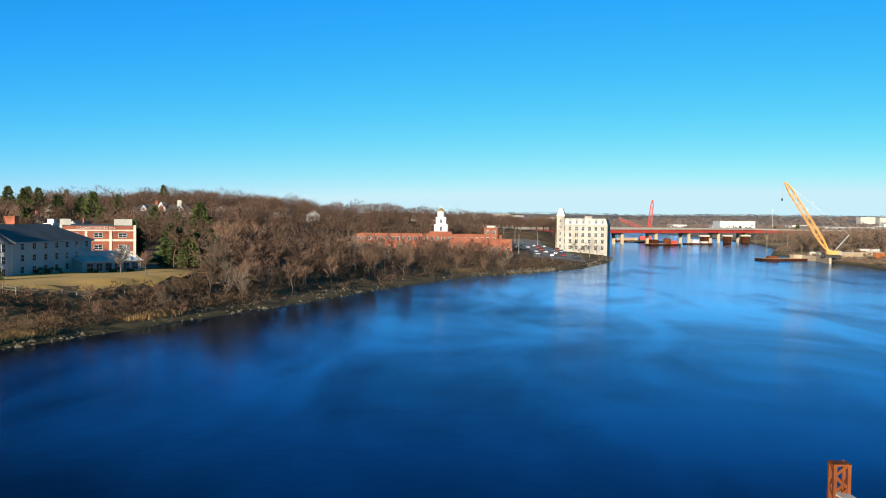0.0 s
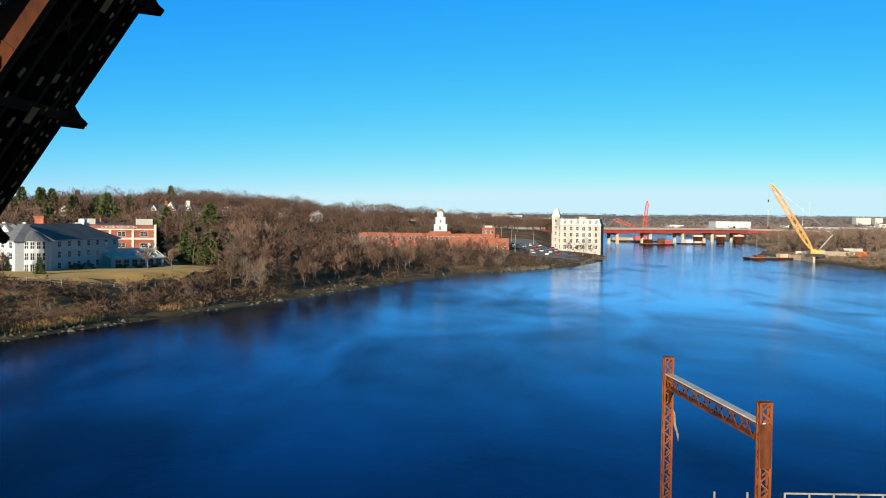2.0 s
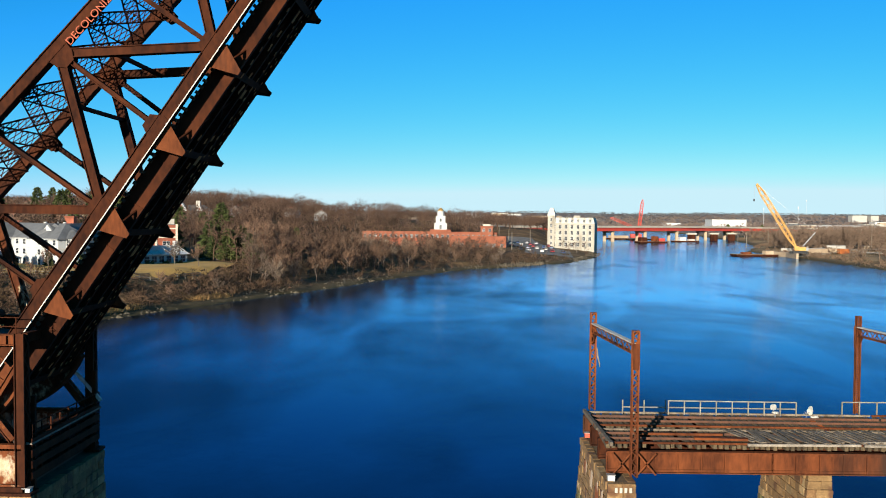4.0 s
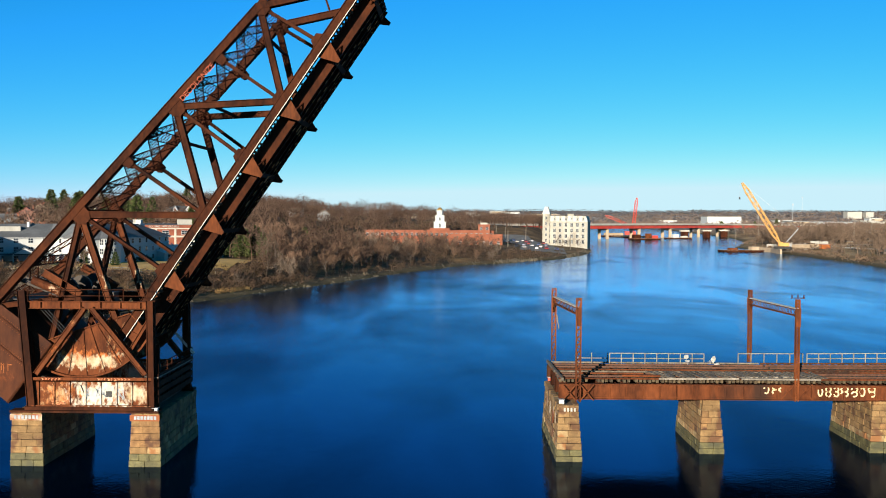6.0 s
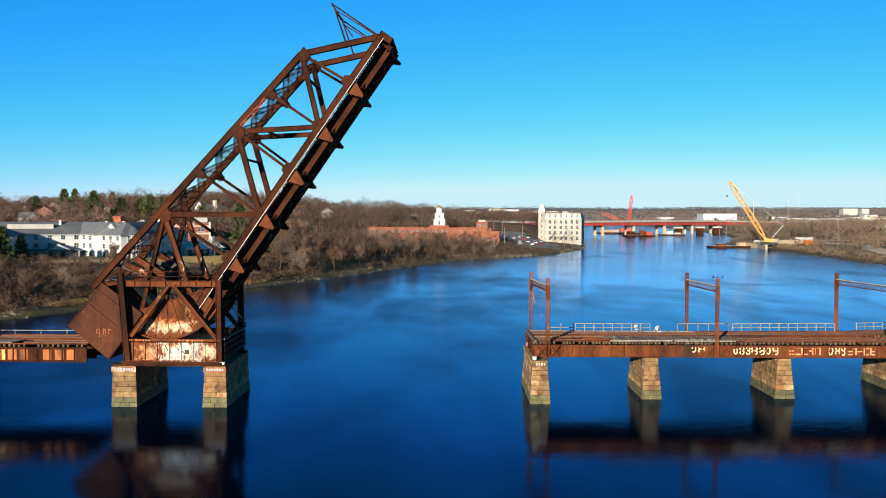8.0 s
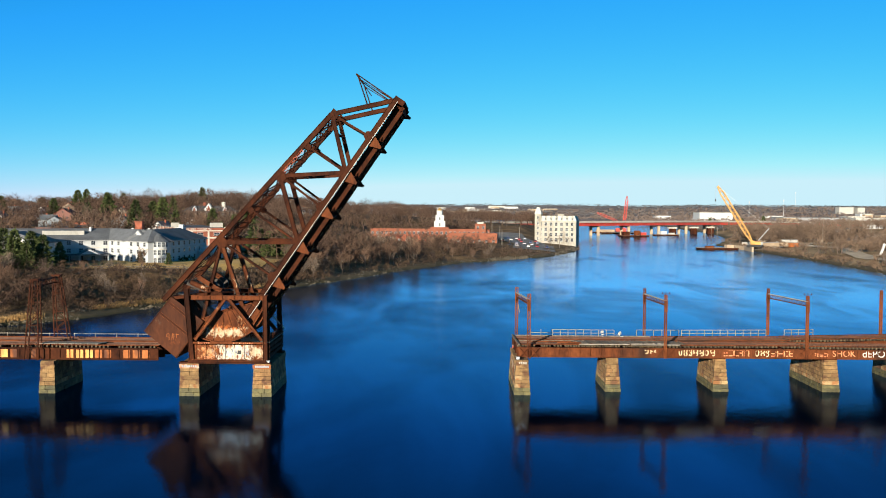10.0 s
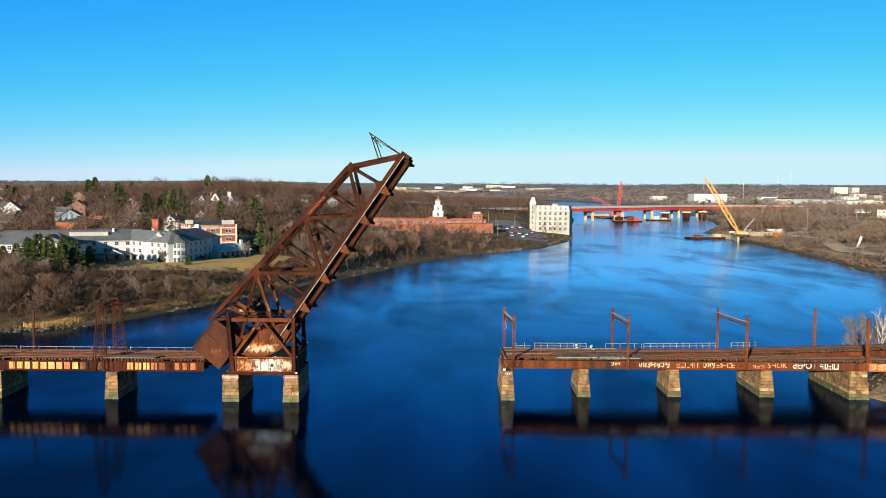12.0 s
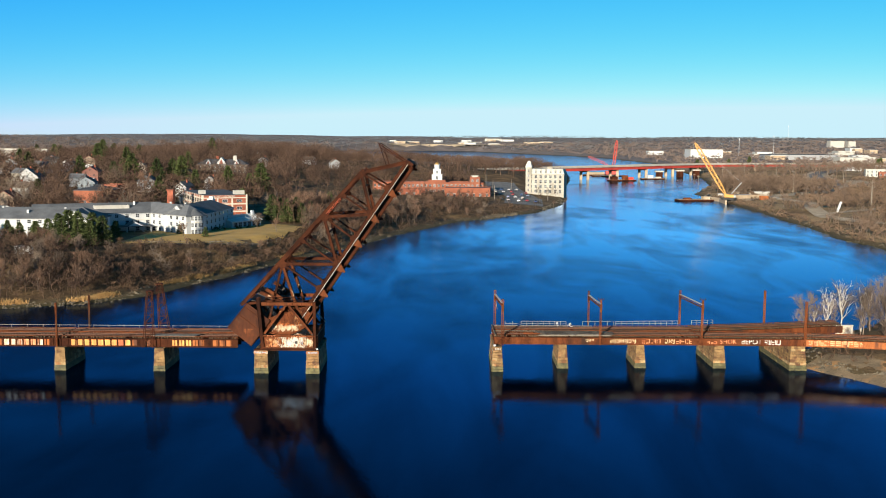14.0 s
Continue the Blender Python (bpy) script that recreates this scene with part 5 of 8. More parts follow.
deck("bridge_span", "rusted plate-girder railway span covered with faded graffiti", near_e, far_e, (29.05, 48.0), DECK_Z, "eastern railway spans", gone, ((0.24, 2.1), (0.74, 2.4)))
deck("bridge_span", "rusted plate-girder span of the nearer railway branch", near_e, mid_lo, (48.15, 67.4), DECK_Z, "eastern railway spans", gone, ((0.42, 2.3),), girder_lines=(0.0, 0.5, 1.0))
deck("bridge_span", "orange-tagged plate-girder span reaching the eastern shore", near_e, mid_lo, (67.55, 92.0), DECK_Z, "eastern railway spans", gone, ((0.42, 2.3),), girder_mat=RUST_ORANGE, girder_lines=(0.0, 0.5, 1.0))
deck("bridge_span", "rusted plate-girder span of the farther railway branch", mid_hi, far_e, (48.15, 66.4), DECK_Z, "eastern railway spans", gone, ((0.5, 2.3),), girder_mat=RUST_MID, girder_lines=(0.0, 1.0))
deck("bridge_span", "rusted plate-girder span of the farther branch reaching the shore", mid_hi, far_e, (66.55, 80.0), DECK_Z, "eastern railway spans", gone, ((0.5, 2.3),), girder_mat=RUST_MID, girder_lines=(0.0, 1.0))
near_w = bend((-140, 5.0), (-38, 5.6))
far_w = bend((-140, 14.2), (-38, 14.4))
for xa, xb, mt, lab in ((-52.9, -38.6, RUST_DARK, "rusted plate-girder railway span behind the counterweight"), (-71.3, -53.05, RUST_DARK, "orange-rusted plate-girder railway span with painted panels"),
                        (-89.9, -71.45, RUST_DARK, "rusted plate-girder railway span with pale painted panels"), (-112.0, -90.05, RUST_DARK, "rusted plate-girder railway span running to the western shore")):
    deck("bridge_span", lab, near_w, far_w, (xa, xb), 6.2, "western railway spans", lambda x, c, r: r.random() < 0.08, ((0.25, 2.0), (0.75, 2.0)), girder_mat=mt, girder_low=4.35)

catenary_portal((10.55, 8.75), (9.6, 20.3), 4.55, 6.4, 13.3)
catenary_portal((28.95, 8.95), (28.2, 20.1), 4.7, 6.4, 13.3)
catenary_portal((48.1, 9.3), (46.7, 21.9), 4.7, 6.4, 13.3)
for (x, y), z0, z1, lab in (((64.7, 25.3), 6.0, 12.9, "single rusted post beside the farther track"), ((67.5, 9.2), 4.7, 13.2, "single rusted post beside the nearer track"),
                            ((-72.0, 5.0), 4.4, 12.6, "single thin rusted post beside the western track"), ((-69.3, 14.6), 5.0, 12.6, "single thin rusted post beyond the western track")):
    p = thing("catenary_post", lab, "catenary post", "catenary posts", at=(x, y, z0))
    laced_post("shaft", x, y, z0, z1, 0.3 if x > 0 else 0.2, p, org=(x, y, z0))


# ---- handrails and loose things on the railway deck ----
railing(((14.8, 19.3), (23.7, 19.3)), DECK_Z, 8)
railing(((11.6, 19.3), (14.6, 19.3)), DECK_Z, 2, broken=(0.97,))
railing(((27.0, 19.6), (33.2, 19.9)), DECK_Z, 5, broken=(0.5,))
railing(((33.6, 19.9), (46.2, 21.0)), DECK_Z, 11)
railing(((49.0, 21.5), (53.5, 22.3)), DECK_Z, 4)
for xa, xb, bays in ((-110, -91, 12), (-90.6, -72, 12), (-71.4, -53.5, 12), (-53, -41, 8)):
    railing(((xa, 14.3), (xb, 14.3)), 6.2, bays // 2, group="western deck railings", tall=0.62)


def deck_chair(x, y, z, turn):
    c = thing("office_chair", "white office chair abandoned on the railway deck", "chair", at=(x, y, z), turn=turn)
    put("seat", Geo().tube((0, 0, 0.42), (0, 0, 0.5), 0.24, 0.22, 10), WHITE_PAINT, c)
    put("backrest", Geo().prism([(-0.2, 0.62), (0.2, 0.62), (0.24, 0.75), (0.22, 0.92), (0.12, 0.98), (-0.12, 0.98), (-0.22, 0.92), (-0.24, 0.75)], 0.18, 0.24), STUCCO, c)
    put("pedestal", Geo().tube((0, 0, 0.05), (0, 0, 0.42), 0.03, n=6).beam((0, 0.2, 0.46), (0, 0.21, 0.7), 0.05, 0.03), METAL_GREY, c)
    for sx, sy in ((0.22, 0), (-0.22, 0), (0, 0.22), (0, -0.22)):
        put("leg", Geo().tube((0, 0, 0.08), (sx, sy, 0.02), 0.02, n=5), METAL_GREY, c)
    return c


deck_chair(21.9, 18.2, DECK_Z, 20)
fallen = tagged(deck_chair(23.9, 18.0, DECK_Z, 0), "white office chair tipped over on the railway deck", "chair")
fallen.matrix_basis = pose(23.9, 18.0, DECK_Z + 0.38, 0, 72, 30)
sack = thing("white_sack", "crumpled white sack dropped on the railway sleepers", "sack", at=(24.7, 18.4, DECK_Z))
bm = bmesh.new()
bmesh.ops.create_icosphere(bm, subdivisions=2, radius=0.17)
for v in bm.verts:
    v.co.x *= 1.7 + 0.4 * math.sin(9 * v.co.y)
    v.co.z = (v.co.z + 0.13) * 0.8 + 0.05 * math.sin(14 * v.co.x)
me = bpy.data.meshes.new("cloth")
bm.to_mesh(me)
bm.free()
put("cloth", me, STUCCO, sack)

# loose planks over the near track
rnd = random.Random(55)
plank_me = Geo().box(-0.10, 0.10, -1.75, 1.75, 0, 0.07).mesh("plank")
plank_me.materials.append(DARK_PLANK)
walk_planks = thing("plank_walkway", "grey-brown loose planks laid over the nearer track", "walkway", at=(23.5, 11.4, DECK_Z + 0.16))
for k in range(44):
    put("plank", plank_me, None, walk_planks, m=pose(-5.9 + k * 0.325 + rnd.uniform(-0.05, 0.05), rnd.uniform(-0.3, 0.3), rnd.uniform(0, 0.05), 0, rnd.uniform(-1, 1), 8 + rnd.uniform(-9, 9)))
for x0, x1, ya, yb, mt, lab in ((17.4, 24.2, 9.05, 9.25, GREY_TIMBER, "bleached edge timber along the near side of the deck"), (24.4, 31.0, 9.2, 9.05, GREY_TIMBER, "bleached edge timber along the near side of the deck"), (24.6, 29.2, 10.0, 10.3, GREY_TIMBER, "bleached plank lying over the loose planking"),
                                (14.6, 17.8, 10.8, 10.5, RUST, "orange rusted steel plate lying across the sleepers"), (11.2, 16.6, 11.9, 11.8, RUST_MID, "rusted loose rail lying across the sleepers")):
    t = thing("loose_timber" if mt is GREY_TIMBER else "loose_steel", lab, "timber" if mt is GREY_TIMBER else "steel bar", at=(x0, ya, DECK_Z + 0.1))
    put("bar", Geo().beam((0, 0, 0.1), (x1 - x0, yb - ya, 0.12), 0.5 if mt is RUST else 0.2, 0.14), mt, t)
t = thing("end_timber", "mossy bleached timber across the deck's broken end", "timber", at=(9.3, 9.3, DECK_Z - 0.05))
put("beam", Geo().beam((0, 0, 0.12), (-0.3, 10.6, 0.14), 0.2, 0.24, side=(1, 0, 0)), DARK_PLANK, t)
for name, lab, cat, x, y, z, w, mt in (("red_box", "small red box standing on the rest pier", "box", 9.2, 19.4, 4.6, 0.4, RED_PAINT), ("lamp_box", "small white lamp box on the rest pier's corner", "lamp box", 9.05, 7.7, 4.6, 0.4, WHITE_WALL), ("lamp_box", "small white lamp box on the bascule pier's corner", "lamp box", -23.75, 3.95, 4.33, 0.4, WHITE_WALL)):
    t = thing(name, lab, cat, at=(x, y, z))
    put("case", Geo().box(-w / 2, w / 2, -w / 2, w / 2, 0, w * 0.8), mt, t)
    put("lid", Geo().box(-w / 2 - 0.05, w / 2 + 0.05, -w / 2 - 0.05, w / 2 + 0.05, w * 0.8, w * 0.9), METAL_GREY, t)
wing = thing("wing_wall", "low concrete wing wall splashed with white and blue paint", "retaining wall", at=(81.6, 26.6, 3.2))
put("wall", Geo().box(-1.6, 1.8, 0, 0.5, -0.6, 2.3).box(-1.7, 1.9, -0.08, 0.58, 2.3, 2.45), CONCRETE, wing)
put("paint_patch", Geo().prism([(-1.3, 0.9), (-0.7, 0.7), (0.1, 1.0), (0.2, 2.0), (-0.6, 2.2), (-1.4, 1.8)], -0.012, -0.004), TAGGED, wing, "white paint patch")
put("paint_patch", Geo().prism([(0.5, 0.8), (1.5, 0.9), (1.4, 1.5), (0.6, 1.4)], -0.012, -0.004), BLUE_PAINT, wing, "faded blue paint patch")
rag = thing("hanging_rag", "torn pale rag hanging from the far portal post", "rag", at=(9.8, 20.05, 9.4))
put("cloth", Geo().prism([(0.02, 1.5), (0.12, 1.3), (0.16, 0.8), (0.30, 0.3), (0.27, 0.0), (0.18, 0.4), (0.05, 0.8)], 0.0, 0.04), DARK_PLANK, rag)

# ---- faded tags along the near girder: strokes too worn to read ----
BRIGHT_TAG = surface("bright_orange_paint", (0.68, 0.27, 0.10), (0.80, 0.46, 0.24), 0.7, 0.0, 0.5, third=(0.40, 0.11, 0.03), third_at=0.62)
tags = thing("girder_tags", "faded orange and white spray-paint tags on the near girder", "graffiti", at=(30.0, 9.0, 4.7))
rnd = random.Random(21)
x = 29.9
for x0, x1, z0, z1, mt in ((26.3, 27.3, 5.2, 6.0, CREAM_PAINT), (30.9, 36.2, 5.0, 5.9, CREAM_PAINT), (37.0, 40.6, 5.0, 5.9, ORANGE_PAINT), (41.2, 43.2, 4.95, 6.0, CREAM_PAINT),
                           (43.4, 46.4, 5.0, 5.8, ORANGE_PAINT), (49.3, 50.8, 5.0, 5.5, ORANGE_PAINT), (60.0, 62.6, 4.9, 5.9, WHITE_PAINT), (68.2, 81.8, 4.95, 5.95, BRIGHT_TAG), (83.0, 86.0, 5.0, 5.8, CREAM_PAINT)):
    x = x0
    while x < x1 - 0.2:
        w = rnd.uniform(0.45, 0.8)
        g = Geo()
        y = near_e(x) - 0.034
        bars = [(0, 0.16, 0, 1), (0, w, 0.84, 1), (w - 0.16, w, 0, 1), (0, w, 0, 0.16), (0, w, 0.42, 0.58)]
        if mt is CREAM_PAINT:
            # rounded strokes: one or two open loops a letter
            for lo, hi in ((0.0, 0.55), (0.45, 1.0)) if rnd.random() < 0.6 else ((0.0, 1.0),):
                a0, turn = rnd.uniform(0, 6.28), rnd.choice((4.2, 5.2, 6.28))
                ring = [(x + w / 2 + (w / 2 - 0.05) * math.cos(a0 + turn * k / 10), z0 + (z1 - z0) * ((lo + hi) / 2 + (hi - lo) * 0.42 * math.sin(a0 + turn * k / 10))) for k in range(11)]
                for (xa, za), (xb, zb) in zip(ring, ring[1:]):
                    g.beam((xa, y - 0.004, za), (xb, y - 0.004, zb), 0.008, 0.13)
            bars = []
        if mt is BRIGHT_TAG:
            # tall block letters, close together
            w = rnd.uniform(0.75, 1.0)
            bars = [(0, 0.30, 0, 1), (w - 0.28, w, 0, 1), (0, w, 0.72, 1), (0, w, 0, 0.26), (0, w, 0.38, 0.62)]
        for a, b, c, d in rnd.sample(bars, rnd.choice((3, 4)) if mt is BRIGHT_TAG else rnd.choice((2, 3, 3))) if bars else ():
            g.box(x + a, x + b, y - 0.006, y, z0 + c * (z1 - z0), z0 + d * (z1 - z0))
        g.v = [(p[0] - 30.0, p[1] - y + near_e(p[0]) - (0.034 if p[0] < 67 else 0.12) - 9.0, p[2] - 4.7) for p in g.v]
        tagged(put("stroke", g, mt, tags), kind="stuff")
        x += w + rnd.uniform(0.10, 0.22)
for text, x, h, mt in (("SHOK", 53.2, 0.85, ORANGE_PAINT), ("dEPOT", 57.6, 0.95, WHITE_PAINT)):
    writing("writing", text, h, mt, tags, pose(x - 30.0, near_e(x) - 9.0 - 0.05, 5.42 - 4.7, 90, 0, 0), "spray-painted letters")
panel_tags = thing("panel_tags", "pale and orange painted panels on the western girder", "graffiti", at=(-66, 5.3, 4.4))
for k in range(36):
    x0 = -84.6 + k * 1.25
    if x0 < -73.4:
        mt = rnd.choice((RUST_PALE, ORANGE_PAINT, TAGGED, RUST_ORANGE, ORANGE_PAINT))
    elif -70.2 < x0 < -58.4:
        mt = YELLOW_PAINT
    elif -51.6 < x0 < -48.0:
        mt = YELLOW_PAINT if x0 > -51 else ORANGE_PAINT
    elif -58.4 < x0 < -53.4 and k % 2 or x0 > -48 and k % 4:
        mt = RUST_ORANGE
    else:
        continue
    y = near_w(x0 + 0.6) - 0.034
    g = Geo().box(x0 + 0.12, x0 + rnd.uniform(1.0, 1.1), y - 0.006, y, rnd.uniform(4.5, 4.62), rnd.uniform(5.66, 5.78))
    g.v = [(p[0] + 66, p[1] - 5.3, p[2] - 4.4) for p in g.v]
    put("painted_panel", g, mt, panel_tags)


# ---- signal towers on the western deck ----
def signal_tower(x, y, z0, z1, lean):
    t = thing("signal_tower", "rusted tapering lattice signal tower on the western deck", "lattice tower", "signal towers", at=(x, y, z0))
    h = z1 - z0
    for sx in (-1, 1):
        for sy in (-1, 1):
            put("leg", Geo().beam((sx * 0.95, sy * 0.6, 0), (lean + sx * 0.45, sy * 0.4, h), 0.13, 0.13), RUST_DARK, t)
    n = 7
    for k in range(n):
        a, b = k / n, (k + 1) / n
        wa, wb = 0.95 - 0.5 * a, 0.95 - 0.5 * b
        s = 1 if k % 2 else -1
        for sy in (-0.55, 0.55):
            put("lacing_bar", Geo().beam((lean * a - s * wa, sy, h * a), (lean * b + s * wb, sy, h * b), 0.05, 0.09), RUST_DARK, t)
            put("lacing_bar", Geo().beam((lean * b - wb, sy, h * b), (lean * b + wb, sy, h * b), 0.05, 0.08), RUST_DARK, t)
    put("head", Geo().box(lean - 0.6, lean + 0.6, -0.55, 0.55, h - 0.15, h), RUST_DARK, t)


signal_tower(-55.0, 5.0, 4.4, 15.0, 0.4)
signal_tower(-54.6, 14.2, 6.0, 15.0, -0.8)
sb = thing("signal_bridge", "rusted lattice beam joining the two signal towers", "lattice beam", at=(-54.8, 9.6, 14.0))
g = Geo()
for z in (0.0, 0.7):
    for x in (-0.25, 0.25):
        g.beam((x + 0.2, -4.4, z), (x - 0.5, 4.4, z), 0.09, 0.09, side=(1, 0, 0))
for k in range(10):
    ya, yb = -4.4 + 0.88 * k, -3.52 + 0.88 * k
    g.beam((0.2 - 0.08 * k, ya, 0.7 * (k % 2)), (0.12 - 0.08 * k, yb, 0.7 * (1 - k % 2)), 0.06, 0.06, side=(1, 0, 0))
put("beam", g, RUST_DARK, sb)
g = Geo().slab([(-54.6, 5.4), (-46.5, 5.4), (-45.8, 7.4), (-53.8, 7.4)], 6.42, 6.5)
tagged(put("plank_platform", g, GREY_TIMBER), "bleached plank platform lying on the western railway deck", "platform")

# ---- buildings ----
WIN = {}


def window_mesh(w, h):
    key = (round(w, 2), round(h, 2))
    if key not in WIN:
        f = Geo().box(-w / 2, w / 2, -0.07, 0.02, -h / 2, h / 2)
        glass = Geo()
        for a, b, c, d in ((-w / 2 + 0.1, -0.04, -h / 2 + 0.1, -0.04), (0.04, w / 2 - 0.1, -h / 2 + 0.1, -0.04), (-w / 2 + 0.1, -0.04, 0.04, h / 2 - 0.1), (0.04, w / 2 - 0.1, 0.04, h / 2 - 0.1)):
            glass.box(a, b, -0.085, -0.05, c, d)
        WIN[key] = (f.mesh("window"), glass.mesh("pane"))
        WIN[key][0].materials.append(WHITE_WALL)
        WIN[key][1].materials.append(GLASS_DARK)
    return WIN[key]


def window(parent, m, w=1.3, h=1.6):
    """A window in a wall whose outer face is y = 0, looking along -y."""
    frame_me, pane_me = window_mesh(w, h)
    ob = put("window", frame_me, None, parent, m=m)
    put("pane", pane_me, None, ob)


def window_rows(parent, length, y, floors, z0, storey, gap, w, h, turn=0, x0=0.0, shift=0.0, skip=0.0, rnd=None):
    n = max(1, int(length / gap))
    for f in range(floors):
        for k in range(n):
            if skip and rnd.random() < skip:
                continue
            window(parent, pose(x0 + (k + 0.5) * length / n + shift, y, z0 + storey * f + 1.55, 0, 0, turn), w, h)


def hip_roof(g, x0, x1, y0, y1, z, rise, hip=True, eave=0.5):
    x0, x1, y0, y1 = x0 - eave, x1 + eave, y0 - eave, y1 + eave
    c, i = (y0 + y1) / 2, (y1 - y0) / 2
    i, j = (i if on else 0.0 for on in (hip if isinstance(hip, tuple) else (hip, hip)))
    g.add([(x0, y0, z), (x1, y0, z), (x1, y1, z), (x0, y1, z), (x0 + i, c, z + rise), (x1 - j, c, z + rise),
           (x0, y0, z - 0.25), (x1, y0, z - 0.25), (x1, y1, z - 0.25), (x0, y1, z - 0.25)],
          [(0, 1, 5, 4), (1, 2, 5), (2, 3, 4, 5), (3, 0, 4), (0, 6, 7, 1), (1, 7, 8, 2), (2, 8, 9, 3), (3, 9, 6, 0), (9, 8, 7, 6)])


def residence_wing(name, label, at, turn, length, depth, height, rise, ends=(True, True), hip=True, rows_front=True, group="wings of the white residence"):
    b = thing(name, label, "building", group, at=at, turn=turn)
    put("wall", Geo().box(0, length, 0, depth, -3.0, height), WHITE_WALL, b)
    put("belt_course", Geo().box(-0.06, length + 0.06, -0.06, depth + 0.06, 4.95, 5.15), STONE_TRIM, b)
    put("gutter", Geo().box(-0.66, length + 0.66, -0.66, -0.53, height - 0.12, height + 0.04), METAL_GREY, b)
    g = Geo()
    hip_roof(g, 0, length, 0, depth, height + 0.02, rise, hip)
    put("roof", g, ROOF_GREY, b)
    put("eave_board", Geo().box(-0.52, length + 0.52, -0.52, -0.4, height - 0.35, height - 0.2), WHITE_WALL, b)
    if rows_front:
        window_rows(b, length, 0, 3, 0.0, 2.5, 3.6, 1.4, 1.5)
    for k, on in enumerate(ends):
        if on:
            for f in range(3):
                for yy in (depth * 0.25, depth * 0.72):
                    window(b, pose(length if k else 0, yy, f * 2.5 + 1.55, 0, 0, 90 if k else -90), 1.5, 1.6)
    return b


B0, EAVE, RISE = 6.1, 7.5, 3.7
front = residence_wing("residence", "white three-storey corner wing of the residence with grey hipped roof", (-120.5, 215.2, B0), -41.0, 31.0, 8.5, EAVE, RISE, ends=(False, False), hip=(False, True))
east = residence_wing("residence", "white three-storey residence wing in shade beside the lawn", (-93.6, 201.5, B0), 84.0, 39.1, 14.0, EAVE, RISE, ends=(False, True), rows_front=False, hip=(False, True))
window_rows(east, 39.1, 0, 3, 0.0, 2.5, 4.4, 1.4, 1.5)
middle = residence_wing("residence", "white three-storey middle wing with a porch along its foot", (-152.0, 191.9, B0), 26.0, 46.0, 15.0, EAVE, RISE, ends=(False, False), hip=False)
left_w = residence_wing("residence", "long white residence wing with grey roof behind a row of pines", (-191.0, 174.5, B0), 4.0, 67.0, 15.0, EAVE, RISE, ends=(False, True))
# the cross gable at the long wing's end
put("cross_gable", Geo().add([(51.0, -2.6, EAVE), (67.6, -2.6, EAVE), (59.3, -2.6, EAVE + 3.4), (51.0, 9.0, EAVE), (67.6, 9.0, EAVE), (59.3, 9.0, EAVE + 3.4), (51.0, -2.6, EAVE - 0.25), (67.6, -2.6, EAVE - 0.25), (67.6, 9.0, EAVE - 0.25), (51.0, 9.0, EAVE - 0.25)],
                             [(0, 1, 2), (5, 4, 3), (0, 2, 5, 3), (2, 1, 4, 5), (0, 6, 7, 1), (1, 7, 8, 4), (9, 8, 7, 6), (3, 9, 6, 0)]), ROOF_GREY, left_w)
put("gable_wall", Geo().box(52.0, 66.8, -2.0, 0.0, -3.0, EAVE - 0.26), WHITE_WALL, left_w)
put("gable_trim", Geo().prism([(55.5, EAVE + 0.1), (63.1, EAVE + 0.1), (59.3, EAVE + 2.9)], -2.75, -2.62), WHITE_WALL, left_w)
put("gable_panel", Geo().prism([(56.6, EAVE + 0.35), (62.0, EAVE + 0.35), (59.3, EAVE + 2.3)], -2.85, -2.76), ROOF_SLATE, left_w)
for f in range(3):
    for x in (54.5, 57.6, 61.0, 64.2):
        window(left_w, pose(x, -2.0, f * 2.5 + 1.55), 1.3, 1.5)
# dormer on the corner wing, towards the lawn
put("dormer", Geo().add([(0, -0.6, 0), (5.0, -0.6, 0), (2.5, -0.6, 1.7), (2.5, 5.5, 1.7), (0, 3.0, 0), (5.0, 3.0, 0)], [(0, 1, 2), (0, 2, 3, 4), (2, 1, 5, 3)]), ROOF_GREY, front).matrix_basis = pose(20.0, 2.4, EAVE + 2.0)
put("dormer_front", Geo().prism([(20.3, EAVE + 1.9), (24.7, EAVE + 1.9), (22.5, EAVE + 3.4)], 1.5, 1.7), WHITE_WALL, front)
# details of the residence
bay = thing("bay_tower", "round white corner bay with stacked windows", "building", at=(-95.2, 199.6, B0))
put("wall", Geo().tube((0, 0, -3), (0, 0, EAVE), 3.3, n=16), WHITE_WALL, bay)
put("roof", Geo().tube((0, 0, EAVE), (0, 0, EAVE + 2.2), 3.8, 0.4, n=16), ROOF_GREY, bay)
put("belt_course", Geo().tube((0, 0, 4.9), (0, 0, 5.15), 3.36, n=16), STONE_TRIM, bay)
for f in range(3):
    for a in (-67, -45, -22, 0, 22, 45, 67):
        window(bay, pose(3.26 * math.sin(radians(a)), -3.26 * math.cos(radians(a)), 1.5 + 2.5 * f, 0, 0, a), 1.0, 1.7)
put("downpipe", Geo().tube((-2.4, -2.6, -2.0), (-2.4, -2.6, EAVE), 0.14, n=6), METAL_GREY, bay)
porch = thing("porch", "dark-roofed porch with white columns along the residence", "porch", at=(-134.0, 198.4, B0), turn=26)
put("roof", Geo().prism([(0, 2.7), (22, 2.7), (22, 3.0), (0, 3.0)], -4.0, 1.5), ROOF_DARK, porch)
for k in range(8):
    put("column", Geo().box(0.3 + k * 3.0, 0.55 + k * 3.0, -3.8, -3.55, -2.0, 2.7), WHITE_WALL, porch)
put("gable", Geo().prism([(12.0, 3.0), (19.0, 3.0), (15.5, 4.9)], -5.4, 1.0), ROOF_GREY, porch)
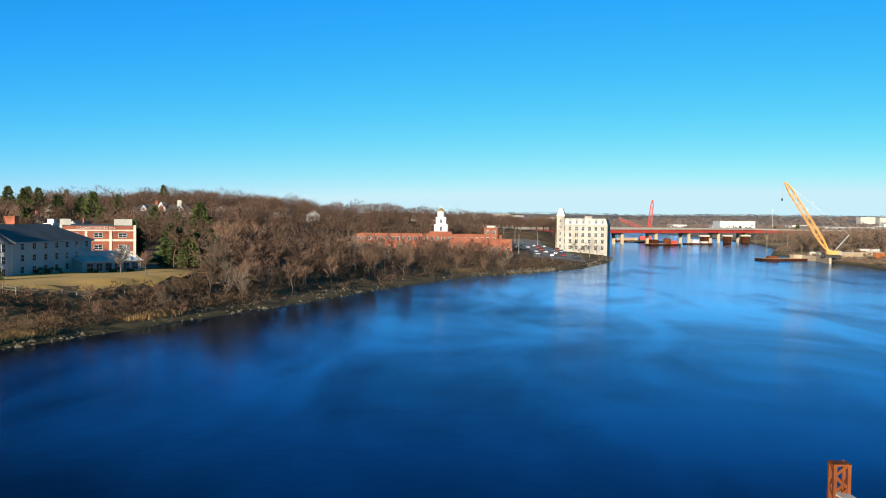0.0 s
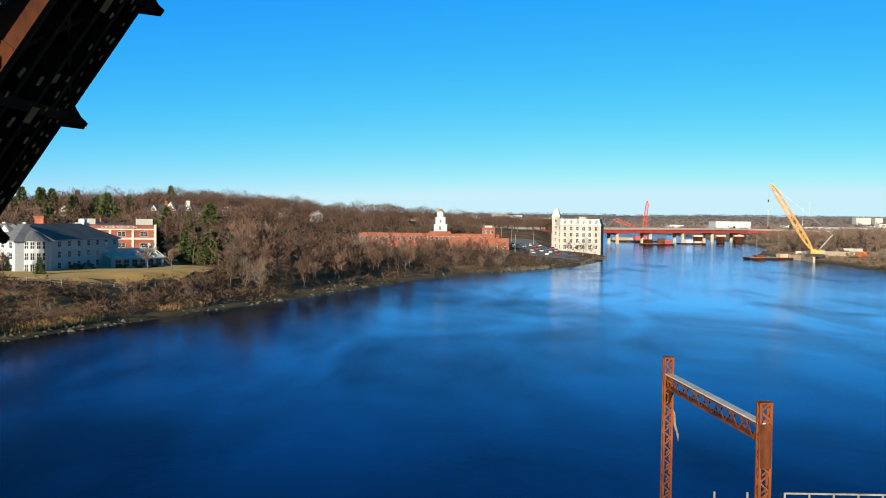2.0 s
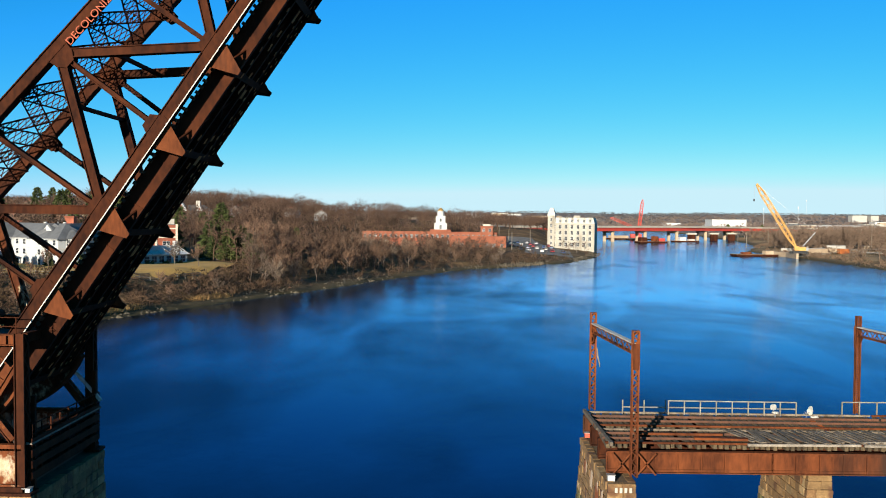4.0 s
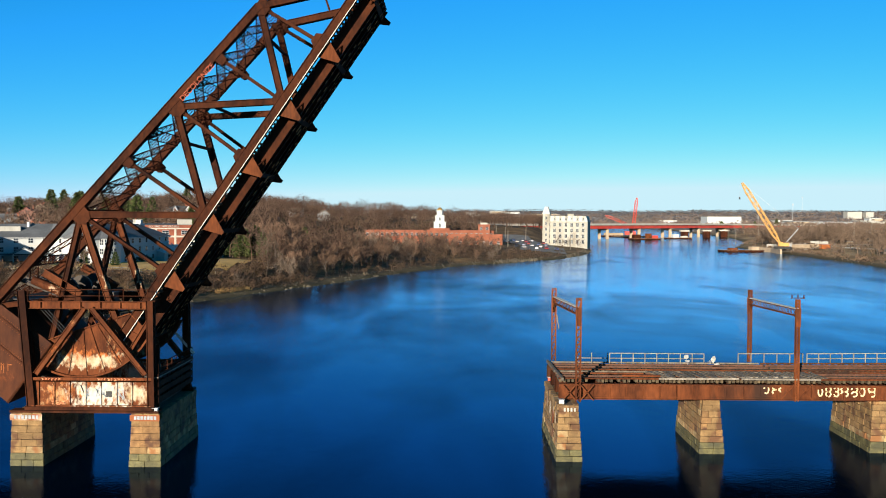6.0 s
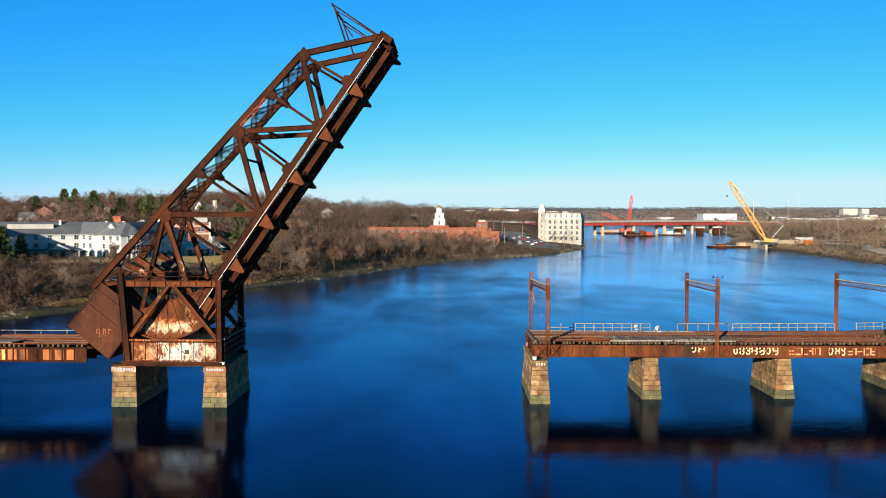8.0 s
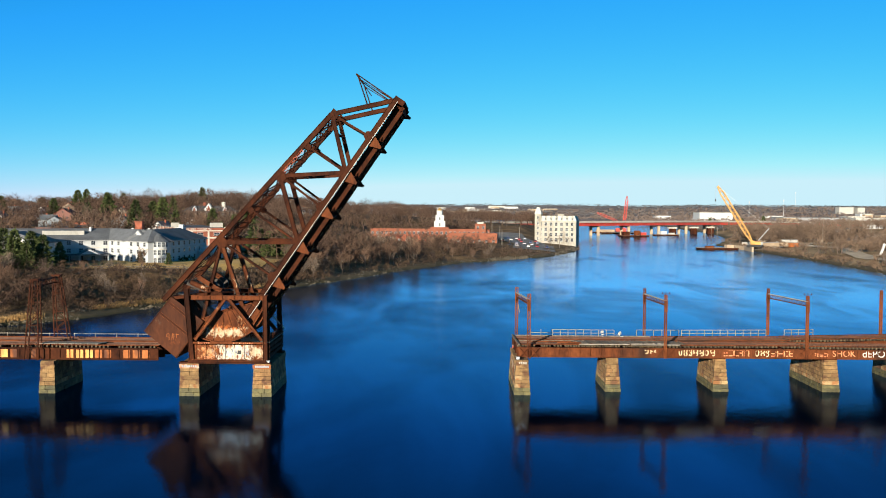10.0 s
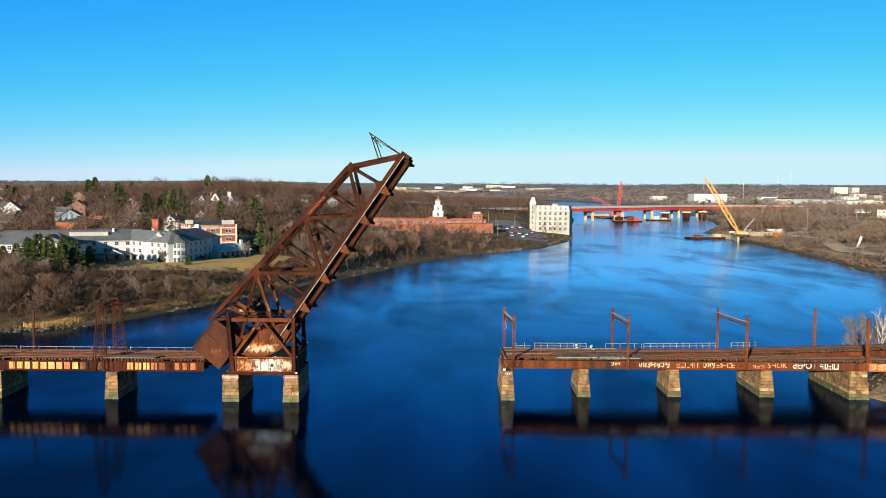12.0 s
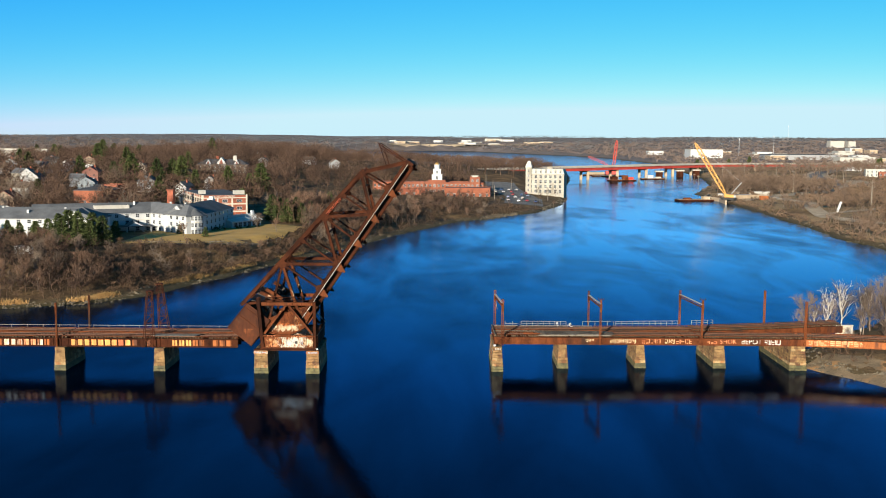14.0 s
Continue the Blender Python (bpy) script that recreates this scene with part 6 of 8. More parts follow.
put("gable_trim", Geo().prism([(12.6, 3.05), (18.4, 3.05), (15.5, 4.6)], -5.5, -5.41), WHITE_WALL, porch)
for x in (12.4, 18.4):
    put("column", Geo().box(x, x + 0.28, -5.3, -5.0, -2.0, 3.0), WHITE_WALL, porch)
well = thing("roof_well", "white-walled equipment well set into the grey roof", "roof structure", at=(-134.5, 203.8, B0 + EAVE + 1.5), turn=26)
for k, (x0, x1, y0, y1) in enumerate(((0, 13, 0, 0.4), (0, 13, 4.6, 5.0), (0, 0.4, 0.4, 4.6), (12.6, 13, 0.4, 4.6), (6.3, 6.7, 0.4, 4.6))):
    put("parapet", Geo().box(x0, x1, y0, y1, -0.8, 1.5), STUCCO, well)
put("deck", Geo().box(0.4, 12.6, 0.4, 4.6, -0.8, 0.5), ROOF_DARK, well)
for x, y, z in ((-160, 184, 2.9), (-150, 181, 2.0), (-138, 185, 2.6), (-108, 214, 3.0), (-122, 213, 3.2), (-101, 209, 3.0)):
    v = thing("roof_vent", "small white vent on the grey roof", "roof vent", "roof vents", at=(x, y, B0 + EAVE + z))
    put("stack", Geo().box(-0.35, 0.35, -0.35, 0.35, -1.4, 1.0), WHITE_WALL, v)
lift_head = thing("roof_vent", "white lift head rising at the roof's end beside the mill", "roof structure", at=(-97.5, 236.0, B0 + EAVE + 2.6), turn=84)
put("stack", Geo().box(-1.6, 1.6, -1.2, 1.2, -2.4, 1.3).box(-0.4, 1.0, -0.8, 0.8, 1.3, 2.3), WHITE_WALL, lift_head)
sunroom = thing("sunroom", "low white sunroom with a pale metal roof beside the lawn", "building", at=(-87.7, 229.6, 6.6), turn=59)
put("wall", Geo().box(0, 17.5, 0, 5, -3, 1.9), WHITE_WALL, sunroom)
put("roof", Geo().prism([(-0.4, 0), (17.9, 0), (17.9, 0.2), (-0.4, 0.2)], 0, 1), ROOF_METAL, sunroom).matrix_basis = Matrix.Translation((0, -0.7, 1.8)) @ Matrix(((1, 0, 0, 0), (0, 5.6, 0, 0), (0, 2.7, 1, 0), (0, 0, 0, 1)))
put("gable_wall", Geo().box(0, 17.5, 4.4, 5, 1.9, 4.3), WHITE_WALL, sunroom)
for x in (0, 17.4):
    put("end_wall", Geo().add([(x, 0.1, 1.9), (x, 4.4, 1.9), (x, 4.4, 3.8), (x + 0.1, 0.1, 1.9), (x + 0.1, 4.4, 1.9), (x + 0.1, 4.4, 3.8)], [(0, 1, 2), (5, 4, 3), (0, 2, 5, 3), (2, 1, 4, 5), (1, 0, 3, 4)]), WHITE_WALL, sunroom)
for k in range(6):
    put("roof_rib", Geo().beam((0.3 + k * 3.4, -0.7, 2.06), (0.3 + k * 3.4, 4.9, 4.76), 0.16, 0.12, side=(1, 0, 0)), WHITE_WALL, sunroom)
    window(sunroom, pose(2.2 + k * 2.7, 0, 0.6), 1.9, 1.9)
put("vent_post", Geo().box(16.2, 17.3, 3.6, 4.7, 3.6, 5.6), WHITE_WALL, sunroom)
for x, y, r in ((-84.6, 228.0, 1.2), (-81.6, 233.0, 0.9), (-89.6, 218.0, 1.9), (-90.4, 213.5, 1.6), (-79.0, 237.5, 0.9)):
    b = thing("evergreen_bush", "rounded dark green bush at the foot of the residence", "bush", "bushes by the residence", at=(x, y, float(land(x, y))))
    rs = np.random.RandomState(int(-x * 10))
    d = rs.normal(0, 1, (260, 3))
    d /= np.linalg.norm(d, axis=1)[:, None]
    d[:, 2] = np.abs(d[:, 2]) * 0.9
    c = d * r * rs.uniform(0.7, 1.0, (260, 1))
    v = np.stack([c + rs.normal(0, 0.16, (260, 3)), c + rs.normal(0, 0.16, (260, 3)), c + d * 0.3], 1).reshape(-1, 3)
    put("foliage", arrays("foliage", v, np.arange(780).reshape(-1, 3), NEEDLES), None, b)

# ---- brick mill with pale piers ----
mill = thing("brick_mill", "three-storey red brick mill with pale concrete piers and flat dark roof", "mill building", at=(-110.6, 274.4, 5.5), turn=25)
MW, MD = 20.4, 46.0
put("wall", Geo().box(0, MW, 0, MD, -2, 11.0), BRICK, mill)
put("roof", Geo().box(0.3, MW - 0.3, 0.3, MD - 0.3, 11.0, 11.2), ROOF_DARK, mill)
for z0, z1 in ((3.3, 3.9), (6.7, 7.3), (9.6, 10.0)):
    put("band", Geo().box(-0.1, MW + 0.1, -0.1, MD + 0.1, z0, z1), STONE_TRIM, mill)
for k in range(4):
    put("pier", Geo().box(k * 6.6 - 0.05, k * 6.6 + 0.65, -0.22, -0.1, -1, 9.9 if k in (1, 2) else 11.3), STONE_TRIM, mill)
for k in range(12):
    put("pier", Geo().box(-0.22, -0.1, k * 4.12 - 0.05, k * 4.12 + 0.7, -1, 11.3), STONE_TRIM, mill)
for k in range(3):
    for f in range(3):
        window(mill, pose(3.6 + k * 6.6, 0, 1.9 + f * 3.4 - 0.3), 2.4, 1.4)
for k in range(11):
    for f in range(3):
        window(mill, pose(0, 2.4 + k * 4.12, 1.9 + f * 3.4 - 0.2, 0, 0, -90), 2.6, 1.9)
writing("writing", "COLORED WORSTED MILL", 0.62, WHITE_PAINT, mill, pose(9.6, -0.13, 10.5, 90, 0, 0), "white painted lettering")
put("stair_head", Geo().box(15.0, 19.6, 1.5, 5, 11.15, 13.0), STUCCO, mill)
put("stair_head", Geo().box(0.8, 3.6, 9.5, 13, 11.15, 12.9), STUCCO, mill)
chim = thing("brick_chimney", "square red brick chimney stack behind the residence", "chimney", at=(-125.6, 278.0, 6.0))
put("shaft", Geo().box(-1.4, 1.4, -1.4, 1.4, -2, 12.5), BRICK, chim)
put("cap", Geo().box(-1.6, 1.6, -1.6, 1.6, 12.5, 13.0), BRICK_ORANGE, chim)


def brick_block(at, turn, w, d, h, label, material=BRICK_ORANGE, roof=ROOF_DARK, floors=2, gap=3.4, group=""):
    b = thing("brick_building", label, "building", group, at=at, turn=turn)
    put("wall", Geo().box(0, w, 0, d, -3, h), material, b)
    put("roof", Geo().box(0.25, w - 0.25, 0.25, d - 0.25, h, h + 0.12), roof, b)
    for x0, x1, y0, y1 in ((-0.1, w + 0.1, -0.1, 0.25), (-0.1, w + 0.1, d - 0.25, d + 0.1), (-0.1, 0.25, 0.25, d - 0.25), (w - 0.25, w + 0.1, 0.25, d - 0.25)):
        put("parapet", Geo().box(x0, x1, y0, y1, h - 0.2, h + 0.5), material, b)
    window_rows(b, w, 0, floors, 0.2, h / floors, gap, 1.5, min(1.9, h / floors - 1.0))
    n = max(1, int(d / gap))
    for f in range(floors):
        for k in range(n):
            window(b, pose(w, (k + 0.5) * d / n, 0.2 + f * h / floors + 1.55, 0, 0, 90), 1.4, min(1.9, h / floors - 1.0))
    return b


annex = brick_block((-192.0, 338.0, 7.0), -8, 16, 22, 7.6, "orange brick hall with a dark flat roof and arched windows", floors=1, gap=3.8)
brick_block((-186.0, 360.0, 6.5), -10, 10, 10, 10.0, "small red brick block behind the orange brick hall", BRICK, floors=2)

g = Geo()
hip_roof(g, 0, 16, 0, 22, 8.1, 2.6, eave=0.3)
put("hipped_roof", g, ROOF_DARK, annex)

# ---- long dark-roofed house with white gables on the hill ----
mz = 15.0
# walls browned: the shade over the house is put into their colour
HALL_WALL = surface("brown_shingled_wall", (0.10, 0.075, 0.055), (0.19, 0.15, 0.115), 0.9, 0.0, 2.0)
mansion = thing("hill_house", "long dark-roofed house with white gables on the hill", "house", at=(-184.0, 561.0, mz), turn=4)
put("wall", Geo().box(0, 36, 0, 12, -4, 7.4), HALL_WALL, mansion)
g = Geo()
hip_roof(g, 0, 36, 0, 12, 7.4, 3.6)
put("roof", g, ROOF_DARK, mansion)
for x, w, h in ((8.0, 3.4, 2.6), (17.5, 6.4, 4.4), (28.5, 3.2, 2.4)):
    put("gable", Geo().prism([(x - w / 2, 7.4), (x + w / 2, 7.4), (x + w / 2, 8.2), (x, 8.2 + h), (x - w / 2, 8.2)], -0.4, 5.0), WHITE_WALL, mansion)
    put("gable_panel", Geo().prism([(x - w / 4, 7.7), (x + w / 4, 7.7), (x, 7.7 + h * 0.8)], -0.5, -0.41), BRICK, mansion)
put("chimney", Geo().box(25.6, 28.0, 4, 6, 8, 13.6), STUCCO, mansion)
put("chimney", Geo().box(13.0, 14.6, 6, 8, 8, 13.2), BRICK, mansion)
window_rows(mansion, 36, 0, 2, 0.6, 3.2, 3.6, 1.4, 1.8)

# ---- brick works with the white cupola ----
works = brick_block((-54.0, 536.0, 3.8), 0.0, 78, 16, 7.4, "long two-storey brick works with dark roof behind bare trees", BRICK_ORANGE, floors=2, gap=2.9)
cup = thing("cupola", "white stepped cupola with a small gilded dome", "cupola", at=(-8.8, 543.0, 11.4))
put("base", Geo().box(-6.0, 6.0, -6.5, 6.5, -0.2, 1.7), BRICK_ORANGE, cup)
put("lower_stage", Geo().box(-3.6, 3.6, -3.6, 3.6, 1.7, 5.4).box(-3.9, 3.9, -3.9, 3.9, 5.1, 5.5), WHITE_WALL, cup)
put("middle_stage", Geo().box(-2.7, 2.7, -2.7, 2.7, 5.5, 9.3).box(-3.0, 3.0, -3.0, 3.0, 9.0, 9.4), WHITE_WALL, cup)
put("upper_stage", Geo().tube((0, 0, 9.4), (0, 0, 12.2), 2.0, n=8).tube((0, 0, 12.2), (0, 0, 12.5), 2.3, n=8), WHITE_WALL, cup)
put("dome", Geo().tube((0, 0, 12.5), (0, 0, 13.3), 1.8, 1.5, 12).tube((0, 0, 13.3), (0, 0, 14.0), 1.5, 0.8, 12).tube((0, 0, 14.0), (0, 0, 14.3), 0.8, 0.12, 12).tube((0, 0, 14.3), (0, 0, 15.8), 0.10, 0.03, 6), GOLD, cup)
for a in (0, 90, 180, 270):
    window(cup, pose(3.6 * math.sin(radians(a)), -3.6 * math.cos(radians(a)), 3.2, 0, 0, a), 1.4, 2.4)
    window(cup, pose(2.7 * math.sin(radians(a)), -2.7 * math.cos(radians(a)), 7.2, 0, 0, a), 1.2, 2.0)
stair = brick_block((14.5, 534.0, 3.8), 0, 7, 8, 11.2, "square brick stair tower with a small roof lantern", BRICK_ORANGE, floors=3)
put("lantern", Geo().box(1.5, 5.5, 2, 6, 11.3, 12.4).box(1.0, 6.0, 1.5, 6.5, 12.4, 12.7), ROOF_SLATE, stair)
brick_block((-3.0, 492.0, 3.6), -4, 30, 18, 6.0, "low brick works with dark roof beside the car park", BRICK_ORANGE, floors=1, gap=4.2)
brick_block((-36.0, 500.0, 3.6), 0, 20, 10, 4.6, "low dark-roofed brick shed in front of the works", BRICK, floors=1, gap=4.2)

# ---- white mansard building on the point ----
INN_WALL = surface("cream_render", (0.34, 0.325, 0.28), (0.46, 0.44, 0.385), 0.85, 0.0, 3.0, streak=2.5, third=(0.24, 0.215, 0.17), third_at=0.62)
inn = thing("mansard_building", "cream five-storey building with a mansard roof and corner tower", "building", at=(55.8, 556.5, 2.6), turn=-14)
W, D = 27.2, 15.0
put("wall", Geo().box(0, W, 0, D, -4, 14.6), INN_WALL, inn)
g = Geo()
a, b = [(0, 0), (W, 0), (W, D), (0, D)], [(1.1, 1.1), (W - 1.1, 1.1), (W - 1.1, D - 1.1), (1.1, D - 1.1)]
g.add([(x, y, 14.9) for x, y in a] + [(x, y, 18.3) for x, y in b], [(4, 5, 6, 7), (0, 1, 5, 4), (1, 2, 6, 5), (2, 3, 7, 6), (3, 0, 4, 7), (3, 2, 1, 0)])
put("mansard_roof", g, ROOF_SLATE, inn)
put("cornice", Geo().box(-0.5, W + 0.5, -0.5, D + 0.5, 14.55, 14.9), INN_WALL, inn)
for z in (11.2, 3.4):
    put("string_course", Geo().box(-0.12, W + 0.12, -0.12, D + 0.12, z, z + 0.22), INN_WALL, inn)
for f in range(4):
    for k in range(7):
        window(inn, pose(3.2 + k * 3.55, 0, 2.3 + f * 3.5), 1.7, 2.3)
for k in range(7):
    d = put("dormer", Geo().box(3.2 + k * 3.55 - 0.8, 3.2 + k * 3.55 + 0.8, 0.1, 2.2, 15.1, 17.6).prism([(3.2 + k * 3.55 - 1.0, 17.6), (3.2 + k * 3.55 + 1.0, 17.6), (3.2 + k * 3.55, 18.3)], 0.0, 2.2), INN_WALL, inn)
    window(inn, pose(3.2 + k * 3.55, 0.1, 16.4), 1.05, 1.6)
for f in range(4):
    for k in range(3):
        window(inn, pose(0, D - 2.5 - k * 4.5, 2.3 + f * 3.5, 0, 0, -90), 1.25, 1.9)
put("tower", Geo().box(-0.6, 3.6, -0.5, 4.0, -3, 19.4), INN_WALL, inn)
put("tower_roof", Geo().add([(-1.0, -0.9, 19.4), (4.0, -0.9, 19.4), (4.0, 4.4, 19.4), (-1.0, 4.4, 19.4), (0.6, 1.0, 24.0), (2.4, 1.0, 24.0), (2.4, 2.6, 24.0), (0.6, 2.6, 24.0)],
                            [(3, 2, 1, 0), (4, 5, 6, 7), (0, 1, 5, 4), (1, 2, 6, 5), (2, 3, 7, 6), (3, 0, 4, 7)]), ROOF_SLATE, inn)
for k in range(5):
    window(inn, pose(1.5, -0.5, 3.0 + 3.5 * k), 1.2, 1.9)
put("roof_hut", Geo().box(14, 18, 6, 9, 18.3, 19.6), INN_WALL, inn)


# ---- the red road bridge upstream ----
def road_bridge():
    b = thing("road_bridge", "red steel girder road bridge on tan concrete piers across the river", "bridge", at=(224, 960, 0))
    pts = [(20, 770, 13.6), (124, 862, 13.8), (224, 960, 13.9), (300, 1040, 13.6), (400, 1120, 12.6), (520, 1215, 10.8), (640, 1300, 9.2)]
    org = Vector((224, 960, 0))
    for p, q in zip(pts, pts[1:]):
        p, q = Vector(p) - org, Vector(q) - org
        side = (q - p).cross(Vector((0, 0, 1))).normalized()
        put("girder", Geo().beam(p + side * 7 - Vector((0, 0, 2.6)), q + side * 7 - Vector((0, 0, 2.6)), 0.5, 3.0, side=side), RED_STEEL, b)
        put("girder", Geo().beam(p - side * 7 - Vector((0, 0, 2.6)), q - side * 7 - Vector((0, 0, 2.6)), 0.5, 3.0, side=side), RED_STEEL, b)
        put("deck_slab", Geo().beam(p - Vector((0, 0, 0.8)), q - Vector((0, 0, 0.8)), 17, 0.6, side=side), CONCRETE, b)
        for s in (-1, 1):
            put("parapet", Geo().beam(p + side * s * 8.3, q + side * s * 8.3, 0.3, 1.1, side=side), CONCRETE, b)
    for x, y in ((140, 878), (176, 913), (214, 950), (252, 990), (290, 1030), (330, 1064), (380, 1104)):
        z = 9.5 - (1.2 if x > 350 else 0)
        c = Vector((x, y, 0)) - org
        d = Vector((-0.72, 0.70, 0))
        put("bridge_pier", Geo().beam(c - d * 6 + Vector((0, 0, z - 0.7)), c + d * 6 + Vector((0, 0, z - 0.7)), 2.0, 1.4, side=(0.7, 0.72, 0)).beam(c - d * 4.5 + Vector((0, 0, -4)), c - d * 4.5 + Vector((0, 0, z - 1.4)), 2.6, 2.6).beam(
            c + d * 4.5 + Vector((0, 0, -4)), c + d * 4.5 + Vector((0, 0, z - 1.4)), 2.6, 2.6), CONCRETE_TAN, b)
    # stubs of the old bridge's piers between the new ones
    for x, y in ((232, 948), (262, 980), (286, 1003)):
        c = Vector((x, y, 0))
        s = thing("old_pier", "dark old bridge pier being taken down beside the red bridge", "bridge pier", "old bridge piers", at=(x, y, 0))
        put("shaft", Geo().box(-3.5, 3.5, -2.5, 2.5, -4, 6.4), RUST_DARK, s)
        put("cap", Geo().box(-4.6, 4.6, -3.0, 3.0, 6.4, 7.8), CONCRETE, s)


road_bridge()


def lattice_boom(name, p, q, w, material, parent, n=14):
    """A lattice crane boom: four chords and zigzag lacing, tapered at both ends."""
    p, q = Vector(p), Vector(q)
    d = (q - p).normalized()
    s = d.cross(Vector((0, 1, 0))).normalized()
    u = s.cross(d).normalized()
    g = Geo()
    def ring(k):
        r = w / 2 * min(1.0, 0.25 + 4.5 * k, 0.3 + 5.0 * (1 - k))
        c = p + (q - p) * k
        return [c + s * r * a + u * r * b for a, b in ((-1, -1), (1, -1), (1, 1), (-1, 1))]
    last = ring(0)
    th = w * 0.15
    for k in range(1, n + 1):
        now = ring(k / n)
        for i in range(4):
            g.beam(last[i], now[i], th, th, side=u)
            j = (i + 1) % 4
            g.beam(last[i] if k % 2 else last[j], now[j] if k % 2 else now[i], th * 0.6, th * 0.6, side=d.orthogonal())
        last = now
    return put(name, g, material, parent)


# timber and rubble bulkhead along the crane's bank
bulk = thing("bulkhead", "stained concrete bulkhead with rubble along the crane yard", "retaining wall", at=(190, 540, 0))
for k, (x0, y0, x1, y1, z) in enumerate(((-6, 12, -2, -14, 2.6), (-2, -14, -6, -44, 2.9), (-6, 12, 4, 40, 2.4), (6, -22, 34, -8, 5.0))):
    put("wall_length", Geo().beam((x0, y0, z - 2.2), (x1, y1, z - 2.2), 1.2, 4.4), CONCRETE_TAN, bulk)
for x, y, w, d, h, mt, lab in ((205, 528, 9, 4, 2.6, WHITE_WALL, "white site container in the crane yard"), (212, 505, 6, 2.6, 2.6, RUST_ORANGE, "rust-coloured site container in the crane yard"), (222, 545, 12, 3, 2.8, STUCCO, "pale site container in the crane yard"), (198, 556, 7, 3, 2.4, CONCRETE, "pale stack of precast blocks in the crane yard")):
    c = thing("site_container", lab, "container", "site containers", at=(x, y, float(land(x, y)) + 0.2), turn=rnd.uniform(-15, 15))
    put("box", Geo().box(-w / 2, w / 2, -d / 2, d / 2, 0, h), mt, c)
    put("roof", Geo().box(-w / 2 - 0.1, w / 2 + 0.1, -d / 2 - 0.1, d / 2 + 0.1, h, h + 0.12), METAL_GREY, c)
# walls of the old abutment behind the crane, and houses by the road
wall = thing("yard_wall", "long pale concrete wall behind the crane yard", "retaining wall", at=(208, 562, float(land(208, 562))))
for a, b, z0, z1 in (((0, 0), (14, -34), -2, 2.6), ((14, -34), (18, -92), -2, 1.4), ((42, 62), (50, 22), -1, 2.8)):
    put("wall_length", Geo().beam((a[0], a[1], (z0 + z1) / 2), (b[0], b[1], (z0 + z1) / 2), 1.2, z1 - z0, side=Vector((b[0] - a[0], b[1] - a[1], 0)).cross(Vector((0, 0, 1)))), CONCRETE_TAN, wall)
    put("coping", Geo().beam((a[0], a[1], z1 + 0.2), (b[0], b[1], z1 + 0.2), 1.8, 0.4, side=Vector((b[0] - a[0], b[1] - a[1], 0)).cross(Vector((0, 0, 1)))), CONCRETE, wall)
brick_block((392, 752, float(land(397, 761))), -20, 22, 14, 7.5, "small brick house with pale roof beside the road", BRICK_ORANGE, ROOF_SLATE, 2, 3.6)
brick_block((470, 1032, float(land(481, 1035))), -14, 18, 12, 4.0, "low white shop by the road's end", WHITE_WALL, ROOF_SLATE, 1, 4.0)
brick_block((512, 1046, float(land(515, 1046))), -14, 13, 10, 5.6, "white house by the road's end", WHITE_WALL, ROOF_GREY, 2, 4.0)
brick_block((420, 850, float(land(425, 855))), -14, 20, 12, 7.0, "pale house beside the curving road", STUCCO, ROOF_GREY, 2, 4.0)
crane = thing("crawler_crane", "yellow lattice-boom crane working from the river bank", "crane", at=(187, 505, 2.8))
lattice_boom("boom", (-0.6, 0.5, 3.0), (-21.4, 5.5, 37.8), 2.3, CRANE_YELLOW, crane)
put("cab", Geo().box(-1.5, 4.0, -1.6, 1.6, 1.5, 3.4).box(-2.2, 0.2, -2.0, -0.6, 1.6, 3.9), CRANE_YELLOW, crane)
put("counterweight", Geo().box(4.0, 5.4, -1.9, 1.9, 1.4, 3.2), METAL_GREY, crane)
for s in (-1, 1):
    put("track", Geo().box(-3.4, 4.2, s * 2.4 - 0.5, s * 2.4 + 0.5, 0, 1.3), BLACK, crane)
put("mast", Geo().beam((3.0, 0, 4.0), (9.5, 0, 11.5), 0.5, 0.5), METAL_GREY, crane)
put("stay_rope", Geo().tube((9.5, 0, 11.5), (-21.0, 5.4, 37.4), 0.07, n=4), METAL_GREY, crane)
put("hoist_rope", Geo().tube((-22.4, 5.5, 37.0), (-22.6, 5.5, 29.5), 0.06, n=4), METAL_GREY, crane)
put("hook_block", Geo().box(-22.9, -22.3, 5.2, 5.8, 28.2, 29.5), BLACK, crane)
red = thing("barge_crane", "red lattice-boom crane on a barge beyond the road bridge", "crane", at=(186, 983, 0.8))
lattice_boom("boom", (0, 0, 3.0), (3.6, -2, 40.0), 2.6, RED_STEEL, red)
lattice_boom("jib", (-6, 0, 12.5), (-28, 4, 21.5), 2.2, RED_STEEL, red, 8)
put("cab", Geo().box(-8, 3, -3, 3, 1.4, 5.0), RED_STEEL, red)
put("track", Geo().box(-8, 4, -4, 4, 0, 1.4), BLACK, red)


def barge(x, y, turn, length, width, label, height=1.1, load=()):
    b = thing("work_barge", label, "barge", "work barges", at=(x, y, 0), turn=turn)
    l, w = length / 2, width / 2
    put("hull", Geo().prism([(-l, height), (-l + 1.2, -0.6), (l - 1.2, -0.6), (l, height)], -w, w), RUST_DARK, b)
    put("deck", Geo().box(-l + 0.2, l - 0.2, -w + 0.2, w - 0.2, height, height + 0.08), CONCRETE_TAN, b)
    for x0, x1, y0, y1, h, mt in load:
        put("deck_load", Geo().box(x0, x1, y0, y1, height + 0.08, height + h), mt, b)
    return b


